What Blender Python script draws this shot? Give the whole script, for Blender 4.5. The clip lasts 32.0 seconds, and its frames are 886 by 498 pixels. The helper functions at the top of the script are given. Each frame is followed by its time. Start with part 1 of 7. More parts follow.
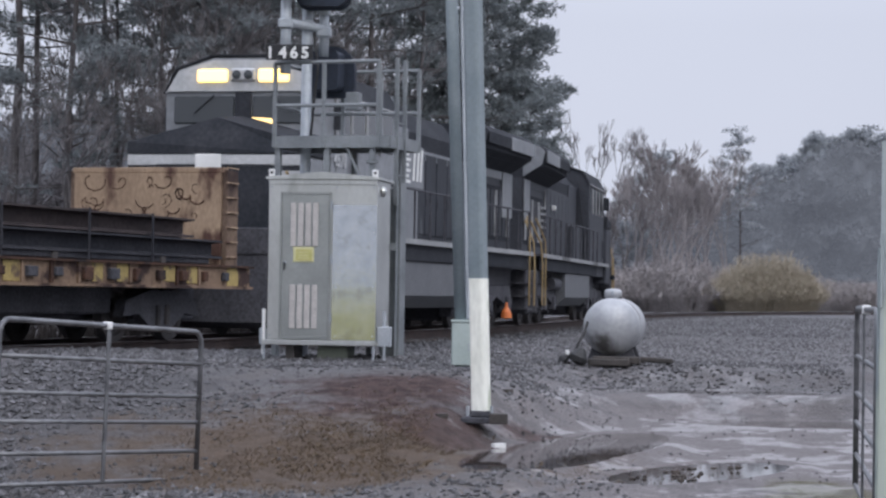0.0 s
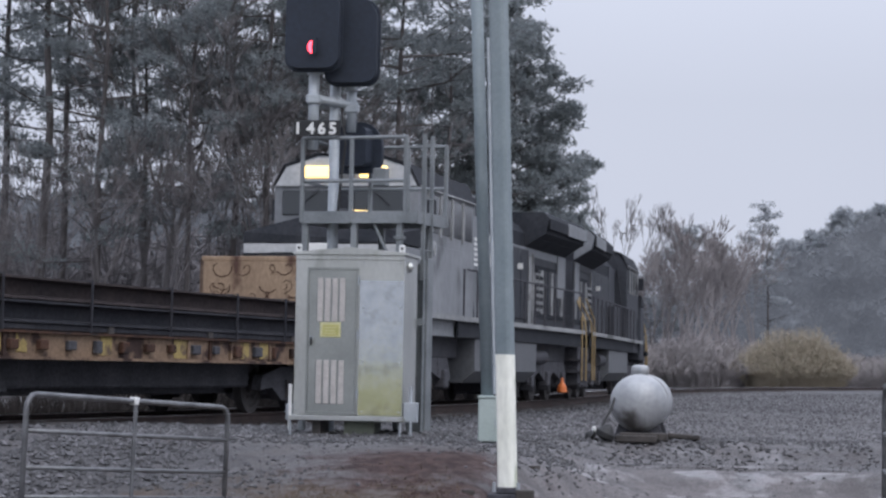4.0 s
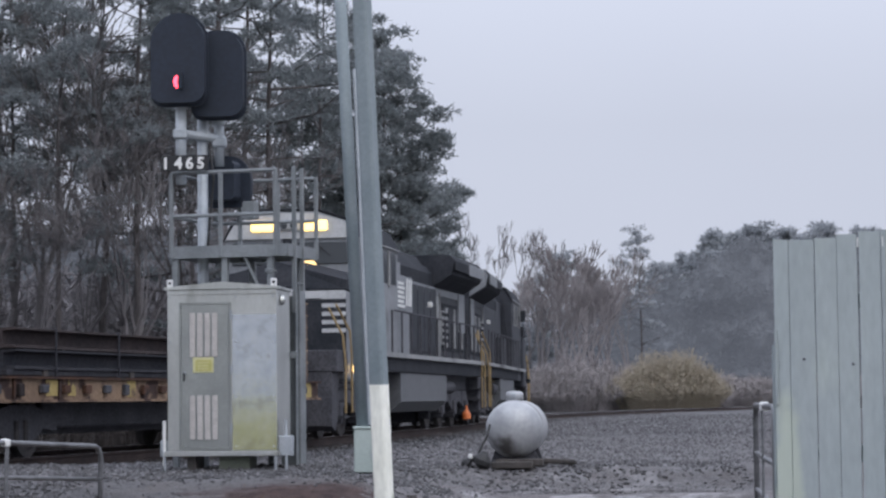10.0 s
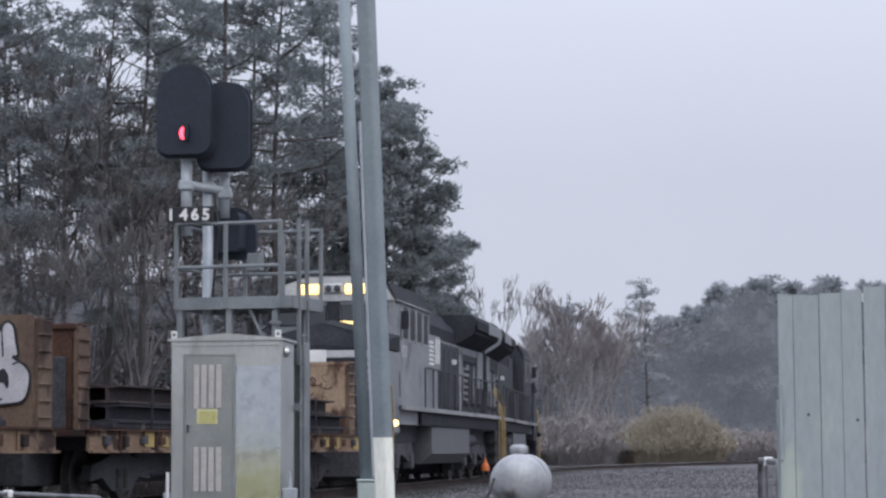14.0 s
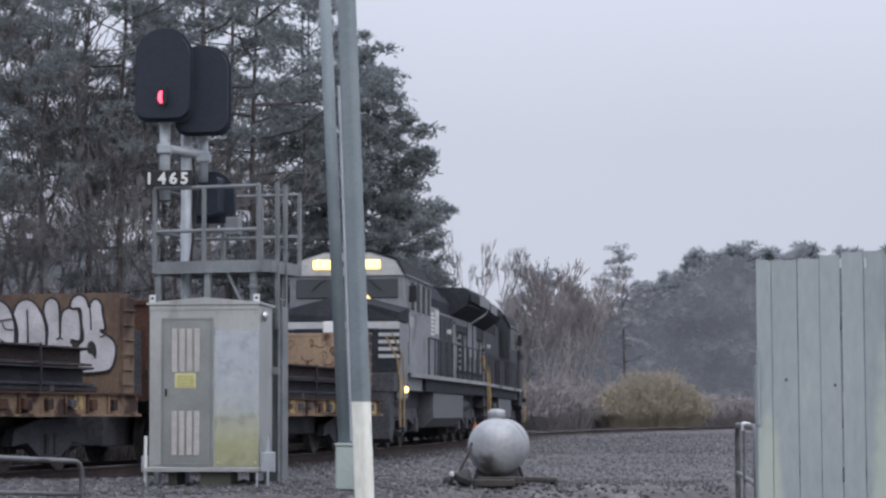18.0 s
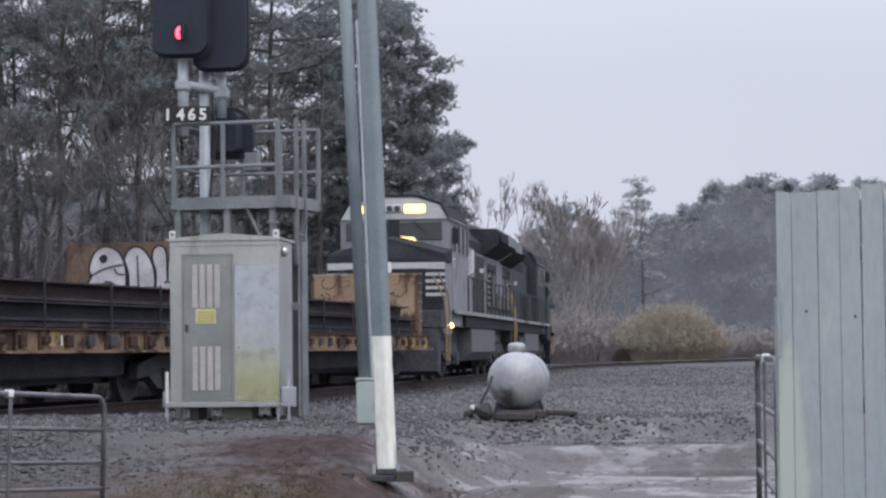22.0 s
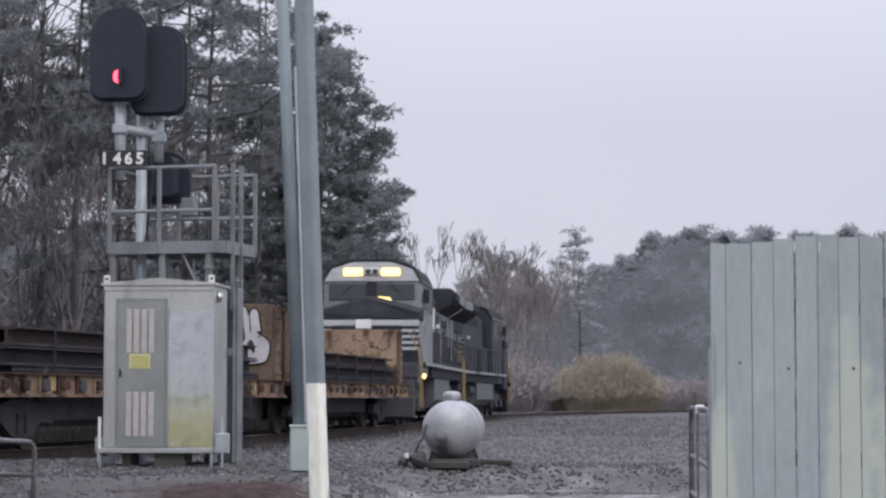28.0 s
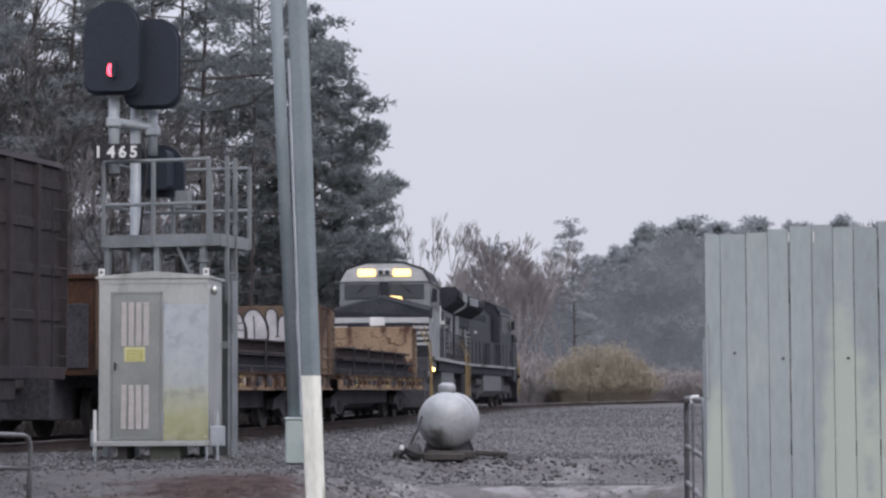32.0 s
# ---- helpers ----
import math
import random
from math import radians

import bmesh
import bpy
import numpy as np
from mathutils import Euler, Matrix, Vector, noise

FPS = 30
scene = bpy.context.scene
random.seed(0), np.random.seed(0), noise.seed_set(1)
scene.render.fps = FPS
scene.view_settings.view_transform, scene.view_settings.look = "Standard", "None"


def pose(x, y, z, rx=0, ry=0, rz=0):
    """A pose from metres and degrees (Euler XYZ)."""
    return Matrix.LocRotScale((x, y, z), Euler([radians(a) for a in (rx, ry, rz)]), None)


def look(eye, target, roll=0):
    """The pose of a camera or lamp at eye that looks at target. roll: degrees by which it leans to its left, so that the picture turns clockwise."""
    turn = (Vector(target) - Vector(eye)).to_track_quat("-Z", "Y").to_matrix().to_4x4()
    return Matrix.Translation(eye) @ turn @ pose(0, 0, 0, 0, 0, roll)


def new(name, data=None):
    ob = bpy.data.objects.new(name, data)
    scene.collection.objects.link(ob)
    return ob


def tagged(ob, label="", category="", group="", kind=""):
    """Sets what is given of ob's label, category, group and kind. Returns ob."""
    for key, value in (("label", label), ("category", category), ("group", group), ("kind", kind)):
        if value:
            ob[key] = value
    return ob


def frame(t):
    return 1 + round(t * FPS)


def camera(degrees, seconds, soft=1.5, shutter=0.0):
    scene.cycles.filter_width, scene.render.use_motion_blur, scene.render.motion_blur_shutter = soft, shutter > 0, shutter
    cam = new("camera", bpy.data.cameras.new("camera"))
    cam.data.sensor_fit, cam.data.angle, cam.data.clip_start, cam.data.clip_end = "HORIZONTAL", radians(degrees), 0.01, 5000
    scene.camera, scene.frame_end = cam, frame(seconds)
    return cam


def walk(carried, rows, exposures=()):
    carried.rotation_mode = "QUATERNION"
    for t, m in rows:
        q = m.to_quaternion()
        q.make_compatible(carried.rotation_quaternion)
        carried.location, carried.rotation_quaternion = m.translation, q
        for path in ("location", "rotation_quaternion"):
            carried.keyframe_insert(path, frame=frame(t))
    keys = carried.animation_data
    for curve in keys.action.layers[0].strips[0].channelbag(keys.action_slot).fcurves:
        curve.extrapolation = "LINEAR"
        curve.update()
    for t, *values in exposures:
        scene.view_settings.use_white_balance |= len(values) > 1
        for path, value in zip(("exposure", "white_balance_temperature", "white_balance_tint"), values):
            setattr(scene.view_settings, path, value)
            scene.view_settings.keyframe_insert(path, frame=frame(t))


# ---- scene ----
cam = camera(22.18, 32.0, soft=2.5)
PATH = [
    (0, -0.028, 0.011, 1.586, 91.150, -0.913, 2.572),
    (0.5, -0.027, 0.004, 1.586, 91.930, -0.966, 2.521),
    (1, -0.020, -0.006, 1.587, 92.366, -1.106, 2.472),
    (1.5, -0.016, 0.003, 1.588, 92.657, -1.157, 2.394),
    (2, -0.019, -0.002, 1.583, 92.836, -1.141, 2.451),
    (2.5, -0.020, -0.010, 1.581, 92.959, -1.085, 2.687),
    (3, -0.020, -0.001, 1.586, 93.003, -1.033, 3.033),
    (3.5, -0.026, 0.007, 1.602, 93.017, -1.144, 3.324),
    (5.5, -0.013, -0.023, 1.602, 92.952, -0.461, 2.415),
    (6, -0.010, -0.023, 1.600, 92.822, -0.507, 1.749),
    (6.5, -0.007, -0.010, 1.598, 92.710, -0.518, 1.067),
    (7, -0.008, -0.009, 1.599, 92.757, -0.427, 0.617),
    (7.5, -0.002, -0.014, 1.600, 92.892, -0.259, 0.284),
    (8, -0.003, -0.006, 1.601, 93.075, -0.113, 0.125),
    (8.5, -0.004, -0.013, 1.600, 93.301, 0.065, 0.038),
    (9, 0.000, 0.000, 1.600, 93.490, 0.136, 0.008),
    (9.5, -0.001, -0.008, 1.601, 93.644, 0.326, 0.044),
    (10, 0.003, -0.008, 1.601, 93.797, 0.626, 0.146),
    (10.5, 0.006, -0.005, 1.601, 93.854, 0.932, 0.263),
    (11, 0.007, 0.002, 1.607, 93.912, 1.229, 0.374),
    (11.5, 0.004, -0.015, 1.606, 93.871, 1.382, 0.539),
    (12, 0.005, -0.002, 1.606, 94.023, 1.271, 0.675),
    (12.5, 0.004, -0.001, 1.605, 94.199, 1.066, 0.618),
    (13, 0.005, -0.006, 1.608, 94.455, 0.812, 0.582),
    (13.5, 0.008, 0.000, 1.609, 94.953, 0.538, 0.389),
    (14, 0.010, 0.002, 1.607, 95.121, 0.327, 0.264),
    (14.5, 0.006, 0.002, 1.606, 95.077, 0.193, 0.138),
    (16.5, 0.004, 0.002, 1.607, 94.876, 0.362, 0.058),
    (17, 0.006, 0.006, 1.607, 94.808, 0.395, 0.096),
    (17.5, 0.005, 0.002, 1.607, 94.632, 0.330, -0.024),
    (18, 0.003, -0.007, 1.605, 94.226, 0.193, -0.309),
    (18.5, 0.003, -0.004, 1.604, 93.754, -0.006, -0.720),
    (19, -0.001, -0.011, 1.607, 93.520, -0.132, -0.992),
    (19.5, 0.002, -0.004, 1.605, 93.287, -0.159, -1.064),
    (20, 0.002, -0.009, 1.605, 93.190, -0.136, -0.988),
    (20.5, 0.004, -0.006, 1.604, 93.116, -0.014, -0.843),
    (21, 0.000, -0.008, 1.604, 92.982, 0.140, -0.620),
    (21.5, -0.004, -0.014, 1.605, 92.830, 0.332, -0.277),
    (22, -0.006, -0.025, 1.603, 92.566, 0.552, 0.178),
    (22.5, -0.004, -0.009, 1.603, 92.421, 0.653, 0.655),
    (23, 0.002, -0.000, 1.603, 92.176, 0.514, 0.932),
    (23.5, -0.001, -0.009, 1.602, 91.707, 0.164, 0.950),
    (24, 0.001, 0.002, 1.600, 91.755, -0.323, 0.444),
    (24.5, -0.003, -0.005, 1.599, 91.670, -0.507, -0.083),
    (25, 0.001, 0.011, 1.601, 92.028, -0.502, -0.577),
    (25.5, 0.004, 0.015, 1.603, 92.496, -0.268, -1.010),
    (26, 0.007, 0.002, 1.602, 92.902, -0.046, -1.298),
    (26.5, 0.009, 0.012, 1.602, 93.120, 0.003, -1.445),
    (28.5, 0.015, 0.015, 1.603, 93.997, -0.056, -1.427),
    (29, 0.015, 0.014, 1.603, 94.193, -0.153, -1.559),
    (29.5, 0.015, 0.005, 1.600, 94.349, -0.164, -1.658),
    (30, 0.015, 0.017, 1.599, 94.451, -0.063, -1.704),
    (30.5, 0.013, -0.005, 1.602, 94.463, 0.165, -1.561),
    (31, 0.012, -0.000, 1.603, 94.341, 0.288, -1.399),
    (31.5, 0.011, 0.008, 1.604, 94.137, 0.305, -1.281),
    (32, 0.010, 0.002, 1.602, 93.569, 0.232, -1.557),
]
# the clip's own drift of brightness and tint
EXPOSURES = ((0, 0.16, 6400, 10), (6, 0.06, 6350, 9.5), (18, 0.06, 6450, 9.5), (24, 0.20, 6550, 10.5), (28, 0.14, 6650, 11.5), (32, 0.14, 6700, 12))
walk(cam, [(r[0], pose(*r[1:])) for r in PATH], EXPOSURES)

# ---- world, sun, exposure ----
world = bpy.data.worlds.new("sky")
scene.world = world
world.use_nodes = True


def build_world():
    nt = world.node_tree
    bg = nt.nodes["Background"]
    sky = nt.nodes.new("ShaderNodeTexSky")
    sky.sky_type, sky.sun_disc = "NISHITA", False
    sky.sun_elevation, sky.sun_rotation = radians(35), radians(150)
    sky.air_density, sky.dust_density, sky.ozone_density = 1.0, 6.0, 1.0
    # overcast: the sky's own colours are washed to an even grey
    tc = nt.nodes.new("ShaderNodeTexCoord")
    grey = nt.nodes.new("ShaderNodeMix")
    grey.data_type = "RGBA"
    grey.inputs[0].default_value = 0.93
    ns = nt.nodes.new("ShaderNodeTexNoise")
    ns.inputs["Scale"].default_value = 1.6
    ns.inputs["Detail"].default_value = 4
    nt.links.new(tc.outputs["Generated"], ns.inputs["Vector"])
    ramp = nt.nodes.new("ShaderNodeValToRGB")
    ramp.color_ramp.elements[0].position, ramp.color_ramp.elements[1].position = 0.3, 0.7
    ramp.color_ramp.elements[0].color = (6.0, 6.32, 7.55, 1)
    ramp.color_ramp.elements[1].color = (7.05, 7.38, 8.6, 1)
    nt.links.new(ns.outputs["Fac"], ramp.inputs[0])
    nt.links.new(sky.outputs[0], grey.inputs[6])
    nt.links.new(ramp.outputs[0], grey.inputs[7])
    # an overcast sky grows brighter towards the zenith
    sep = nt.nodes.new("ShaderNodeSeparateXYZ")
    nt.links.new(tc.outputs["Generated"], sep.inputs[0])
    lift = nt.nodes.new("ShaderNodeMapRange")
    lift.inputs[1].default_value, lift.inputs[2].default_value = 0.12, 0.9
    lift.inputs[3].default_value, lift.inputs[4].default_value = 0.92, 2.5
    nt.links.new(sep.outputs["Z"], lift.inputs[0])
    mul = nt.nodes.new("ShaderNodeVectorMath")
    mul.operation = "SCALE"
    nt.links.new(grey.outputs[2], mul.inputs[0])
    nt.links.new(lift.outputs[0], mul.inputs["Scale"])
    nt.links.new(mul.outputs[0], bg.inputs[0])
    bg.inputs[1].default_value = 0.1


build_world()
sun = new("sun", bpy.data.lights.new("sun", "SUN"))
sun.data.energy, sun.data.angle, sun.data.color = 0.7, radians(40), (1, 0.97, 0.93)
sun.matrix_world = look((0, 0, 50), (-12, 20, 20))


# ---- the track's line ----
RAIL_Z = 0.855
STEP = 0.5


def build_line():
    s = np.arange(-80, 340, STEP)
    head = 0.22149 - 0.003781 * (s - 40) + 0.008257 * 2 * np.log1p(np.exp(np.clip((s - 78.34) / 2, -40, 40)))
    # past the last thing that rolls there the line runs straight
    head = np.where(s > 150, np.interp(150, s, head), head)
    head = np.where(s < 0, np.interp(0, s, head), head)
    mid = (head[1:] + head[:-1]) / 2
    x = np.concatenate([[0], np.cumsum(np.sin(mid) * STEP)])
    y = np.concatenate([[0], np.cumsum(np.cos(mid) * STEP)])
    i = int(80 / STEP)
    return s, head, x - x[i] - 16.642, y - y[i]


LINE = build_line()


def on_line(s, v=0.0, z=0.0):
    """A point s metres along the track, v to its right, z over the rail tops."""
    S, Hd, X, Y = LINE
    h = np.interp(s, S, Hd)
    return Vector((np.interp(s, S, X) + math.cos(h) * v, np.interp(s, S, Y) - math.sin(h) * v, RAIL_Z + z))


def line_pose(s, half):
    """Pose of a vehicle whose middle is at s and whose trucks stand half a metre count either way: x ahead, y left."""
    a, b = on_line(s - half), on_line(s + half)
    d = (b - a).normalized()
    mid = (a + b) / 2
    return Matrix.Translation(mid) @ Matrix.Rotation(math.atan2(d.y, d.x), 4, "Z")


# ---- mesh helpers ----
def bm_box(bm, x0, x1, y0, y1, z0, z1, bevel=0.0, m=None):
    vs = bmesh.ops.create_cube(bm, size=1.0)["verts"]
    for v in vs:
        v.co = Vector((x0 + (v.co.x + 0.5) * (x1 - x0), y0 + (v.co.y + 0.5) * (y1 - y0), z0 + (v.co.z + 0.5) * (z1 - z0)))
    if bevel > 0:
        es = list({e for v in vs for e in v.link_edges})
        out = bmesh.ops.bevel(bm, geom=es, offset=bevel, segments=1, affect="EDGES", clamp_overlap=True)
        vs = list({v for f in out["faces"] for v in f.verts} | {v for v in vs if v.is_valid})
    if m is not None:
        bmesh.ops.transform(bm, matrix=m, verts=vs)
    return bm


def box(x0, x1, y0, y1, z0, z1, bevel=0.0):
    return bm_box(bmesh.new(), x0, x1, y0, y1, z0, z1, bevel)


def bm_rod(bm, a, b, r, n=8, r2=None):
    a, b = Vector(a), Vector(b)
    d = b - a
    q = Vector((0, 0, 1)).rotation_difference(d.normalized()).to_matrix().to_4x4()
    m = Matrix.Translation((a + b) / 2) @ q
    bmesh.ops.create_cone(bm, cap_ends=True, segments=n, radius1=r, radius2=r if r2 is None else r2, depth=d.length, matrix=m)
    return bm


def rod(a, b, r, n=8, r2=None):
    return bm_rod(bmesh.new(), a, b, r, n, r2)


def bm_pipe(bm, pts, r, n=8):
    """A bent tube through points."""
    pts = [Vector(p) for p in pts]
    rings = []
    up = Vector((0.31, 0.17, 0.93))
    for i, p in enumerate(pts):
        d = (pts[min(i + 1, len(pts) - 1)] - pts[max(i - 1, 0)]).normalized()
        u = d.cross(up)
        if u.length < 1e-3:
            u = d.cross(Vector((1, 0, 0)))
        u.normalize()
        w = d.cross(u)
        rings.append([bm.verts.new(p + (u * math.cos(a) + w * math.sin(a)) * r) for a in (2 * math.pi * k / n for k in range(n))])
    for a, b in zip(rings, rings[1:]):
        for k in range(n):
            bm.faces.new((a[k], a[(k + 1) % n], b[(k + 1) % n], b[k]))
    bm.faces.new(rings[0][::-1])
    bm.faces.new(rings[-1])
    return bm


def pipe(pts, r, n=8):
    return bm_pipe(bmesh.new(), pts, r, n)


def prism(profile, axis, a, b):
    """A flat outline carried from a to b along an axis; the outline holds the two other axes in order."""
    bm = bmesh.new()

    def at(p, c):
        q = list(p)
        q.insert(axis, c)
        return bm.verts.new(q)
    A, B = [at(p, a) for p in profile], [at(p, b) for p in profile]
    n = len(profile)
    bm.faces.new(A)
    bm.faces.new(B[::-1])
    for i in range(n):
        bm.faces.new((A[i], B[i], B[(i + 1) % n], A[(i + 1) % n]))
    bmesh.ops.recalc_face_normals(bm, faces=bm.faces)
    return bm


def lathe(profile, n=24):
    """Radius and height pairs turned round z."""
    bm = bmesh.new()
    rings = [[bm.verts.new((r * math.cos(2 * math.pi * k / n), r * math.sin(2 * math.pi * k / n), z)) for k in range(n)] for r, z in profile]
    for a, b in zip(rings, rings[1:]):
        for k in range(n):
            bm.faces.new((a[k], a[(k + 1) % n], b[(k + 1) % n], b[k]))
    bm.faces.new(rings[0][::-1])
    bm.faces.new(rings[-1])
    bmesh.ops.recalc_face_normals(bm, faces=bm.faces)
    return bm


def rounded(w, h, r, top=None, n=7):
    """An outline with round corners, centred; the upper corners may have their own radius."""
    pts = []
    for cx, cz, rr, a0 in ((w / 2, h / 2, top or r, 0), (-w / 2, h / 2, top or r, 90), (-w / 2, -h / 2, r, 180), (w / 2, -h / 2, r, 270)):
        ox, oz = cx - math.copysign(rr, cx), cz - math.copysign(rr, cz)
        for k in range(n):
            a = radians(a0 + 90 * k / (n - 1))
            pts.append((ox + rr * math.cos(a), oz + rr * math.sin(a)))
    return pts


def turned(bm, m):
    bmesh.ops.transform(bm, matrix=m, verts=bm.verts)
    return bm


def mesh_of(name, bm, material, smooth=False):
    me = bpy.data.meshes.new(name)
    bm.to_mesh(me)
    bm.free()
    me.materials.append(material)
    if smooth:
        for p in me.polygons:
            p.use_smooth = True
    return me


def part(name, bm, material, parent, label="", smooth=False):
    """Links a bmesh as one mesh object under a thing or a part."""
    ob = new(name, mesh_of(name, bm, material, smooth))
    ob.parent = parent
    if label:
        ob["label"] = label
    return ob


def again(name, mesh, parent, m, label=""):
    """One more object on a mesh that is there already."""
    ob = new(name, mesh)
    ob.parent = parent
    ob.matrix_basis = m
    if label:
        ob["label"] = label
    return ob


def thing(name, m, label, category, group="", kind=""):
    ob = new(name)
    ob.matrix_basis = m
    return tagged(ob, label, category, group, kind)


def solid(name, bm, material, label, category="", group="", kind="", m=None, smooth=False):
    ob = new(name, mesh_of(name, bm, material, smooth))
    if m is not None:
        ob.matrix_basis = m
    return tagged(ob, label, category, group, kind)


# ---- materials ----
def surface(name, low, high, scale=3.0, rough=0.8, metal=0.0, grain=40.0, bump=0.2, fine=0.25, spots=None, stretch=(1, 1, 1), spot_scale=2.0, spot_at=0.58, vary=0.0, depth=0.02, world_space=False, spec=0.5):
    """Two colours mixed by broad noise, darkened by fine grain; spots: a third colour in patches (rust, stains, wear)."""
    mat = bpy.data.materials.new(name)
    mat.use_nodes = True
    nt = mat.node_tree
    N, L = nt.nodes, nt.links
    b = N["Principled BSDF"]
    b.inputs["Roughness"].default_value = rough
    b.inputs["Metallic"].default_value = metal
    b.inputs["Specular IOR Level"].default_value = spec
    tc = N.new("ShaderNodeTexCoord")
    mp = N.new("ShaderNodeMapping")
    mp.inputs["Scale"].default_value = stretch
    if world_space:
        geo = N.new("ShaderNodeNewGeometry")
        L.new(geo.outputs["Position"], mp.inputs["Vector"])
    else:
        L.new(tc.outputs["Object"], mp.inputs["Vector"])

    def nz(sc, det):
        n = N.new("ShaderNodeTexNoise")
        n.inputs["Scale"].default_value, n.inputs["Detail"].default_value = sc, det
        L.new(mp.outputs[0], n.inputs["Vector"])
        return n
    big, small = nz(scale, 5), nz(grain, 4)
    r1 = N.new("ShaderNodeMapRange")
    r1.inputs[1].default_value, r1.inputs[2].default_value = 0.3, 0.7
    L.new(big.outputs["Fac"], r1.inputs[0])
    mix = N.new("ShaderNodeMix")
    mix.data_type = "RGBA"
    mix.inputs[6].default_value, mix.inputs[7].default_value = (*low, 1), (*high, 1)
    L.new(r1.outputs[0], mix.inputs[0])
    out = mix.outputs[2]
    if spots is not None:
        sp = nz(spot_scale, 6)
        r2 = N.new("ShaderNodeMapRange")
        r2.inputs[1].default_value, r2.inputs[2].default_value = spot_at, spot_at + 0.08
        L.new(sp.outputs["Fac"], r2.inputs[0])
        m2 = N.new("ShaderNodeMix")
        m2.data_type = "RGBA"
        L.new(r2.outputs[0], m2.inputs[0])
        L.new(out, m2.inputs[6])
        m2.inputs[7].default_value = (*spots, 1)
        out = m2.outputs[2]
    r3 = N.new("ShaderNodeMapRange")
    r3.inputs[1].default_value, r3.inputs[2].default_value = 0.3, 0.7
    r3.inputs[3].default_value, r3.inputs[4].default_value = 1 - fine, 1 + fine
    L.new(small.outputs["Fac"], r3.inputs[0])
    val = r3.outputs[0]
    if vary > 0:
        oi = N.new("ShaderNodeObjectInfo")
        r4 = N.new("ShaderNodeMapRange")
        r4.inputs[3].default_value, r4.inputs[4].default_value = 1 - vary, 1 + vary
        L.new(oi.outputs["Random"], r4.inputs[0])
        mu = N.new("ShaderNodeMath")
        mu.operation = "MULTIPLY"
        L.new(val, mu.inputs[0])
        L.new(r4.outputs[0], mu.inputs[1])
        val = mu.outputs[0]
    hs = N.new("ShaderNodeHueSaturation")
    L.new(out, hs.inputs["Color"])
    L.new(val, hs.inputs["Value"])
    L.new(hs.outputs[0], b.inputs["Base Color"])
    if bump > 0:
        bp = N.new("ShaderNodeBump")
        bp.inputs["Strength"].default_value, bp.inputs["Distance"].default_value = bump, depth
        L.new(small.outputs["Fac"], bp.inputs["Height"])
        L.new(bp.outputs[0], b.inputs["Normal"])
    r5 = N.new("ShaderNodeMapRange")
    r5.inputs[3].default_value, r5.inputs[4].default_value = max(0.02, rough - 0.12), min(1, rough + 0.12)
    L.new(big.outputs["Fac"], r5.inputs[0])
    L.new(r5.outputs[0], b.inputs["Roughness"])
    return mat


def glow(name, color, strength):
    mat = bpy.data.materials.new(name)
    mat.use_nodes = True
    b = mat.node_tree.nodes["Principled BSDF"]
    b.inputs["Base Color"].default_value = (*color, 1)
    b.inputs["Emission Color"].default_value = (*color, 1)
    b.inputs["Emission Strength"].default_value = strength
    return mat


def glass(name, tint=(0.018, 0.021, 0.025), rough=0.08):
    mat = bpy.data.materials.new(name)
    mat.use_nodes = True
    b = mat.node_tree.nodes["Principled BSDF"]
    b.inputs["Base Color"].default_value = (*tint, 1)
    b.inputs["Roughness"].default_value = rough
    b.inputs["Specular IOR Level"].default_value = 0.35
    return mat


GALV = surface("galvanised_steel", (0.30, 0.33, 0.36), (0.44, 0.47, 0.50), 2.5, 0.5, 0.35, 30, 0.05, 0.08)
ALU = surface("aluminium_sheet", (0.47, 0.48, 0.465), (0.60, 0.61, 0.59), 1.6, 0.36, 0.8, 25, 0.05, 0.06, (0.36, 0.365, 0.345), (1, 1, 0.5), 2.2, 0.56)
GALV_DULL = surface("dull_galvanised_steel", (0.15, 0.165, 0.175), (0.25, 0.267, 0.278), 2.5, 0.55, 0.3, 30, 0.05, 0.1)
ALU_DOOR = surface("dull_aluminium_door", (0.27, 0.285, 0.275), (0.36, 0.375, 0.36), 2.2, 0.5, 0.6, 25, 0.04, 0.05)
PLATE_BLACK = surface("matt_black_plate", (0.010, 0.011, 0.013), (0.018, 0.019, 0.022), 3, 0.6, 0, 30, 0.03, 0.1)
WHITE = surface("white_paint", (0.62, 0.63, 0.62), (0.76, 0.76, 0.75), 3, 0.6, 0, 40, 0.05, 0.06)
POST_GREY = surface("grey_green_painted_post", (0.17, 0.21, 0.23), (0.23, 0.27, 0.29), 2, 0.55, 0, 30, 0.08, 0.08)
POST_WHITE = surface("weathered_white_paint", (0.78, 0.79, 0.70), (0.90, 0.90, 0.82), 3, 0.5, 0, 25, 0.1, 0.08, (0.42, 0.46, 0.33), (1, 1, 0.4), 3.0, 0.62)
BOX_GREEN = surface("pale_green_box_paint", (0.34, 0.40, 0.38), (0.43, 0.49, 0.47), 2, 0.5, 0, 30, 0.03, 0.06)
TANK = surface("dirty_silver_paint", (0.26, 0.27, 0.285), (0.46, 0.47, 0.485), 2.2, 0.45, 0.25, 20, 0.04, 0.08, (0.11, 0.105, 0.10), spot_scale=1.7, spot_at=0.57)


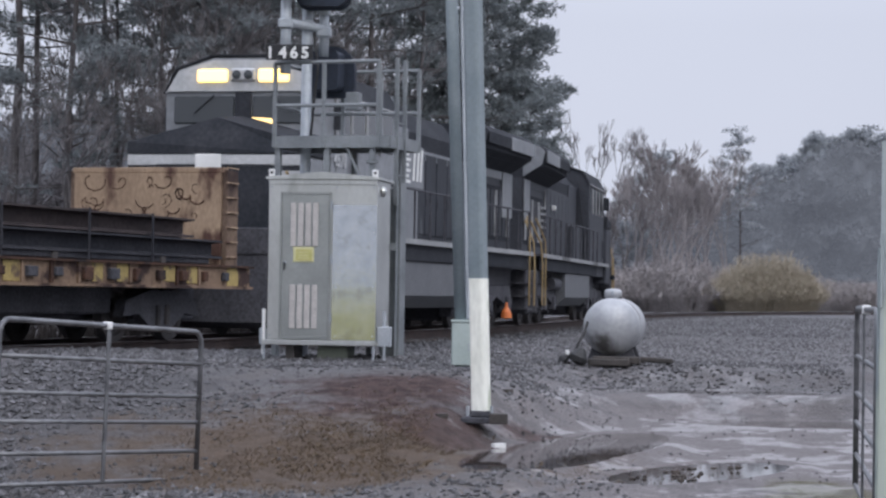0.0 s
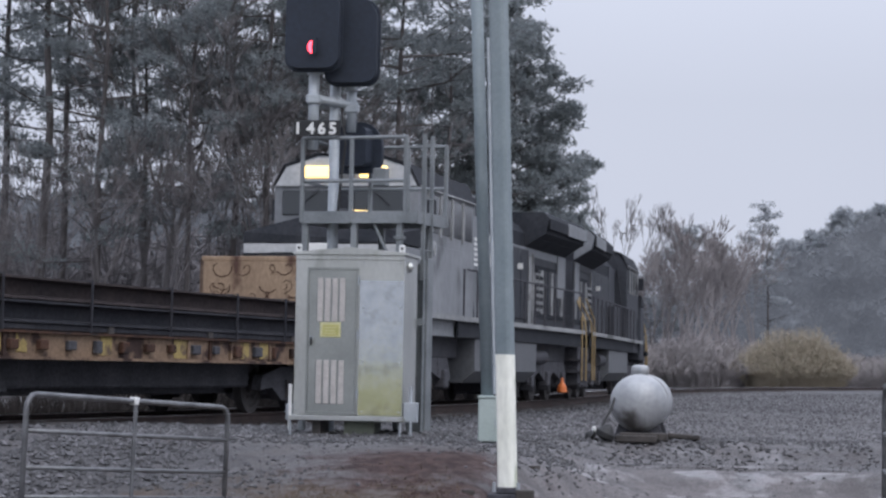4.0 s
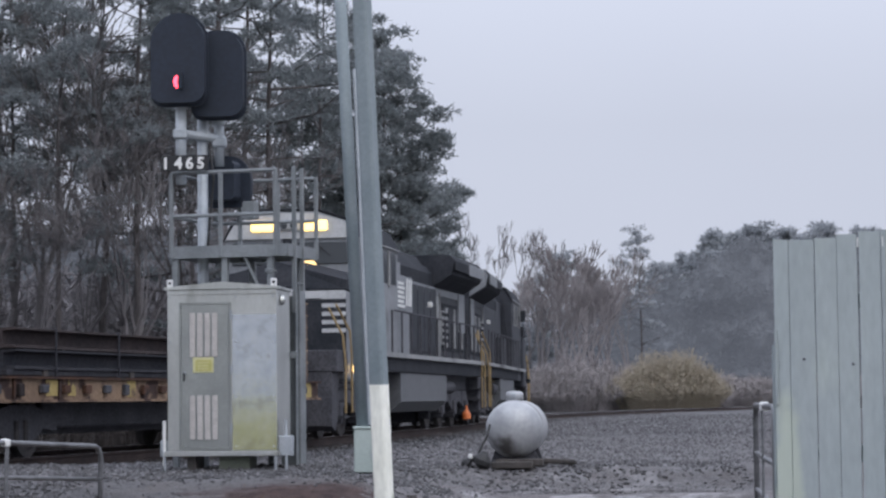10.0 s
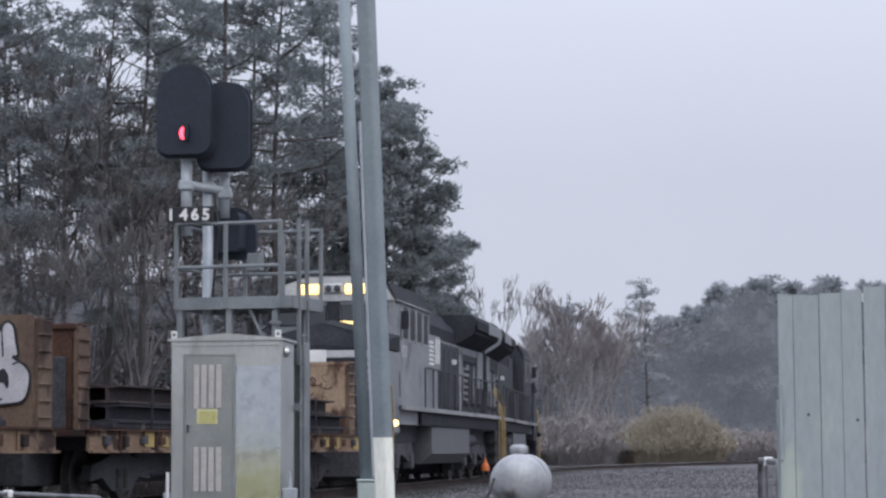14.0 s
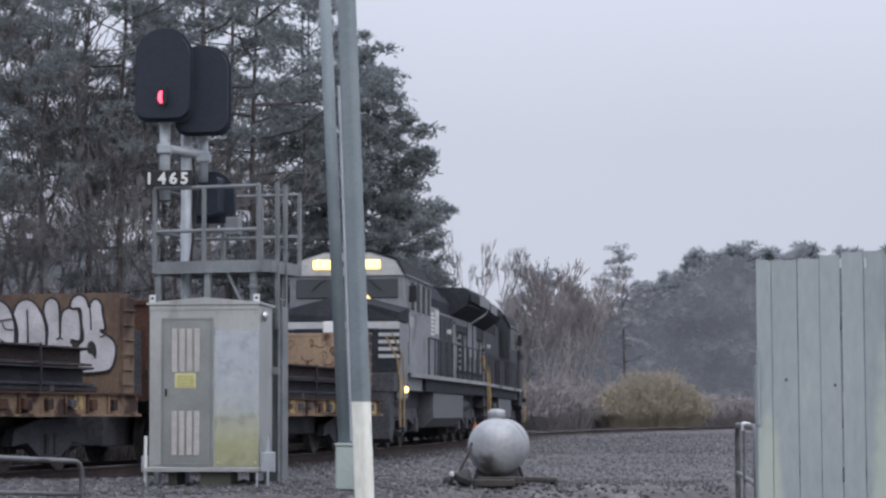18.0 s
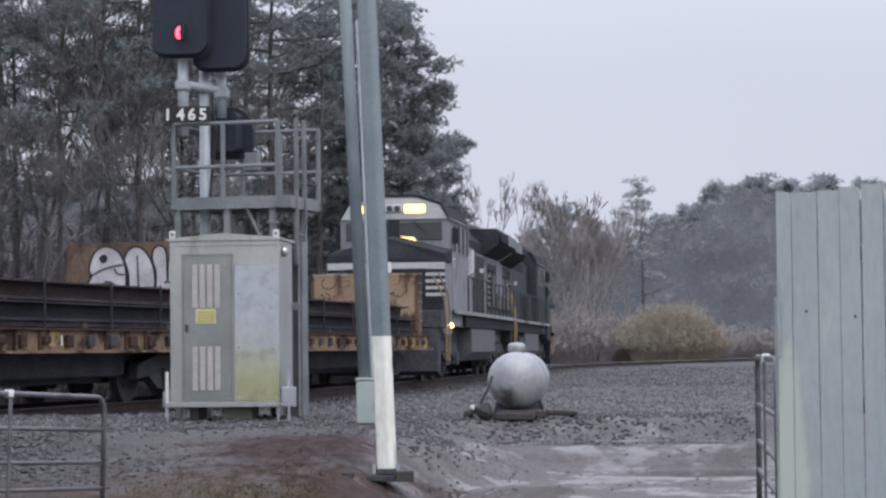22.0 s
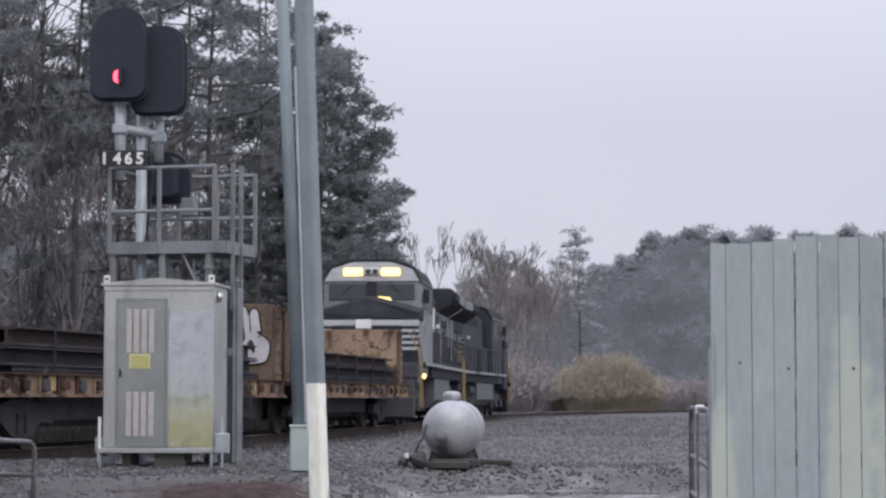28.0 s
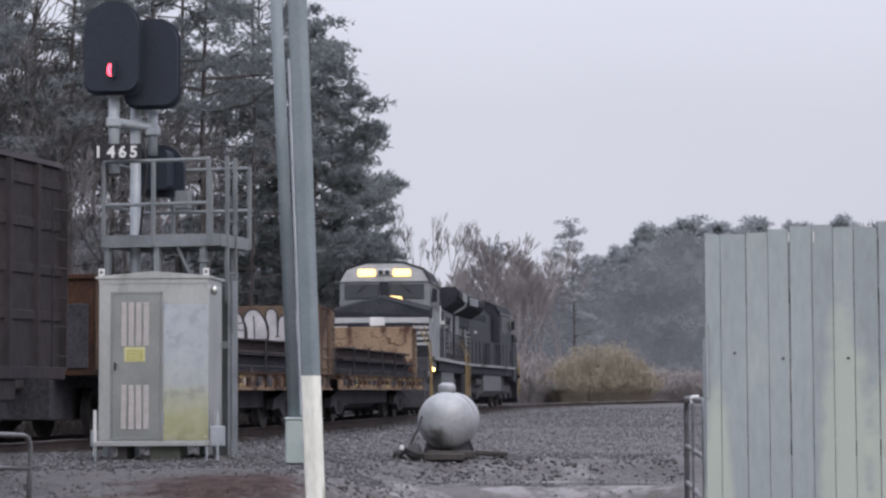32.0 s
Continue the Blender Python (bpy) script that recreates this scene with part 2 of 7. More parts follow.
def fence_material():
    """Grey-green paint, worn through to pale in a few tall patches."""
    mat = surface("grey_painted_board", (0.285, 0.325, 0.335), (0.365, 0.405, 0.41), 1.2, 0.7, 0, 30, 0.12, 0.08, (0.40, 0.45, 0.42), (1, 1, 0.3), 1.25, 0.56, vary=0.07)
    nt = mat.node_tree
    N, L = nt.nodes, nt.links
    b = N["Principled BSDF"]
    col = b.inputs["Base Color"].links[0].from_socket
    tc = N.new("ShaderNodeTexCoord")
    ns = N.new("ShaderNodeTexNoise")
    ns.inputs["Scale"].default_value, ns.inputs["Detail"].default_value = 5.0, 6
    L.new(tc.outputs["Object"], ns.inputs["Vector"])
    for cx, cz, rx, rz in ((0.06, 0.60, 0.10, 1.05), (0.73, 0.95, 0.15, 1.15), (0.99, 0.70, 0.19, 1.10), (0.40, 0.25, 0.08, 0.45), (1.75, 1.0, 0.22, 0.9), (2.6, 1.4, 0.2, 0.8)):
        v = N.new("ShaderNodeVectorMath")
        v.operation = "SUBTRACT"
        L.new(tc.outputs["Object"], v.inputs[0])
        v.inputs[1].default_value = (cx, 0, cz)
        m = N.new("ShaderNodeVectorMath")
        m.operation = "MULTIPLY"
        L.new(v.outputs[0], m.inputs[0])
        m.inputs[1].default_value = (1 / rx, 0, 1 / rz)
        ln = N.new("ShaderNodeVectorMath")
        ln.operation = "LENGTH"
        L.new(m.outputs[0], ln.inputs[0])
        ad = N.new("ShaderNodeMath")
        L.new(ln.outputs["Value"], ad.inputs[0])
        L.new(ns.outputs["Fac"], ad.inputs[1])
        r = N.new("ShaderNodeMapRange")
        r.interpolation_type = "SMOOTHSTEP"
        for i, q in enumerate((1.58, 1.18, 0.0, 0.66)):
            r.inputs[i + 1].default_value = q
        L.new(ad.outputs[0], r.inputs[0])
        mx = N.new("ShaderNodeMix")
        mx.data_type = "RGBA"
        L.new(r.outputs[0], mx.inputs[0])
        L.new(col, mx.inputs[6])
        mx.inputs[7].default_value = (0.49, 0.54, 0.445, 1)
        col = mx.outputs[2]
    L.new(col, b.inputs["Base Color"])
    return mat


FENCE = fence_material()
GATE = surface("galvanised_tube", (0.095, 0.097, 0.103), (0.215, 0.22, 0.23), 6, 0.45, 0.5, 30, 0.05, 0.1)
STEEL_DARK = surface("dark_greasy_steel", (0.052, 0.053, 0.062), (0.086, 0.086, 0.096), 2, 0.8, 0, 20, 0.15, 0.3, spec=0.15)
RUST = surface("rusty_steel", (0.045, 0.027, 0.022), (0.095, 0.050, 0.034), 3, 0.9, 0, 25, 0.2, 0.25, (0.03, 0.024, 0.024), (1, 1, 1), 1.8, 0.55, spec=0.2)
YELLOW = surface("rust_streaked_ochre_paint", (0.25, 0.178, 0.122), (0.335, 0.245, 0.168), 1.4, 0.8, 0, 20, 0.08, 0.14, (0.085, 0.047, 0.036), (1, 1, 0.55), 1.9, 0.545, spec=0.25)
SILL_OCHRE = surface("grimy_ochre_sill", (0.155, 0.106, 0.076), (0.27, 0.190, 0.130), 1.6, 0.85, 0, 20, 0.08, 0.2, (0.050, 0.032, 0.028), (0.8, 1, 1), 2.4, 0.50, spec=0.2)
YELLOW_BRIGHT = surface("worn_yellow_paint", (0.30, 0.225, 0.075), (0.40, 0.305, 0.11), 2.5, 0.75, 0, 20, 0.08, 0.2, (0.11, 0.07, 0.045), spot_scale=3.2, spot_at=0.54)
LOCO_BLACK = surface("black_engine_paint", (0.028, 0.031, 0.039), (0.052, 0.055, 0.065), 1.2, 0.65, 0, 15, 0.05, 0.2, spec=0.25)
LOCO_MID = surface("sooty_dark_engine_paint", (0.020, 0.023, 0.030), (0.042, 0.045, 0.054), 0.9, 0.55, 0, 15, 0.04, 0.2, (0.13, 0.135, 0.145), (0.7, 0.7, 0.3), 2.2, 0.64, spec=0.15)
# grey puts sky sheen and haze into the engine's black paint
LOCO_GREY = surface("grimy_sheen_grey_engine_paint", (0.165, 0.175, 0.190), (0.245, 0.255, 0.270), 1.0, 0.6, 0, 15, 0.04, 0.12, (0.11, 0.115, 0.125), (0.5, 0.5, 0.35), 1.5, 0.60, spec=0.3)
LOCO_WHITE = surface("grimy_white_engine_paint", (0.36, 0.37, 0.38), (0.50, 0.51, 0.52), 2, 0.55, 0, 15, 0.04, 0.1, (0.2, 0.2, 0.2), spot_at=0.66)
BOXCAR = surface("dark_brown_boxcar_paint", (0.032, 0.030, 0.035), (0.058, 0.049, 0.051), 1.0, 0.85, 0, 15, 0.08, 0.2, (0.06, 0.042, 0.038), (0.6, 0.6, 0.25), 1.2, 0.62, spec=0.15)
GLASS = glass("dark_window_glass")
GLASS_PALE = glass("windscreen_glass", (0.058, 0.064, 0.070), 0.10)
LAMP_WARM = glow("lit_number_board", (1.0, 0.69, 0.22), 2.6)
LAMP_DITCH = glow("lit_ditch_light", (1.0, 0.60, 0.20), 5.0)
LAMP_RED = glow("red_signal_lens", (1.0, 0.06, 0.10), 4.5)
RAIL = surface("wet_rail_steel", (0.34, 0.34, 0.36), (0.48, 0.48, 0.50), 3, 0.35, 0.5, 30, 0.05, 0.1)
TIE = surface("creosoted_timber", (0.03, 0.025, 0.022), (0.06, 0.05, 0.045), 4, 0.85, 0, 30, 0.3, 0.2, vary=0.2)
BARK = surface("pine_bark", (0.060, 0.054, 0.055), (0.095, 0.086, 0.086), 3, 0.9, 0, 12, 0.4, 0.3, stretch=(1, 1, 0.3))
TWIG = surface("bare_grey_twigs", (0.098, 0.091, 0.094), (0.150, 0.140, 0.143), 1, 0.9, 0, 10, 0, 0.2)


def leafy(name, low, high):
    """Needles and leaves: light comes back from them and through them."""
    mat = surface(name, low, high, 0.5, 0.7, 0, 3, 0, 0.3)
    nt = mat.node_tree
    b = nt.nodes["Principled BSDF"]
    tr = nt.nodes.new("ShaderNodeBsdfTranslucent")
    mx = nt.nodes.new("ShaderNodeMixShader")
    mx.inputs[0].default_value = 0.5
    col = b.inputs["Base Color"].links[0].from_socket
    nt.links.new(col, tr.inputs["Color"])
    nt.links.new(b.outputs[0], mx.inputs[1])
    nt.links.new(tr.outputs[0], mx.inputs[2])
    nt.links.new(mx.outputs[0], nt.nodes["Material Output"].inputs["Surface"])
    return mat


# needle colours paled to stand in for haze, the far ones most
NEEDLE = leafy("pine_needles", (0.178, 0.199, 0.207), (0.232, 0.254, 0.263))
FAR_NEEDLE = leafy("haze_paled_pine_needles", (0.33, 0.35, 0.37), (0.39, 0.41, 0.43))
WOOD_DARK = surface("wet_dark_timber", (0.03, 0.028, 0.026), (0.07, 0.06, 0.055), 5, 0.7, 0, 30, 0.3, 0.25)


# ---- ground ----
def smooth(a, b, v):
    t = min(1.0, max(0.0, (v - a) / (b - a)))
    return t * t * (3 - 2 * t)


# middle x, y; half width, half length; turn of the long side from straight ahead; water level
PUDDLES = [(0.25, 20.4, 0.52, 2.35, 0.27, 0.215), (1.25, 18.35, 0.44, 1.2, 0.46, 0.180), (2.1, 26.3, 1.0, 0.55, 0.0, 0.50), (2.9, 24.0, 1.2, 0.6, 0.0, 0.27)]


def in_puddle(p, x, y):
    """Distance from a puddle's middle, 1 at its rim."""
    cx, cy, rx, ry, a, lev = p
    c, s = math.cos(a), math.sin(a)
    dx, dy = x - cx, y - cy
    return math.hypot((dx * c - dy * s) / rx, (dx * s + dy * c) / ry)


def ground_z(x, y):
    """A bank on the left up to the case; the muddy road on the right lies lower; level beyond."""
    low = 0.06 + 0.06 * smooth(-3.6, -1.0, x)
    left = low + (0.83 - low) * smooth(17.3, 23.6, y)
    right = 0.06 + 0.125 * smooth(14.0, 18.0, y) + 0.60 * smooth(21.0, 28.5, y)
    k = smooth(-1.3, 0.9, x + 0.10 * math.sin(y * 1.3))
    z = left * (1 - k) + right * k
    z += (0.64 - z) * smooth(27.5, 32.0, y)
    n = noise.noise(Vector((x * 0.55, y * 0.45, 3.1))) * 0.034 + noise.noise(Vector((x * 2.1, y * 1.7, 9.2))) * 0.020 + noise.noise(Vector((x * 6.0, y * 5.0, 1.7))) * 0.014
    amp = smooth(6, 14, y) * (1 - 0.75 * smooth(26, 40, y))
    z += n * amp
    # ruts of the road
    if x > 0.2:
        r = math.sin((x - 0.16 * y) * 3.1 + 0.4)
        z -= 0.022 * max(0, r) * smooth(0.2, 0.9, x) * amp
    for p in PUDDLES:
        q = in_puddle(p, x, y)
        if q < 2.9:
            f = 1 - smooth(1.0, 2.6, q + 0.15 * noise.noise(Vector((x * 1.6, y * 0.9, 5.5))))
            z += (p[5] - 0.045 + n * 0.4 - z) * f
            if q > 1.0:
                z += max(0.0, p[5] + 0.012 - z) * smooth(1.0, 1.25, q) * (1 - smooth(1.35, 1.9, q))
    return z


def ground_material():
    mat = bpy.data.materials.new("wet_gravel_mud_and_clay")
    mat.use_nodes = True
    nt = mat.node_tree
    N, L = nt.nodes, nt.links
    b = N["Principled BSDF"]
    geo = N.new("ShaderNodeNewGeometry")
    P = geo.outputs["Position"]

    def nz(sc, det, w=0.5):
        n = N.new("ShaderNodeTexNoise")
        n.inputs["Scale"].default_value, n.inputs["Detail"].default_value, n.inputs["Roughness"].default_value = sc, det, w
        L.new(P, n.inputs["Vector"])
        return n.outputs["Fac"]

    def rng(v, a, c, lo=0.0, hi=1.0):
        r = N.new("ShaderNodeMapRange")
        r.interpolation_type = "SMOOTHSTEP"
        for i, q in enumerate((a, c, lo, hi)):
            r.inputs[i + 1].default_value = q
        L.new(v, r.inputs[0])
        return r.outputs[0]

    def op(kind, u, v):
        m = N.new("ShaderNodeMath")
        m.operation = kind
        for i, q in enumerate((u, v)):
            if isinstance(q, float):
                m.inputs[i].default_value = q
            else:
                L.new(q, m.inputs[i])
        return m.outputs[0]

    def mix(f, a, c):
        m = N.new("ShaderNodeMix")
        m.data_type = "RGBA"
        L.new(f, m.inputs[0])
        for i, q in ((6, a), (7, c)):
            if isinstance(q, tuple):
                m.inputs[i].default_value = (*q, 1)
            else:
                L.new(q, m.inputs[i])
        return m.outputs[2]

    broad, mid, fine = nz(0.35, 4), nz(2.2, 5), nz(38.0, 4, 0.65)
    lump = nz(7.0, 6, 0.7)

    def patch(cx, cy, rx, ry, rag=0.9, soft=0.25):
        s = N.new("ShaderNodeVectorMath")
        s.operation = "SUBTRACT"
        L.new(P, s.inputs[0])
        s.inputs[1].default_value = (cx, cy, 0)
        m = N.new("ShaderNodeVectorMath")
        m.operation = "MULTIPLY"
        L.new(s.outputs[0], m.inputs[0])
        m.inputs[1].default_value = (1 / rx, 1 / ry, 0)
        ln = N.new("ShaderNodeVectorMath")
        ln.operation = "LENGTH"
        L.new(m.outputs[0], ln.inputs[0])
        d = op("ADD", ln.outputs["Value"], op("MULTIPLY", op("SUBTRACT", mid, 0.5), rag * 2))
        d = op("ADD", d, op("MULTIPLY", op("SUBTRACT", lump, 0.5), rag * 1.6))
        return rng(d, 0.85 + soft, 0.85 - soft)

    gravel = mix(rng(fine, 0.32, 0.68), (0.052, 0.051, 0.056), (0.178, 0.174, 0.180))
    gravel = mix(rng(nz(9.0, 4, 0.7), 0.36, 0.64), gravel, (0.142, 0.137, 0.140))
    gravel = mix(op('MULTIPLY', rng(nz(1.1, 5, 0.7), 0.42, 0.62), 0.6), gravel, (0.098, 0.088, 0.086))
    mud = mix(rng(fine, 0.3, 0.7), (0.108, 0.098, 0.099), (0.198, 0.183, 0.184))
    col = mix(patch(1.7, 20.5, 2.6, 6.0), gravel, mud)
    col = mix(op("MULTIPLY", patch(-4.7, 20.0, 2.3, 4.2), 0.7), col, mix(rng(fine, 0.32, 0.68), (0.030, 0.030, 0.033), (0.098, 0.095, 0.098)))
    clay = mix(rng(lump, 0.36, 0.64), (0.026, 0.014, 0.013), (0.072, 0.043, 0.038))
    grass = mix(rng(lump, 0.34, 0.66), (0.044, 0.030, 0.021), (0.118, 0.084, 0.061))
    grass = mix(rng(fine, 0.35, 0.65), grass, (0.086, 0.062, 0.044))
    col = mix(op("MULTIPLY", patch(-2.0, 18.7, 2.5, 2.3, 0.9, 0.4), 0.92), col, grass)
    col = mix(op("MULTIPLY", patch(-1.50, 21.6, 1.05, 1.25, 0.9, 0.4), 0.92), col, clay)
    col = mix(op("MULTIPLY", patch(0.15, 21.6, 0.75, 0.55), 0.8), col, clay)
    col = mix(op("MULTIPLY", patch(-0.85, 20.4, 0.7, 0.9), 0.75), col, clay)
    green = mix(rng(fine, 0.35, 0.65), (0.05, 0.048, 0.022), (0.105, 0.098, 0.052))
    col = mix(op("MULTIPLY", patch(2.05, 16.2, 0.55, 1.6), 0.8), col, green)
    # dry grass of the field behind
    sep = N.new("ShaderNodeSeparateXYZ")
    L.new(P, sep.inputs[0])
    field = mix(rng(mid, 0.3, 0.7), (0.25, 0.235, 0.10), (0.36, 0.335, 0.17))
    col = mix(rng(sep.outputs["Y"], -1.0, -5.0), col, field)
    scrub = mix(rng(broad, 0.3, 0.7), (0.070, 0.069, 0.073), (0.135, 0.132, 0.136))
    col = mix(rng(sep.outputs["Y"], 46.0, 62.0), col, scrub)
    L.new(col, b.inputs["Base Color"])
    wet = op("MULTIPLY", patch(1.8, 21.5, 2.8, 7.0, 0.6), rng(nz(1.6, 6, 0.65), 0.46, 0.60))
    L.new(rng(wet, 0.0, 1.0, 0.75, 0.36), b.inputs["Roughness"])
    L.new(rng(wet, 0.0, 1.0, 0.12, 0.42), b.inputs["Specular IOR Level"])
    bp = N.new("ShaderNodeBump")
    bp.inputs["Distance"].default_value = 0.03
    L.new(rng(wet, 0.0, 1.0, 0.75, 0.16), bp.inputs["Strength"])
    L.new(op("ADD", fine, op("ADD", op("MULTIPLY", mid, 0.8), op("MULTIPLY", lump, 1.2))), bp.inputs["Height"])
    L.new(bp.outputs[0], b.inputs["Normal"])
    return mat


def build_ground():
    xs = [-1500, -400, -120, -60, -30, -18, -12] + [round(x * 0.11 - 8.0, 3) for x in range(0, 125)] + [6.5, 8, 10, 14, 20, 30, 50, 120, 400, 1500]
    ys = [-1500, -400, -120, -40, -12, 0, 5, 9] + [round(11 + y * 0.13, 3) for y in range(0, 165)] + [33, 34, 36, 38, 41, 44, 48, 52, 58, 66, 76, 90, 110, 140, 200, 400, 1500]
    nx = len(xs)
    vs = [(x, y, ground_z(x, y)) for y in ys for x in xs]
    fs = [(j * nx + i, j * nx + i + 1, (j + 1) * nx + i + 1, (j + 1) * nx + i) for j in range(len(ys) - 1) for i in range(nx - 1)]
    me = bpy.data.meshes.new("ground")
    me.from_pydata(vs, [], fs)
    me.materials.append(ground_material())
    for p in me.polygons:
        p.use_smooth = True
    return tagged(new("ground", me), "wet grey gravel and mud with red clay patches", "ground", kind="structure")


def water_material():
    mat = bpy.data.materials.new("muddy_puddle_water")
    mat.use_nodes = True
    nt = mat.node_tree
    b = nt.nodes["Principled BSDF"]
    b.inputs["Base Color"].default_value = (0.055, 0.045, 0.042, 1)
    b.inputs["Roughness"].default_value = 0.03
    b.inputs["IOR"].default_value = 1.333
    n = nt.nodes.new("ShaderNodeTexNoise")
    n.inputs["Scale"].default_value = 3.0
    bp = nt.nodes.new("ShaderNodeBump")
    bp.inputs["Strength"].default_value, bp.inputs["Distance"].default_value = 0.02, 0.01
    nt.links.new(n.outputs["Fac"], bp.inputs["Height"])
    nt.links.new(bp.outputs[0], b.inputs["Normal"])
    return mat


def build_puddles():
    mat = water_material()
    for k, (cx, cy, rx, ry, ang, lev) in enumerate(PUDDLES):
        bm = bmesh.new()
        mid = bm.verts.new((cx, cy, lev))
        ca, sa = math.cos(ang), math.sin(ang)
        ring = []
        for i in range(48):
            a = 2 * math.pi * i / 48
            q = 0.5
            while q < 1.3:
                u, v = rx * q * math.cos(a), ry * q * math.sin(a)
                if ground_z(cx + u * ca + v * sa, cy - u * sa + v * ca) > lev + 0.006:
                    break
                q += 0.04
            ring.append(bm.verts.new((cx + u * ca + v * sa, cy - u * sa + v * ca, lev)))
        for i in range(48):
            bm.faces.new((mid, ring[i], ring[(i + 1) % 48]))
        solid("puddle", bm, mat, "shallow muddy puddle mirroring the pale sky", "puddle", "puddles", kind="structure")




def stone_material(name, low, high, pale):
    """Broken stone, each piece of its own shade, a few of them pale."""
    mat = surface(name, low, high, 6, 0.55, 0, 30, 0.2, 0.2, world_space=True)
    nt = mat.node_tree
    N, L = nt.nodes, nt.links
    b = N["Principled BSDF"]
    col = b.inputs["Base Color"].links[0].from_socket
    geo = N.new("ShaderNodeNewGeometry")
    rp = N.new("ShaderNodeValToRGB")
    rp.color_ramp.elements[0].color = (0.30, 0.30, 0.31, 1)
    rp.color_ramp.elements[1].color = (pale, pale, pale, 1)
    for at_, v in ((0.45, 0.75), (0.80, 1.15), (0.90, 1.6)):
        e = rp.color_ramp.elements.new(at_)
        e.color = (v, v, v * 1.02, 1)
    L.new(geo.outputs["Random Per Island"], rp.inputs[0])
    mx = N.new("ShaderNodeMix")
    mx.data_type, mx.blend_type = "RGBA", "MULTIPLY"
    mx.inputs[0].default_value = 1.0
    L.new(col, mx.inputs[6])
    L.new(rp.outputs[0], mx.inputs[7])
    L.new(mx.outputs[2], b.inputs["Base Color"])
    return mat


STONE = stone_material("wet_grey_stone", (0.056, 0.054, 0.058), (0.110, 0.106, 0.110), 2.0)
GRAVEL = stone_material("wet_dark_gravel", (0.040, 0.039, 0.042), (0.088, 0.085, 0.088), 2.4)
# oily stone, its colour blackened further for the shade under the train
OILY_SHADE = stone_material("oily_shade_black_stone", (0.028, 0.028, 0.031), (0.056, 0.054, 0.058), 2.0)
DEBRIS = surface("dark_leaf_litter", (0.02, 0.015, 0.012), (0.06, 0.045, 0.035), 6, 0.7, 0, 30, 0.2, 0.2)


def pebbles(name, label, places, mat, flat=0.7):
    """Many small broken stones in one mesh: places of x, y, z and size."""
    r = np.random.RandomState(4)
    P = np.array(places)
    n = len(P)
    base = np.array([(1, 0, 0), (-1, 0, 0), (0, 1, 0), (0, -1, 0), (0, 0, 1), (0, 0, -1)], float)
    tri = np.array([(0, 2, 4), (2, 1, 4), (1, 3, 4), (3, 0, 4), (2, 0, 5), (1, 2, 5), (3, 1, 5), (0, 3, 5)])
    V = base[None] * r.uniform(0.55, 1.25, (n, 6, 1)) + r.uniform(-0.25, 0.25, (n, 6, 3))
    a = r.uniform(0, 6.28, n)
    c, s = np.cos(a)[:, None], np.sin(a)[:, None]
    X, Y = V[..., 0] * c - V[..., 1] * s, V[..., 0] * s + V[..., 1] * c
    V = np.stack([X, Y, V[..., 2] * flat], -1) * P[:, None, 3:4] + P[:, None, :3]
    F = (tri[None] + 6 * np.arange(n)[:, None, None]).reshape(-1, 3)
    me = bpy.data.meshes.new(name)
    me.from_pydata(V.reshape(-1, 3).tolist(), [], F.tolist())
    me.materials.append(mat)
    return tagged(new(name, me), label, "gravel", kind="stuff")


def crown_half(s):
    """Half the width of the oily strip darkened for the train's shade."""
    return 3.2 - 1.1 * smooth(40, 58, s)


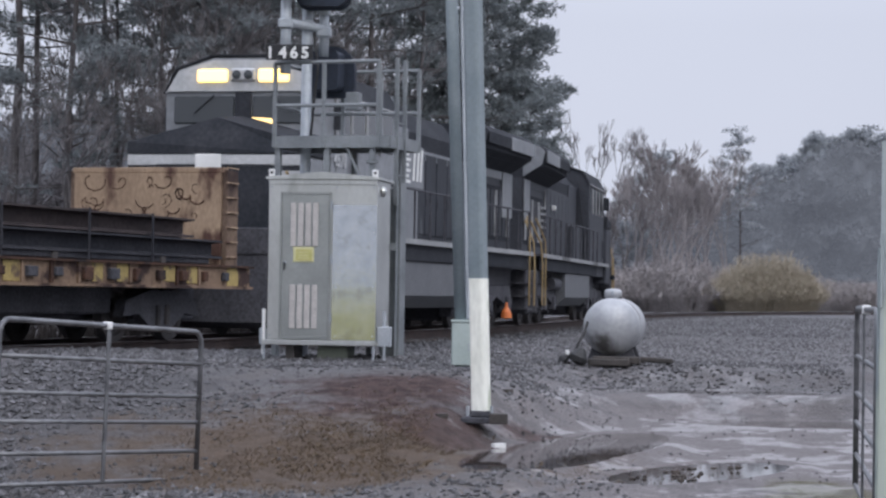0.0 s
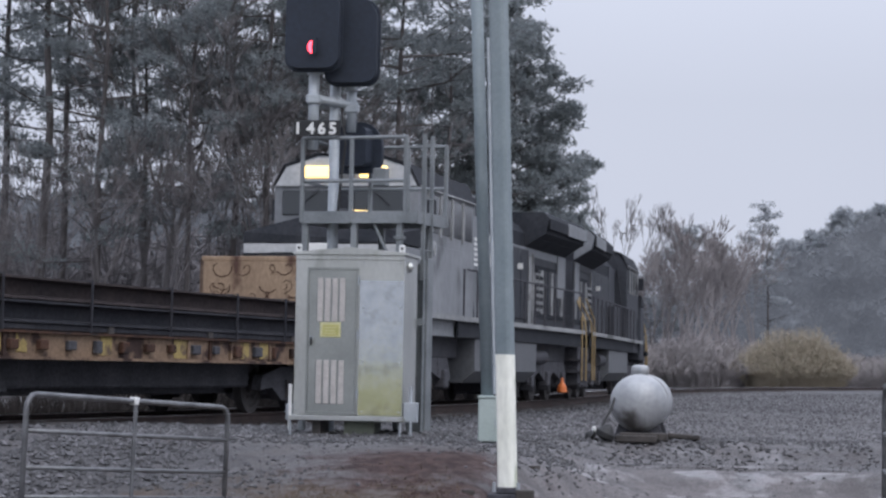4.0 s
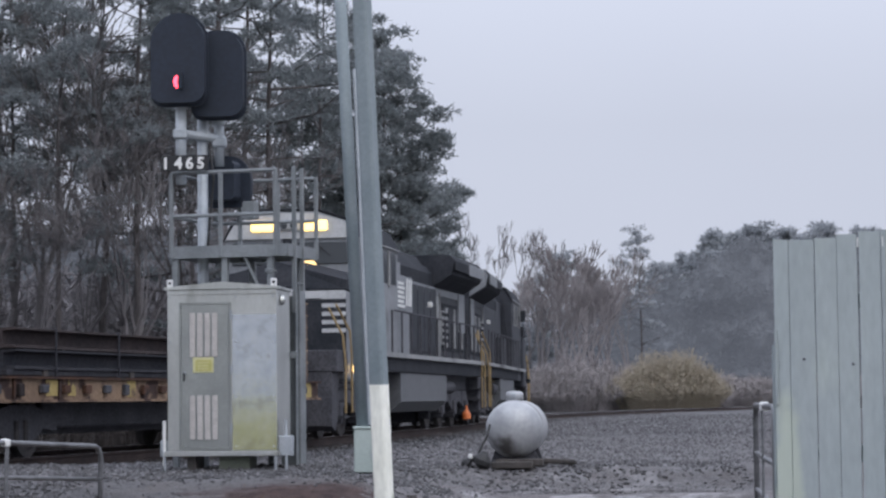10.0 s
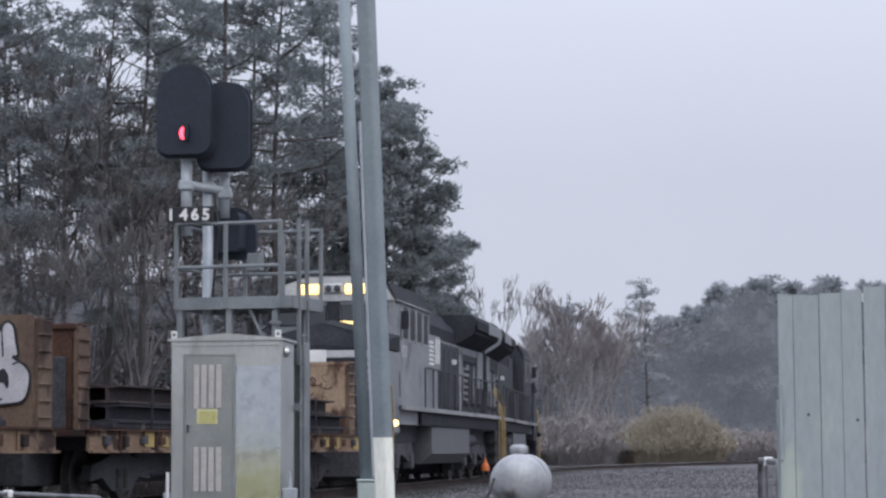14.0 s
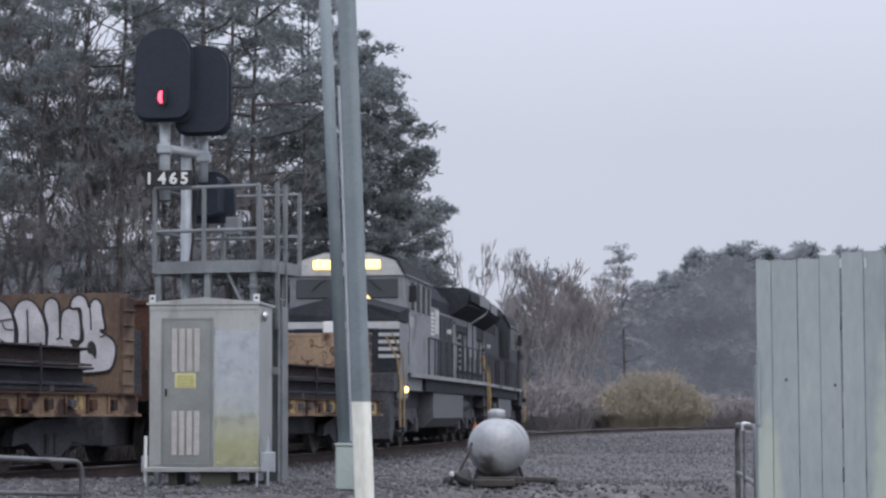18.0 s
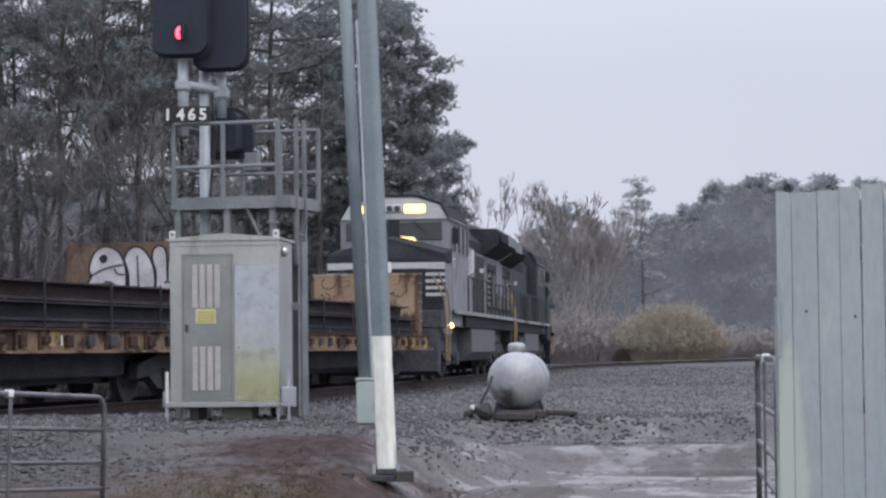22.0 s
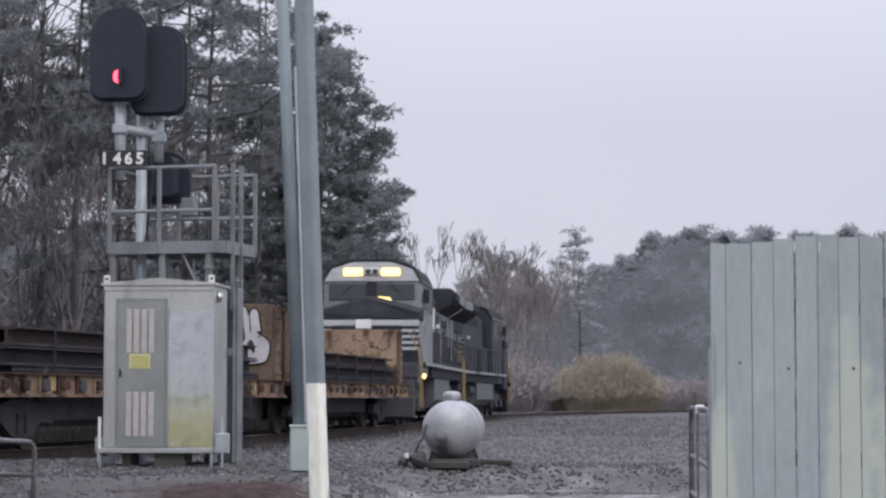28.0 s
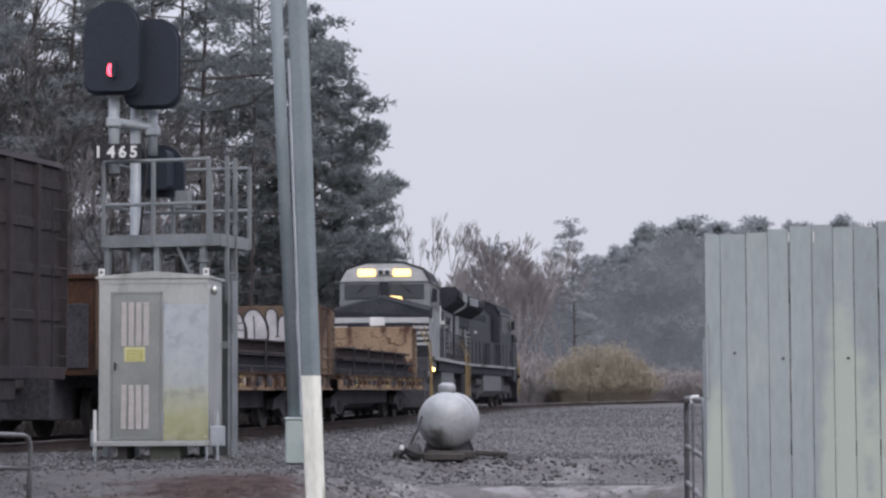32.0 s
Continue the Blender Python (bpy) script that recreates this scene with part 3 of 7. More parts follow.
def build_gravel():
    r = random.Random(8)
    pl = []
    while len(pl) < 21000:
        x, y = r.uniform(-5.5, 3.6), r.uniform(16.0, 31.5)
        # coarse stone lies on the left bank, finer and sparser on the road and clay
        wob = noise.noise(Vector((x * 0.9, y * 0.6, 0)))
        clay = 1 - smooth(0.7, 1.5, math.hypot((x + 1.8) / 2.1, (y - 19.8) / 2.8) + 0.6 * wob)
        road = smooth(-0.9, 0.9, x + wob) * (1 - smooth(25.5, 28.5, y + 2 * wob))
        keep = (1.0 if x < -2.2 or y > 24 else 0.6) * (1 - 0.96 * clay) * (1 - 0.97 * road)
        if r.random() > keep:
            continue
        s = r.uniform(0.014, 0.042) * (1 - 0.4 * max(road, clay))
        if any(in_puddle(p, x, y) < 1.1 for p in PUDDLES):
            continue
        pl.append((x, y, ground_z(x, y) + s * 0.2, s))
    pebbles("gravel", "loose wet grey gravel scattered over the mud", pl, GRAVEL)
    pl, oily_shaded = [], []
    while len(pl) + len(oily_shaded) < 19000:
        s, v = r.uniform(12, 80), r.uniform(-3.4, 4.6)
        z = -0.20 - 0.28 * smooth(1.5, 3.6, abs(v)) + r.uniform(-0.02, 0.03)
        p = on_line(s, v, z)
        q = max(p.z, RAIL_Z - 0.20 if abs(v) < crown_half(s) else 0.0, ground_z(p.x, p.y) + 0.01) if abs(v) > 1.75 else p.z
        (oily_shaded if abs(v) < crown_half(s) + r.uniform(-0.3, 0.3) else pl).append((p.x, p.y, q, r.uniform(0.025, 0.06)))
    for k in range(7000):
        s, v = r.uniform(78, 125), r.uniform(-2.8, 4.4)
        p = on_line(s, v, -0.20 - 0.28 * smooth(1.5, 3.6, abs(v)))
        (oily_shaded if abs(v) < 2.0 else pl).append((p.x, p.y, max(p.z, ground_z(p.x, p.y) + 0.012), r.uniform(0.04, 0.085)))
    pebbles("oily_ballast", "oily ballast stone between the rails, darkened for the train's shade", oily_shaded, OILY_SHADE)
    pebbles("ballast_stones", "grey crushed stone ballast along the track", pl, STONE)
    pl = []
    while len(pl) < 24000:
        y = 30.5 + 38 * r.random() ** 1.3
        x = r.uniform(-0.16, 0.20) * y
        pl.append((x, y, ground_z(x, y) + 0.004, r.uniform(0.012, 0.036)))
    for k in range(15000):
        y = r.uniform(58, 120)
        x = r.uniform(-0.02, 0.23) * y
        pl.append((x, y, ground_z(x, y) + 0.008, r.uniform(0.025, 0.065)))
    pebbles("yard_stones", "coarse grey stones on the level yard", pl, STONE)
    pl = []
    cx, cy = PUDDLES[1][:2]
    for k in range(46):
        v = r.uniform(-1.2, 0.7)
        u = r.uniform(-0.30, 0.30)
        pl.append((cx + u + 0.45 * v, cy + v, 0.186, r.uniform(0.012, 0.038)))
    for k in range(14):
        v = r.uniform(-1.9, 1.9)
        pl.append((PUDDLES[0][0] + 0.38 * v + r.choice((-0.4, 0.4)), PUDDLES[0][1] + v, 0.211, r.uniform(0.012, 0.03)))
    for k in range(60):
        x, y = r.uniform(-3.2, 3.2), r.uniform(17.5, 28.0)
        pl.append((x, y, ground_z(x, y) + 0.006, r.uniform(0.008, 0.026)))
    pebbles("leaf_litter", "dark wet leaves and clods strewn about", pl, DEBRIS, 0.5)


def build_grass():
    """Short trodden blades over the brown earth."""
    r = random.Random(17)
    V, F = [], []
    n = 0
    while n < 9000:
        x, y = r.gauss(-1.6, 0.85), r.gauss(18.9, 1.1)
        if noise.noise(Vector((x * 1.7, y * 1.3, 2.0))) < -0.15 or any(in_puddle(p, x, y) < 1.5 for p in PUDDLES) or y < 15.5:
            continue
        z = ground_z(x, y) - 0.004
        a, h = r.uniform(0, 6.28), r.uniform(0.012, 0.045)
        c, s, w = math.cos(a), math.sin(a), r.uniform(0.003, 0.006)
        lean = Vector((r.gauss(0, 0.03), r.gauss(0, 0.03), h))
        k = len(V)
        V += [(x - s * w, y + c * w, z), (x + s * w, y - c * w, z), (x + lean.x, y + lean.y, z + lean.z)]
        F.append((k, k + 1, k + 2))
        n += 1
    me = bpy.data.meshes.new("dry_grass")
    me.from_pydata(V, [], F)
    me.materials.append(surface("trodden_brown_grass", (0.055, 0.038, 0.022), (0.12, 0.085, 0.05), 3, 0.9, 0, 10, 0, 0.3))
    tagged(new("dry_grass", me), "short trodden brown winter grass on the mud", "grass", kind="stuff")


def build_gap_weeds():
    """Dark weeds added on the far side of the line to darken under-car gaps."""
    r = random.Random(23)
    V, F = [], []
    for n in range(16000):
        s, v = r.uniform(6, 80), -2.5 - 2.6 * r.random()
        p = on_line(s, v)
        z = max(ground_z(p.x, p.y), RAIL_Z - 0.30) - 0.02
        h = r.uniform(0.18, 0.60)
        a, w = r.uniform(0, 6.28), r.uniform(0.010, 0.022)
        c, q = math.cos(a) * w, math.sin(a) * w
        k = len(V)
        V += [(p.x - q, p.y + c, z), (p.x + q, p.y - c, z), (p.x + r.gauss(0, 0.12), p.y + r.gauss(0, 0.12), z + h)]
        F.append((k, k + 1, k + 2))
    me = bpy.data.meshes.new("weeds")
    me.from_pydata(V, [], F)
    me.materials.append(surface("gap_dark_weeds", (0.022, 0.020, 0.020), (0.052, 0.045, 0.042), 3, 0.9, 0, 10, 0, 0.3, spec=0.1))
    tagged(new("weeds", me), "dark weeds added beyond the track to darken gaps under cars", "weeds", kind="stuff")


def build_debris():
    """Single pieces of rubbish and wood on the ground."""
    r = random.Random(3)
    for x, y, w, lab in ((-0.42, 20.35, 0.13, "pale"), (0.62, 26.3, 0.34, "pale"), (-0.38, 22.7, 0.14, "dark"), (3.1, 30.5, 0.5, "dark"), (2.75, 26.6, 0.34, "dark"), (-0.95, 20.7, 0.12, "dark"), (1.6, 29.2, 0.12, "dark")):
        z = ground_z(x, y)
        pts = rounded(w, w * 0.5, w * 0.12, None, 3)
        bm = turned(prism(pts, 1, -0.02, 0.02), Matrix.Translation((x, y, z + 0.01)) @ Matrix.Rotation(radians(90), 4, "X") @ Matrix.Rotation(r.uniform(0, 3), 4, "Y"))
        solid("flat_stone" if lab == "pale" else "wood_scrap", bm, WHITE if lab == "pale" and w < 0.2 else (STONE if lab == "pale" else WOOD_DARK), "pale flat stone lying in the mud" if lab == "pale" else "dark wet scrap of wood on the gravel", "stone" if lab == "pale" else "wood scrap")


# ---- the track ----
def build_track():
    prof = [(-4.3, -0.62), (-1.7, -0.22), (1.7, -0.22), (4.6, -0.62)]
    bm = bmesh.new()
    rings = [[bm.verts.new(on_line(s, v, z)) for v, z in prof] for s in range(-40, 260, 3)]
    for a, b in zip(rings, rings[1:]):
        for i in range(3):
            bm.faces.new((a[i], a[i + 1], b[i + 1], b[i]))
    bmesh.ops.recalc_face_normals(bm, faces=bm.faces)
    solid("track_bed", bm, BALLAST, "grey crushed stone track bed", "track bed", kind="structure", smooth=True)
    bm = bmesh.new()
    rings = [[bm.verts.new(on_line(s, v, z)) for v, z in ((-crown_half(s), -0.202), (-1.68, -0.196), (1.68, -0.196), (crown_half(s), -0.204))] for s in range(-40, 130, 3)]
    for a, b in zip(rings, rings[1:]):
        for i in range(3):
            bm.faces.new((a[i], a[i + 1], b[i + 1], b[i]))
    bmesh.ops.recalc_face_normals(bm, faces=bm.faces)
    solid("track_crown", bm, OILY_SHADE, "oily crown of the track bed, darkened for the train's shade", "track bed", kind="structure", smooth=True)
    for v in (-0.7525, 0.7525):
        pr = [(-0.07, -0.17), (0.07, -0.17), (0.07, -0.155), (0.012, -0.13), (0.012, -0.045), (0.036, -0.03), (0.036, 0.0), (-0.036, 0.0), (-0.036, -0.03), (-0.012, -0.045), (-0.012, -0.13), (-0.07, -0.155)]
        bm = bmesh.new()
        rings = [[bm.verts.new(on_line(s, v + u, w)) for u, w in pr] for s in range(-40, 260, 2)]
        for a, b in zip(rings, rings[1:]):
            for i in range(len(pr)):
                bm.faces.new((a[i], a[(i + 1) % len(pr)], b[(i + 1) % len(pr)], b[i]))
        bmesh.ops.recalc_face_normals(bm, faces=bm.faces)
        rail = solid("rail", bm, RAIL_SIDE, "rusty steel rail with a worn bright top", "rail", "rails of the track")
        bm = bmesh.new()
        rings = [[bm.verts.new(on_line(s, v + u, w)) for u, w in ((-0.034, 0.001), (-0.030, 0.004), (0.030, 0.004), (0.034, 0.001))] for s in range(-40, 260, 2)]
        for a, b in zip(rings, rings[1:]):
            for i in range(3):
                bm.faces.new((a[i], a[i + 1], b[i + 1], b[i]))
        bmesh.ops.recalc_face_normals(bm, faces=bm.faces)
        part("running_surface", bm, RAIL, rail, "worn bright rail top")
    me = mesh_of("railway_tie", box(-0.11, 0.11, -1.3, 1.3, -0.17, 0.0, 0.012), TIE)
    s = 8.0
    k = 0
    while s < 130:
        ob = new("railway_tie", me)
        ob.matrix_basis = line_pose(s, 0.3) @ Matrix.Translation((0, 0, -0.172))
        tagged(ob, "dark creosoted timber tie under the rails", "railway tie", "ties of the track")
        s += 0.53


RAIL_SIDE = surface("rusty_rail_steel", (0.032, 0.026, 0.026), (0.062, 0.047, 0.044), 3, 0.85, 0, 30, 0.05, 0.15, spec=0.15)
BALLAST = surface("grey_ballast", (0.020, 0.020, 0.024), (0.062, 0.061, 0.066), 2.2, 0.6, 0, 26, 0.6, 0.45, depth=0.04, world_space=True, spec=0.15)
build_ground()
build_puddles()
build_track()
build_gravel()
build_debris()
build_grass()
build_gap_weeds()


# ---- text as flat meshes ----
def letters(text, size, thick=0.006, swell=0.0):
    """Built-in font, as a bmesh in the xz plane, centred on x, standing on z = 0, facing -y."""
    cu = bpy.data.curves.new("letters", "FONT")
    cu.body, cu.size, cu.extrude, cu.offset, cu.align_x = text, size, thick, swell, "CENTER"
    cu.resolution_u = 3
    ob = bpy.data.objects.new("letters", cu)
    scene.collection.objects.link(ob)
    dg = bpy.context.evaluated_depsgraph_get()
    me = bpy.data.meshes.new_from_object(ob.evaluated_get(dg))
    bm = bmesh.new()
    bm.from_mesh(me)
    bpy.data.objects.remove(ob)
    bpy.data.meshes.remove(me)
    bpy.data.curves.remove(cu)
    return turned(bm, Matrix.Rotation(radians(90), 4, "X"))


TURN = -16.0          # the case, the platform and the fence lie square to the track
MIRROR = surface("polished_aluminium_panel", (0.50, 0.53, 0.54), (0.60, 0.62, 0.62), 7.0, 0.0, 1.0, 9, 0.010, 0.06, (0.46, 0.48, 0.48), (1, 1, 1), 5.0, 0.56)
STRIP = surface("pale_louvre_strip", (0.40, 0.378, 0.362), (0.51, 0.482, 0.460), 8, 0.6, 0, 60, 0.1, 0.12)
LABEL_PALE = surface("pale_yellow_label_border", (0.52, 0.50, 0.26), (0.60, 0.58, 0.34), 9, 0.6, 0, 40, 0, 0.08)
OLIVE = surface("dark_olive_box_paint", (0.055, 0.065, 0.050), (0.10, 0.11, 0.085), 3, 0.7, 0, 30, 0.08, 0.12)
LABEL_YELLOW = surface("faded_yellow_label", (0.42, 0.40, 0.13), (0.52, 0.49, 0.19), 9, 0.6, 0, 40, 0, 0.08)
RUBBER = surface("black_rubber", (0.012, 0.012, 0.013), (0.024, 0.024, 0.025), 5, 0.6, 0, 30, 0.1, 0.2)


def bolt_at(parent, x, y, z, r=0.014):
    part("bolt", turned(rod((0, 0, 0), (0, -0.012, 0), r, 6), Matrix.Translation((x, y, z))), GALV, parent)


def build_cabinet():
    c = thing("signal_cabinet", pose(-2.50, 25.0, 1.055, 0, 0, -6), "grey aluminium signal case with louvred door on short legs", "cabinet")
    w, d, h = 0.615, 0.84, 1.785
    part("body", box(-w, w, 0.0, d, 0.0, h, 0.008), ALU, c)
    part("roof", prism([(-w - 0.03, h + 0.002), (w + 0.03, h + 0.002), (w + 0.03, h + 0.028), (0, h + 0.085), (-w - 0.03, h + 0.028)], 1, -0.03, d + 0.03), ALU, c, "shallow gabled aluminium roof")
    # door with its raised frame
    fx0, fx1, fz0, fz1 = -0.46, 0.085, 0.035, 1.625
    for n, b in (("door_frame", (fx0 - 0.018, fx0, fz0, fz1)), ("door_frame", (fx1, fx1 + 0.018, fz0, fz1)), ("door_frame", (fx0 - 0.018, fx1 + 0.018, fz1, fz1 + 0.018)), ("door_frame", (fx0 - 0.018, fx1 + 0.018, fz0 - 0.018, fz0))):
        part(n, box(b[0], b[1], -0.016, 0.004, b[2], b[3]), ALU_DOOR, c)
    door = part("door", box(fx0 + 0.006, fx1 - 0.006, -0.010, 0.002, fz0 + 0.006, fz1 - 0.006, 0.003), ALU_DOOR, c, "dull grey hinged door")
    for zc in (1.281, 0.37):
        for k in range(4):
            x = -0.360 + k * 0.084
            part("louvre", box(x, x + 0.062, -0.022, -0.010, zc - 0.243, zc + 0.243, 0.006), STRIP, door, "pale ribbed vent strip")
    part("label_plate", box(-0.325, -0.09, -0.016, -0.010, 0.865, 1.035, 0.003), LABEL_PALE, door, "pale yellow notice border")
    part("label_face", box(-0.295, -0.115, -0.0195, -0.016, 0.885, 1.005), LABEL_YELLOW, door, "faded yellow notice")
    for j in range(3):
        part("label_bar", box(-0.27, -0.14, -0.022, -0.0195, 0.905 + j * 0.032, 0.915 + j * 0.032), LABEL_PALE, door)
    hd = part("handle", turned(rod((0, 0, 0), (0, -0.05, 0), 0.016, 10), Matrix.Translation((-0.415, -0.010, 0.855))), GALV, door, "small chrome handle")
    part("lever", box(-0.425, -0.405, -0.066, -0.05, 0.775, 0.865, 0.004), PLATE_BLACK, hd, "dark hasp below the handle")
    for z in (0.25, 0.9, 1.5):
        part("hinge", rod((0.106, -0.02, z - 0.05), (0.106, -0.02, z + 0.05), 0.012), GALV, c)
    part("panel", box(0.115, w - 0.001, -0.006, 0.002, 0.006, 1.505, 0.002), MIRROR, c, "bright polished aluminium panel")
    part("trim", box(-w, w, -0.012, 0.0, h - 0.055, h - 0.002, 0.003), ALU, c)
    part("base_channel", box(-w - 0.05, w + 0.02, -0.02, d + 0.02, -0.055, -0.002, 0.004), ALU, c)
    part("side_bracket", box(w + 0.003, w + 0.16, 0.06, 0.16, -0.06, 0.16, 0.008), GALV, c)
    part("side_bracket", box(-w - 0.10, -w - 0.003, 0.06, 0.16, -0.06, 0.12, 0.008), GALV, c)
    part("conduit", rod((w + 0.08, 0.1, 0.16), (w + 0.08, 0.1, 0.34), 0.022), GALV, c)
    part("conduit", rod((-w - 0.04, 0.02, -0.16), (-w - 0.04, 0.02, 0.34), 0.020), WHITE, c, "white plastic conduit")
    part("vent_hood", turned(lathe([(0.02, 0), (0.06, 0.01), (0.05, 0.04), (0.01, 0.06)], 14), Matrix.Translation((w + 0.002, 0.25, h - 0.12)) @ Matrix.Rotation(radians(90), 4, "Y")), ALU, c)
    for x in (-w + 0.03, w - 0.03):
        lug = part("lifting_lug", box(x - 0.035, x + 0.035, -0.004, 0.008, h - 0.02, h + 0.115, 0.012), WHITE, c, "pale lifting lug with a hole")
        part("hole", turned(lathe([(0.016, 0), (0.016, 0.004)], 12), Matrix.Translation((x, -0.004, h + 0.075)) @ Matrix.Rotation(radians(90), 4, "X")), PLATE_BLACK, lug)
    for x, m in ((-0.36, WOOD_DARK), (0.12, OLIVE)):
        part("leg", box(x - (0.05 if x < 0 else 0.17), x + (0.05 if x < 0 else 0.17), 0.06, 0.5, -0.34, -0.055, 0.006), m, c)
    for x in (-w - 0.03, w - 0.02, w + 0.1):
        part("anchor_rod", rod((x, 0.0, -0.36), (x, 0.0, -0.04), 0.014), GALV, c)
    for x in (-0.58, 0.16, 0.58):
        for z in (0.05, 0.6, 1.2, 1.70):
            bolt_at(c, x, -0.009, z, 0.009)
    return c


STEEL_GREY = surface("gap_plate_grey", (0.085, 0.095, 0.10), (0.135, 0.148, 0.155), 2, 0.6, 0.1, 25, 0.05, 0.12, spec=0.3)


def build_platform():
    """Working platform with railings and a ladder, behind and over the case."""
    p = thing("signal_platform", pose(-2.42, 25.9, 0.0, 0, 0, TURN), "galvanised steel signal platform with railings and ladder", "platform")
    x0, x1, y0, y1, zd, zt = -0.78, 0.64, -0.05, 0.95, 3.26, 4.24
    part("deck", box(x0, x1, y0, y1, zd + 0.10, zd + 0.13), GALV_DULL, p)
    for n, b in (("toe_plate", (x0, x1, y0 - 0.012, y0)), ("toe_plate", (x0, x1, y1, y1 + 0.012)), ("toe_plate", (x0 - 0.012, x0, y0, y1)), ("toe_plate", (x1, x1 + 0.012, y0, y1))):
        part(n, box(b[0], b[1], b[2], b[3], zd - 0.01, zd + 0.13), GALV_DULL, p)
    def post(x, y, a=zd, b=zt):
        part("rail_post", box(x - 0.022, x + 0.022, y - 0.022, y + 0.022, a, b, 0.005), GALV_DULL, p)
    for x in (x0, -0.17, 0.50):
        post(x, y0)
    for x in (x0, -0.32, 0.16, x1):
        post(x, y1)
    for z in (zt, 3.74):
        part("rail", rod((x0, y0, z), (0.52, y0, z), 0.022), GALV_DULL, p)
        part("rail", rod((x0, y1, z - 0.02), (x1, y1, z - 0.02), 0.022), GALV_DULL, p)
        part("rail", rod((x0, y0, z), (x0, y1, z), 0.022), GALV_DULL, p)
    for x in (x0 + 0.03, -0.14, 0.42):
        part("support_leg", box(x - 0.035, x + 0.035, y0 + 0.02, y0 + 0.09, 0.70, zd, 0.006), GALV_DULL, p)
        part("support_leg", box(x - 0.035, x + 0.035, y1 - 0.09, y1 - 0.02, 0.70, zd, 0.006), GALV_DULL, p)
    part("knee_brace", rod((0.42, y0 + 0.05, 2.6), (0.1, y0 + 0.05, zd), 0.02), GALV_DULL, p)
    # ladder at the end, its stringers carried up as grab rails
    for y in (0.17, 0.44):
        part("stringer", box(x1 - 0.02, x1 + 0.03, y - 0.016, y + 0.016, 2.60, zt + 0.05, 0.005), GALV_DULL, p)
    for z in (2.95, 3.25, 3.55):
        part("rung", rod((x1 + 0.005, 0.17, z), (x1 + 0.005, 0.44, z), 0.010), GALV_DULL, p)
    post_l = part("ladder_post", box(x1 - 0.022, x1 + 0.043, 0.25, 0.44, 0.68, 2.86, 0.006), GALV_DULL, p, "tall closed ladder post")
    part("edge_strip", box(x1 - 0.010, x1 + 0.012, 0.240, 0.249, 0.70, 2.84), GALV, post_l)
    # added plate, coloured for the dark side of the case and its shadow
    part("web_plate", box(x1 - 0.20, x1 - 0.024, 0.27, 0.30, 0.72, 2.80, 0.004), STEEL_GREY, p, "dark grey plate added to fill the gap beside the case")
    part("foot_plate", box(x1 - 0.06, x1 + 0.10, 0.20, 0.70, 0.66, 0.70, 0.006), GALV_DULL, p)
    part("bracket", box(0.35, x1 + 0.08, 0.02, 0.05, 2.08, 2.16, 0.004), GALV_DULL, p)
    part("junction_box", box(-0.16, 0.0, y1 - 0.35, y1 - 0.2, 3.74, 3.95, 0.01), GALV_DULL, p, "small grey junction box")
    part("small_lamp", turned(lathe([(0.015, 0), (0.015, 0.16), (0.07, 0.17), (0.07, 0.20), (0.02, 0.22)], 12), Matrix.Translation((0.42, 0.0, 2.90))), GALV_DULL, p)
    return p


HOOD_BLACK = surface("matt_black_signal_paint", (0.012, 0.018, 0.031), (0.019, 0.026, 0.042), 2.5, 0.75, 0, 20, 0.05, 0.15)


def signal_head(parent, x, y, z, w, h, turn, lit=False, top=0.28):
    M = pose(x, y, z, 0, 0, turn)
    head = part("signal_head", turned(prism(rounded(w, h, 0.16, top), 1, 0.0, 0.03), M), HOOD_BLACK, parent, "black oval signal backboard with hood")
    part("housing", turned(prism(rounded(w * 0.62, h * 0.74, 0.06), 1, 0.03, 0.26), M), HOOD_BLACK, head)
    part("hood", turned(prism(rounded(w * 0.93, h * 0.93, 0.15, top * 0.93), 1, -0.10, -0.001), M), HOOD_BLACK, head)
    if lit:
        lens = turned(lathe([(0.05, 0.0), (0.04, 0.012), (0.015, 0.018)], 18), M @ Matrix.Translation((0.0, -0.102, -0.27)) @ Matrix.Rotation(radians(90), 4, "X") @ Matrix.Diagonal((0.95, 1.5, 1, 1)))
        part("lens", lens, LAMP_RED, head, "lit red signal lens")
        part("lens_visor", turned(prism([(0.022, -0.09), (0.06, -0.09), (0.07, 0.0), (0.06, 0.1), (0.0, 0.12), (0.022, 0.04), (0.012, 0.0)], 1, -0.19, -0.10), M @ Matrix.Translation((0.005, 0, -0.27))), HOOD_BLACK, head)
    return head


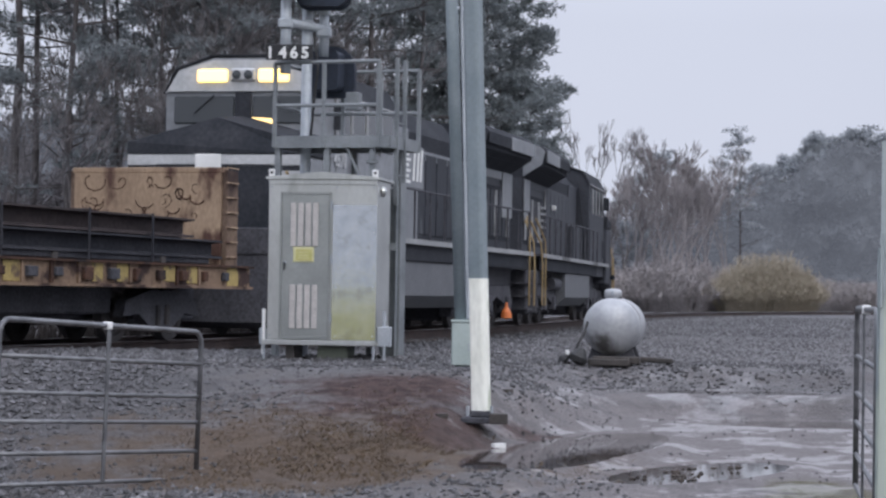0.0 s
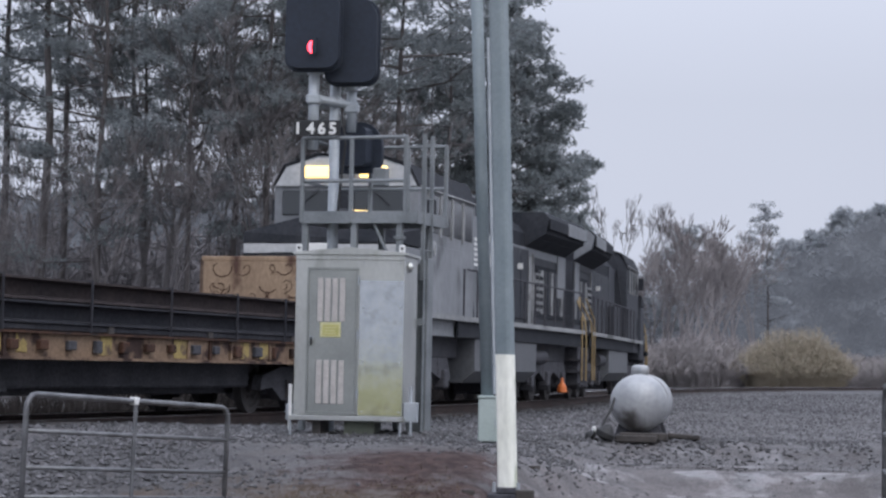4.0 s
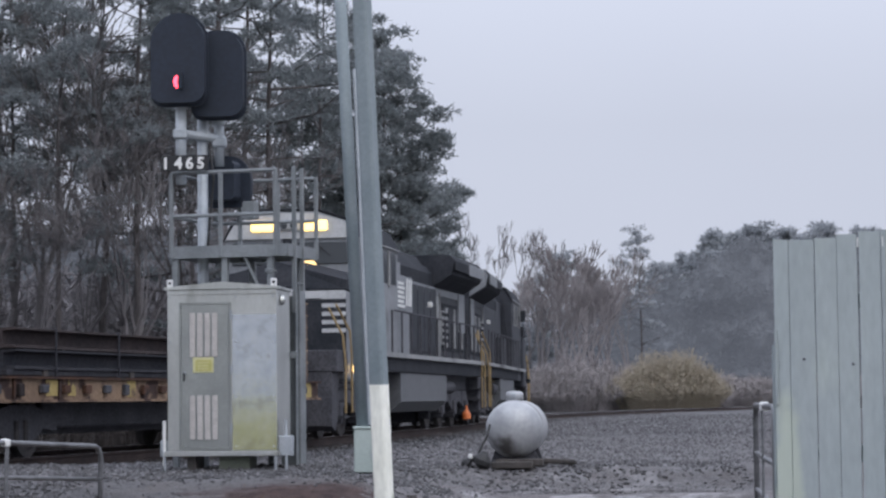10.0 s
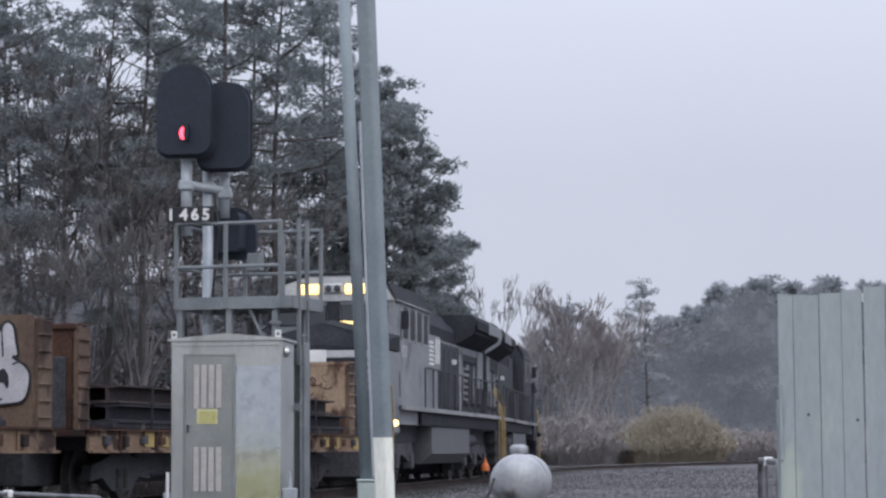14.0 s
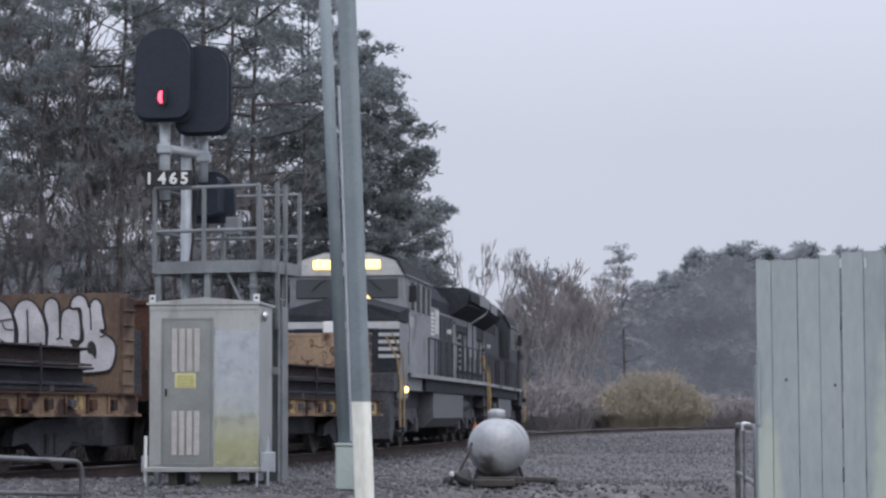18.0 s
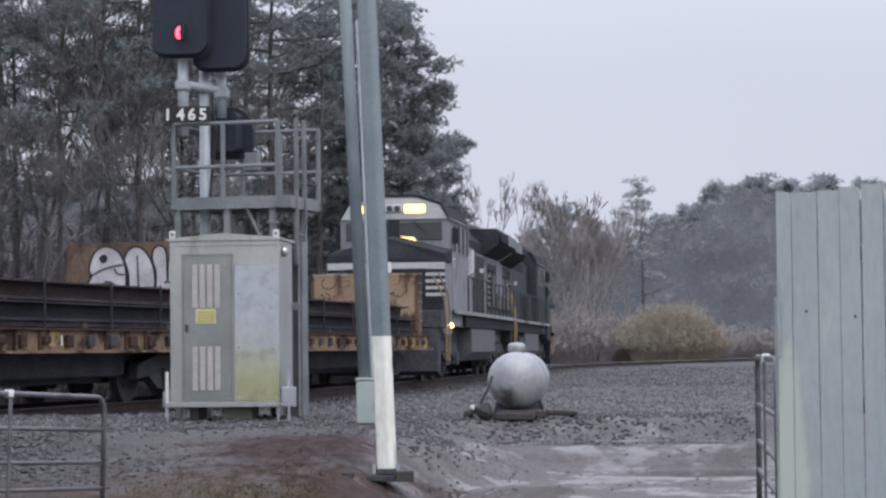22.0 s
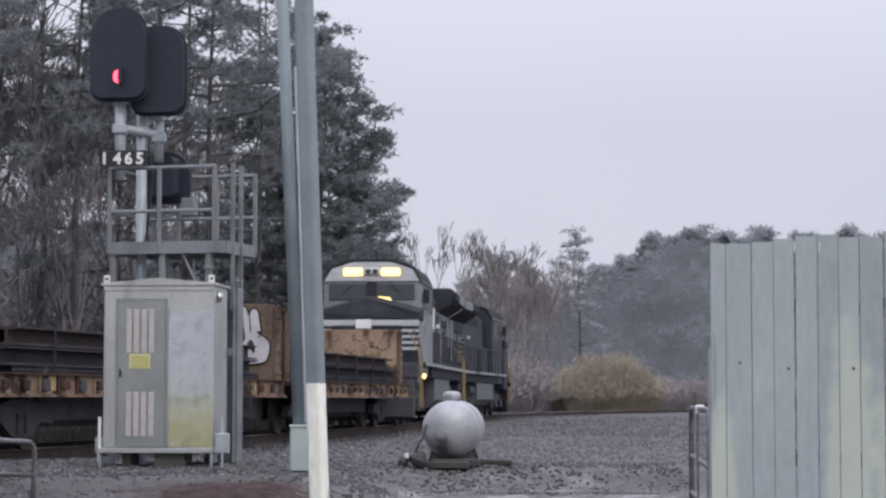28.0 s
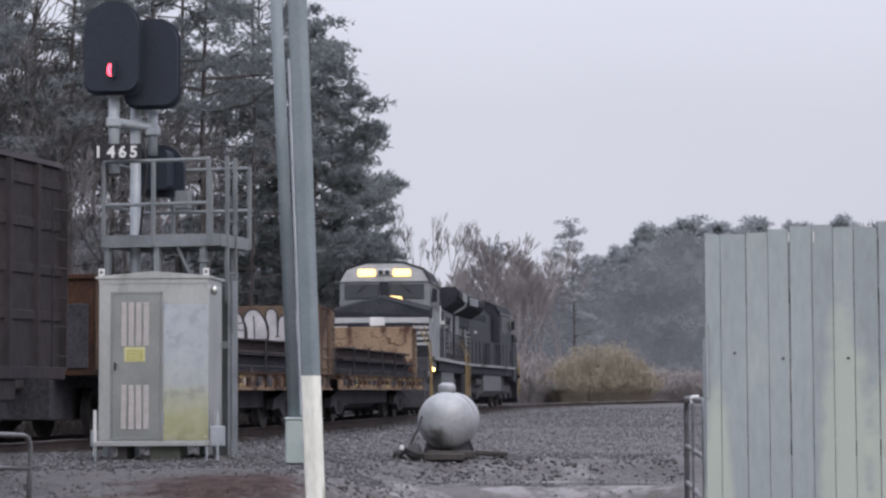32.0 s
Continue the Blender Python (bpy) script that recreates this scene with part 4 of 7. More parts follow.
def build_signal():
    s = thing("signal_mast", pose(-0.045, 0, 0.10), "black twin-headed railway signal on a grey mast, one red lit", "railway signal")
    part("mast", rod((-2.80, 26.3, 0.52), (-2.80, 26.3, 4.85), 0.062, 14), GALV, s, smooth=True)
    part("base_flange", turned(lathe([(0.14, 0), (0.14, 0.03), (0.07, 0.05), (0.07, 0.16)], 14), Matrix.Translation((-2.80, 26.3, 0.58))), GALV, s)
    part("drop_pipe", rod((-3.03, 26.1, 4.02), (-3.03, 26.1, 4.95), 0.062, 14), GALV, s, smooth=True)
    part("drop_pipe", rod((-2.61, 26.35, 4.25), (-2.61, 26.35, 4.90), 0.058, 14), GALV, s, smooth=True)
    part("cross_arm", rod((-3.03, 26.1, 4.62), (-2.55, 26.36, 4.56), 0.05, 10), GALV, s)
    for x, y, z in ((-2.80, 26.3, 4.60), (-3.03, 26.1, 4.60), (-2.61, 26.35, 4.53)):
        part("clamp", box(x - 0.085, x + 0.085, y - 0.09, y + 0.09, z - 0.06, z + 0.06, 0.02), GALV, s)
    part("collar", rod((-3.03, 26.1, 4.90), (-3.03, 26.1, 5.0), 0.085, 12), GALV, s)
    part("collar", rod((-2.61, 26.33, 4.74), (-2.61, 26.33, 4.86), 0.08, 12), GALV, s)
    signal_head(s, -3.035, 26.0, 5.46, 0.68, 1.10, -6, True, 0.335)
    signal_head(s, -2.60, 26.18, 5.30, 0.66, 1.06, -6, False, 0.27)
    signal_head(s, -2.56, 26.75, 4.10, 0.62, 0.62, 164, False, 0.28)
    pl = part("number_plate", turned(box(-0.275, 0.275, -0.008, 0.008, -0.09, 0.09, 0.004), pose(-2.965, 25.93, 4.25, 0, 0, -4)), PLATE_BLACK, s, "black plate with white numerals")
    for txt, dx in (("1", -0.225), ("4", -0.075), ("6", 0.055), ("5", 0.185)):
        part("numeral", turned(letters(txt, 0.185, 0.003, 0.006), pose(-2.965, 25.93, 4.25, 0, 0, -4) @ Matrix.Translation((dx, -0.013, -0.066))), WHITE, pl, "white numeral")
    part("cable", pipe([(-2.72, 26.26, 4.5), (-2.66, 26.2, 4.1), (-2.71, 26.22, 3.6), (-2.74, 26.25, 3.3)], 0.015), RUBBER, s)
    return s


def build_posts():
    # the near post: square tube, white below
    p = thing("utility_post", pose(0, 0, 0), "grey-green steel post, lower part painted weathered white", "post")
    base, lean = Vector((-0.597, 21.0, 0.44)), Vector((-0.0355, 0.0, 1.0))

    def seg(name, z0, z1, w, mat, label=""):
        a, b = base + lean * (z0 - 0.44), base + lean * (z1 - 0.44)
        bm = bmesh.new()
        rings = []
        for q in (a, b):
            pts = rounded(w, w, w * 0.22, None, 4)
            rings.append([bm.verts.new(q + Matrix.Rotation(radians(TURN - 8), 3, "Z") @ Vector((u, v, 0))) for u, v in pts])
        n = len(rings[0])
        for k in range(n):
            bm.faces.new((rings[0][k], rings[0][(k + 1) % n], rings[1][(k + 1) % n], rings[1][k]))
        bm.faces.new(rings[0][::-1])
        bm.faces.new(rings[1])
        return part(name, bm, mat, p, label)
    seg("shaft", 1.71, 8.2, 0.150, POST_GREY)
    seg("painted_foot", 0.475, 1.74, 0.1535, POST_WHITE, "weathered white painted foot of the post")
    part("base_plate", box(-0.78, -0.40, 20.85, 21.15, 0.40, 0.455, 0.008), STEEL_DARK, p)
    part("foot_clamp", box(-0.70, -0.50, 20.90, 21.10, 0.455, 0.515, 0.01), STEEL_DARK, p, "dark rusty clamp round the foot")
    part("timber_block", box(-0.52, -0.35, 20.8, 20.95, 0.40, 0.50, 0.01), WOOD_DARK, p)
    for x in (-0.72, -0.5):
        part("bolt", rod((x, 20.9, 0.47), (x, 20.9, 0.56), 0.018, 6), GALV, p)
    q = thing("cable_post", pose(0, 0, 0), "slim grey-green post with a pale green box at its foot", "post")
    part("shaft", rod((-0.905, 24.5, 0.70), (-1.225, 24.5, 8.0), 0.067, 14), POST_GREY, q, smooth=True)
    bx = part("terminal_box", box(-1.02, -0.815, 24.33, 24.50, 0.82, 1.29, 0.012), BOX_GREEN, q, "pale green terminal box")
    part("lid", box(-1.03, -0.805, 24.32, 24.51, 1.29, 1.315, 0.006), BOX_GREEN, bx)
    part("latch", box(-0.84, -0.828, 24.315, 24.33, 0.98, 1.06, 0.002), GALV, bx)
    part("conduit", rod((-0.85, 24.4, 1.33), (-0.99, 24.42, 5.2), 0.016), GALV, q)


def build_tank():
    t = thing("gas_tank", pose(0.78, 27.55, 1.222, 0, 0, -5), "dirty silver gas tank lying on timber skids", "gas tank")
    R, L = 0.348, 1.5
    prof = [(0.02, 0.0)] + [(R * math.sin(a), 0.27 * (1 - math.cos(a))) for a in (radians(k) for k in range(12, 91, 13))]
    prof += [(R, 0.27 + L)] + [(R * math.cos(a), 0.27 + L + 0.27 * math.sin(a)) for a in (radians(k) for k in range(15, 91, 15))]
    prof[-1] = (0.02, prof[-1][1])
    part("shell", turned(lathe(prof, 40), Matrix.Rotation(radians(-90), 4, "X")), TANK, t, smooth=True)
    part("seam", turned(lathe([(R, 0.27), (R + 0.006, 0.275), (R + 0.006, 0.295), (R, 0.30)], 40), Matrix.Rotation(radians(-90), 4, "X")), TANK, t)
    dome = part("dome", turned(lathe([(0.095, 0), (0.095, 0.03), (0.11, 0.035), (0.11, 0.10), (0.10, 0.13), (0.07, 0.145), (0.02, 0.15)], 22), Matrix.Translation((0.0, 0.42, R - 0.03))), TANK, t, "round valve cover", smooth=True)
    part("hinge", box(-0.02, 0.02, 0.30, 0.315, R + 0.04, R + 0.09, 0.004), GALV, dome)
    # the gap's shade is put in as a solid dark ring
    part("collar_gap", turned(lathe([(0.098, 0), (0.098, 0.022)], 22), Matrix.Translation((0.0, 0.42, R - 0.005))), STEEL_DARK, dome, "dark ring put in for the shaded gap under the valve cover")
    for y in (0.35, 1.35):
        part("saddle", prism([(-0.30, -0.405), (0.30, -0.405), (0.24, -0.25), (0.1, -0.345), (-0.1, -0.345), (-0.24, -0.25)], 1, y - 0.06, y + 0.06), STEEL_DARK, t)
    part("skid", box(-0.22, 0.36, 0.02, 0.20, -0.45, -0.36, 0.012), WOOD_DARK, t)
    part("skid", turned(box(0.34, 0.74, 0.30, 0.42, -0.40, -0.34, 0.012), pose(0, 0, 0, 0, 3, -6)), WOOD_DARK, t, "loose dark timber end")
    part("skid", box(-0.30, 0.50, 1.22, 1.42, -0.50, -0.40, 0.012), WOOD_DARK, t)
    part("skid", box(-0.26, 0.24, -0.16, -0.02, -0.47, -0.385, 0.012), WOOD_DARK, t)
    r = thing("gas_regulator", pose(0.33, 27.35, 0.78), "black regulator and hose lying beside the tank", "regulator")
    part("body", turned(lathe([(0.03, 0), (0.11, 0.03), (0.12, 0.09), (0.08, 0.15), (0.03, 0.2)], 14), pose(0.03, 0, 0.0, 0, 25, 0)), RUBBER, r)
    part("cap", turned(lathe([(0.06, 0), (0.09, 0.05), (0.02, 0.1)], 12), pose(-0.09, 0.02, 0.02, 0, -50, 20)), RUBBER, r)
    part("hose", pipe([(0.02, 0, 0.16), (0.07, 0.02, 0.26), (0.13, 0.05, 0.36), (0.17, 0.12, 0.50)], 0.016), RUBBER, r)
    part("fitting", box(-0.10, -0.05, -0.05, 0.0, 0.10, 0.16, 0.01), WHITE, r)


def build_fence():
    f = thing("board_fence", pose(1.735, 12.0, 0.0, 0, 0, TURN), "grey-painted vertical board fence with pale worn patches", "fence")
    rng = random.Random(5)
    x = 0.0
    top = 2.43
    for k in range(29):
        w = rng.choice((0.11, 0.118, 0.125, 0.13, 0.138)) if k else 0.085
        h = top + 0.004 * k + rng.uniform(-0.012, 0.014)
        h += 0.022 if k == 5 else 0
        lean = rng.uniform(-0.004, 0.004)
        prof = [(0, -0.05), (w - 0.006, -0.05), (w - 0.006 + lean, h - rng.choice((0, 0, 0.012))), (lean, h)]
        y = rng.uniform(-0.006, 0.004)
        b = part("board", turned(prism(prof, 1, 0, 0.022), Matrix.Translation((x, y, 0))), FENCE, f)
        if k in (1, 3, 6, 9):
            part("nail", turned(rod((0, 0, 0), (0, -0.004, 0), 0.008, 8), Matrix.Translation((x + 0.07, y, 1.76 + 0.03 * (k % 3)))), STEEL_DARK, b)
        x += w
    for cx in (0.445, 0.575):
        part("chip", box(cx, cx + 0.007, -0.010, -0.006, top - 0.055, top - 0.004), WHITE, f, "pale splintered chip")
    for z in (0.45, 1.25, 2.05):
        part("rail", box(0.02, x, 0.03, 0.068, z, z + 0.09, 0.004), FENCE, f)
    for px in (-0.005, 2.4):
        part("post", box(px - 0.02, px + 0.07, 0.07, 0.16, -0.2, 1.87 if px < 1 else 2.2, 0.006), FENCE, f)
    part("cracked_strip", box(0.0, 0.018, -0.012, 0.0, 1.55, 1.95, 0.003), FENCE, f)


def tube_gate(name, m, width, height, label, bars=(0.0, 0.225, 0.46, 0.67, 0.935)):
    g = thing(name, m, label, "gate", "farm gates")
    r = 0.021
    c = 0.11
    pts = [(0, 0, 0), (0, 0, height - c)]
    pts += [(c - c * math.cos(a), 0, height - c + c * math.sin(a)) for a in (radians(k) for k in (22, 45, 68, 90))]
    pts += [(width - c + c * math.sin(a), 0, height - c + c * math.cos(a)) for a in (radians(k) for k in (0, 22, 45, 68, 90))]
    pts += [(width, 0, 0)]
    part("hoop", pipe(pts, r, 10), GATE, g, "bent galvanised outer tube", smooth=True)
    for z in bars:
        part("bar", rod((0, 0, z), (width, 0, z), 0.017, 10), GATE, g, smooth=True)
    n = max(1, round(width / 1.35) - 1)
    for k in range(n):
        x = width * (k + 1) / (n + 1)
        part("brace", box(x - 0.02, x + 0.02, -0.024, -0.006, 0, height + 0.01, 0.004), GATE, g)
        part("clip", box(x - 0.03, x + 0.03, -0.03, 0.03, height - 0.03, height + 0.03, 0.008), WHITE, g)
    return g


def build_gates():
    a, b = Vector((-3.955, 16.05, 0.165)), Vector((-2.86, 18.45, 0.045))
    d = b - a
    tube_gate("tube_gate", Matrix.Translation(a) @ Matrix.Rotation(math.atan2(d.y, d.x), 4, "Z") @ Matrix.Rotation(-math.asin(d.z / d.length) * 1.0, 4, "Y"), d.length, 1.20, "galvanised tube farm gate standing open by the gravel")
    tube_gate("tube_gate", pose(2.25, 16.6, 0.25, 0, 0, -95.6), 3.1, 1.28, "galvanised tube gate standing edge-on beside the fence")


build_cabinet()
build_platform()
build_signal()
build_posts()
build_tank()
build_fence()
build_gates()


# ---- the train ----
WHEEL = surface("worn_wheel_steel", (0.042, 0.041, 0.044), (0.080, 0.073, 0.072), 4, 0.75, 0.1, 20, 0.1, 0.2, spec=0.2)
YELLOW_RAIL = surface("yellow_handrail_paint", (0.22, 0.155, 0.07), (0.31, 0.225, 0.11), 6, 0.6, 0, 30, 0.03, 0.1)
ORANGE = surface("orange_plastic", (0.62, 0.16, 0.04), (0.70, 0.20, 0.05), 4, 0.5, 0, 30, 0.03, 0.06)
TANK_GREY = surface("grimy_fuel_tank_paint", (0.075, 0.08, 0.09), (0.125, 0.13, 0.14), 1.5, 0.55, 0, 15, 0.05, 0.15)
HOOD_TOP = surface("sooty_black_roof_paint", (0.026, 0.029, 0.035), (0.046, 0.048, 0.055), 1.5, 0.85, 0, 15, 0.05, 0.2, spec=0.08)
SILL = surface("grimy_pale_sill_paint", (0.17, 0.175, 0.18), (0.30, 0.305, 0.31), 2, 0.6, 0, 15, 0.04, 0.15, (0.07, 0.07, 0.072), (0.4, 1, 1), 1.1, 0.55)
NOSE_LIT = glow("nose_glow", (1.0, 0.70, 0.28), 1.6)
WHEELSETS = []


def wheelset_mesh(r):
    bm = bmesh.new()
    for s in (-1, 1):
        prof = [(0.09, -0.07), (0.11, -0.02), (r * 0.72, -0.03), (r * 0.78, -0.065), (r, -0.065), (r + 0.012, 0.045), (r + 0.03, 0.06), (r * 0.8, 0.065), (r * 0.72, 0.03), (0.09, 0.04)]
        w = lathe(prof, 28)
        turned(w, Matrix.Translation((0, s * 0.745, 0)) @ Matrix.Rotation(radians(90 * s), 4, "X"))
        me = bpy.data.meshes.new("tmp")
        w.to_mesh(me)
        w.free()
        bm.from_mesh(me)
        bpy.data.meshes.remove(me)
        for k in range(6):
            a = 2 * math.pi * k / 6
            bm_rod(bm, (math.cos(a) * r * 0.45, s * 0.80, math.sin(a) * r * 0.45), (math.cos(a) * r * 0.45, s * 0.815, math.sin(a) * r * 0.45), 0.03, 6)
    bm_rod(bm, (0, -0.75, 0), (0, 0.75, 0), 0.08, 12)
    return mesh_of("wheelset", bm, WHEEL)


BIG_WHEEL, SMALL_WHEEL = wheelset_mesh(0.53), wheelset_mesh(0.42)


def wheelset(parent, x, r):
    ob = again("wheelset", BIG_WHEEL if r > 0.5 else SMALL_WHEEL, parent, Matrix.Translation((x, 0, r)))
    WHEELSETS.append((ob, x, r))
    return ob


def both(fn):
    for s in (-1, 1):
        fn(s)


def build_loco(label, body, top, lit, flank):
    """A six-axle road engine, its nose towards +x. Rail tops at z = 0."""
    o = thing("locomotive", Matrix(), label, "locomotive", "locomotives of the train")
    deck = 1.76
    part("frame", box(-9.0, 10.5, -1.05, 1.05, 0.95, 1.70, 0.02), STEEL_DARK, o)
    part("walkway", box(-8.9, 8.1, -1.52, 1.52, deck - 0.06, deck, 0.004), STEEL_DARK, o)
    both(lambda s: part("sill_stripe", box(-8.9, 8.1, min(s * 1.525, s * 1.545), max(s * 1.525, s * 1.545), deck - 0.09, deck + 0.01), SILL, o, "grimy white walkway edge"))
    both(lambda s: part("side_skirt", box(-8.8, 5.0, min(s * 1.42, s * 1.46), max(s * 1.42, s * 1.46), 1.36, deck - 0.10), top, o))
    # long hood
    part("hood", prism([(-0.98, deck), (0.98, deck), (0.98, 3.62), (-0.98, 3.62)], 0, -8.8, 4.45), flank, o)
    part("hood_upper", prism([(-0.985, 3.622), (0.985, 3.622), (0.985, 3.92), (0.84, 4.12), (-0.84, 4.12), (-0.985, 3.92)], 0, -8.8, 4.45), top, o, "sooty upper hood")
    part("hood_top", prism([(-0.80, 4.12), (0.80, 4.12), (0.62, 4.36), (-0.62, 4.36)], 0, -3.4, 5.0), top, o)
    part("exhaust_box", box(-1.2, 0.9, -0.5, 0.5, 4.36, 4.52, 0.03), top, o)
    both(lambda s: part("blower_box", box(0.9, 4.35, min(s * 0.98, s * 1.20), max(s * 0.98, s * 1.20), deck, 2.75, 0.03), body, o))
    both(lambda s: part("hood_panel", box(1.0, 3.25, min(s * 0.988, s * 1.012), max(s * 0.988, s * 1.012), 2.76, 3.95, 0.01), body, o))
    doors = [(x, 0.86) for x in np.arange(-4.1, 1.4, 0.92)]
    for x, w in doors:
        both(lambda s: part("hood_door", box(x, x + w, min(s * 0.98, s * 1.005), max(s * 0.98, s * 1.005), 1.92, 3.55, 0.01), flank, o))
        both(lambda s: part("door_latch", box(x + w - 0.1, x + w - 0.06, min(s * 1.005, s * 1.02), max(s * 1.005, s * 1.02), 2.5, 2.65), STEEL_DARK, o))
    for x in (1.6, 2.4, 3.2):
        both(lambda s: part("grille", box(x, x + 0.62, min(s * 0.98, s * 1.0), max(s * 0.98, s * 1.0), 3.1, 3.8, 0.01), top, o))
    # radiator wings at the rear
    part("radiator", prism([(-1.0, 3.62), (1.0, 3.62), (1.48, 3.92), (1.56, 4.28), (1.42, 4.42), (-1.42, 4.42), (-1.56, 4.28), (-1.48, 3.92)], 0, -8.75, -3.7), top, o, "black overhanging radiator housing")
    both(lambda s: part("radiator_lip", box(-8.7, -6.1, min(s * 1.555, s * 1.59), max(s * 1.555, s * 1.59), 4.00, 4.30, 0.01), LOCO_GREY, o, "grey lip of the radiator wing"))
    both(lambda s: part("radiator_lip", box(-6.08, -3.75, min(s * 1.555, s * 1.58), max(s * 1.555, s * 1.58), 4.02, 4.27, 0.01), top, o))
    part("radiator_end", prism([(-1.0, 3.66), (1.0, 3.66), (1.45, 3.94), (1.53, 4.27), (1.40, 4.40), (-1.40, 4.40), (-1.53, 4.27), (-1.45, 3.94)], 0, -8.79, -8.752), LOCO_GREY, o, "pale grey rear end of the radiator housing")
    part("radiator_floor_beam", box(-8.7, -3.8, -1.30, 1.30, 3.80, 3.84), top, o)
    both(lambda s: part("radiator_screen", box(-8.6, -5.0, min(s * 0.98, s * 1.0), max(s * 0.98, s * 1.0), 2.0, 3.25), top, o))
    for k in range(8):
        both(lambda s: part("shutter", box(-8.5 + k * 0.43, -8.2 + k * 0.43, min(s * 1.0, s * 1.02), max(s * 1.0, s * 1.02), 2.1, 3.15, 0.006), flank if k % 3 else SILL, o))
    # cab
    part("cab", prism([(-1.37, deck - 0.4), (1.37, deck - 0.4), (1.37, 4.05), (1.16, 4.42), (0.55, 4.62), (-0.55, 4.62), (-1.16, 4.42), (-1.37, 4.05)], 0, 3.30, 8.0), body, o)
    part("cab_roof", prism([(-1.41, 4.03), (-1.19, 4.44), (-0.56, 4.65), (0.56, 4.65), (1.19, 4.44), (1.41, 4.03), (1.41, 4.05), (1.20, 4.465), (0.57, 4.672), (-0.57, 4.672), (-1.20, 4.465), (-1.41, 4.05)], 0, 3.22, 8.02), top, o)
    for k, x in enumerate((3.55, 4.50, 5.45, 6.40)):
        both(lambda s: part("side_window", box(x, x + 0.72, min(s * 1.36, s * 1.385), max(s * 1.36, s * 1.385), 3.28, 3.98, 0.03), GLASS, o, "dark cab side window"))
        both(lambda s: part("window_frame", box(x + 0.75, x + 0.90, min(s * 1.37, s * 1.40), max(s * 1.37, s * 1.40), 3.22, 4.02), SILL, o))
    both(lambda s: part("mirror", box(7.45, 7.50, min(s * 1.41, s * 1.58), max(s * 1.41, s * 1.58), 3.45, 3.85, 0.01), top, o))
    both(lambda s: part("cab_door", box(7.35, 7.75, min(s * 1.37, s * 1.38), max(s * 1.37, s * 1.38), 1.85, 2.75, 0.008), body, o))
    both(lambda s: part("cab_door_window", box(7.46, 7.64, min(s * 1.375, s * 1.39), max(s * 1.375, s * 1.39), 1.95, 2.5, 0.02), GLASS, o))
    both(lambda s: part("cab_panel", box(3.50, 7.2, min(s * 1.37, s * 1.382), max(s * 1.37, s * 1.382), 1.75, 3.05, 0.01), body, o))
    # front of the cab: brow, windscreens, number boards, headlights
    part("brow", prism([(-1.35, 4.06), (1.35, 4.06), (1.14, 4.40), (0.54, 4.58), (-0.54, 4.58), (-1.14, 4.40)], 0, 8.0, 8.05), LOCO_WHITE, o, "white brow over the windscreens")
    both(lambda s: part("windscreen", box(7.99, 8.03, min(s * 0.16, s * 1.22), max(s * 0.16, s * 1.22), 3.52, 3.98, 0.02), GLASS_PALE, o, "pale windscreen pane"))
    part("windscreen_post", box(8.0, 8.05, -0.14, 0.14, 3.45, 4.04, 0.01), top, o)
    both(lambda s: part("wiper", rod((8.06, s * 0.5, 4.0), (8.06, s * 0.85, 3.7), 0.012), top, o))
    if lit:
        both(lambda s: part("number_board", box(8.05, 8.10, min(s * 0.27, s * 0.80), max(s * 0.27, s * 0.80), 4.21, 4.42, 0.03), LAMP_WARM, o, "lit yellow number board"))
        both(lambda s: part("ditch_light", turned(lathe([(0.02, 0), (0.068, 0.01), (0.068, 0.05), (0.02, 0.07)], 16), Matrix.Translation((9.10, s * 1.56, 1.36)) @ Matrix.Rotation(radians(90), 4, "Y")), LAMP_DITCH, o, "lit ditch light"))
        # yellow glow above the nose, put in as an emitting panel
        part("nose_lamp", prism([(0.06, 3.50), (0.62, 3.44), (0.50, 3.60), (0.16, 3.62)], 0, 7.99, 8.06), NOSE_LIT, o, "small glowing yellow panel above the nose")
    else:
        both(lambda s: part("number_board", box(8.05, 8.10, min(s * 0.27, s * 0.80), max(s * 0.27, s * 0.80), 4.21, 4.42, 0.03), WHITE, o))
        both(lambda s: part("ditch_light", turned(lathe([(0.02, 0), (0.085, 0.01), (0.085, 0.05), (0.02, 0.07)], 16), Matrix.Translation((9.10, s * 1.56, 1.36)) @ Matrix.Rotation(radians(90), 4, "Y")), GLASS, o))
    hl = part("headlight_housing", box(8.04, 8.10, -0.22, 0.22, 4.22, 4.44, 0.04), LOCO_WHITE, o)
    both(lambda s: part("headlight", turned(lathe([(0.02, 0), (0.075, 0.005), (0.075, 0.02), (0.02, 0.03)], 14), Matrix.Translation((8.10, s * 0.10, 4.33)) @ Matrix.Rotation(radians(90), 4, "Y")), GLASS_PALE, hl))
    # nose
    part("nose", box(7.98, 9.45, -1.46, 1.46, 1.12, 2.92, 0.05), body, o)
    bm = bmesh.new()
    ring = [(9.46, -1.47, 2.93), (9.46, 1.47, 2.93), (9.46, 1.47, 3.12), (9.30, 0.0, 3.52), (9.46, -1.47, 3.12)]
    back = [(7.98, -1.47, 2.93), (7.98, 1.47, 2.93), (7.98, 1.47, 3.28), (7.98, 0.0, 3.66), (7.98, -1.47, 3.28)]
    A, B = [bm.verts.new(v) for v in ring], [bm.verts.new(v) for v in back]
    bm.faces.new(A)
    bm.faces.new(B[::-1])
    for k in range(5):
        bm.faces.new((A[k], B[k], B[(k + 1) % 5], A[(k + 1) % 5]))
    bmesh.ops.recalc_face_normals(bm, faces=bm.faces)
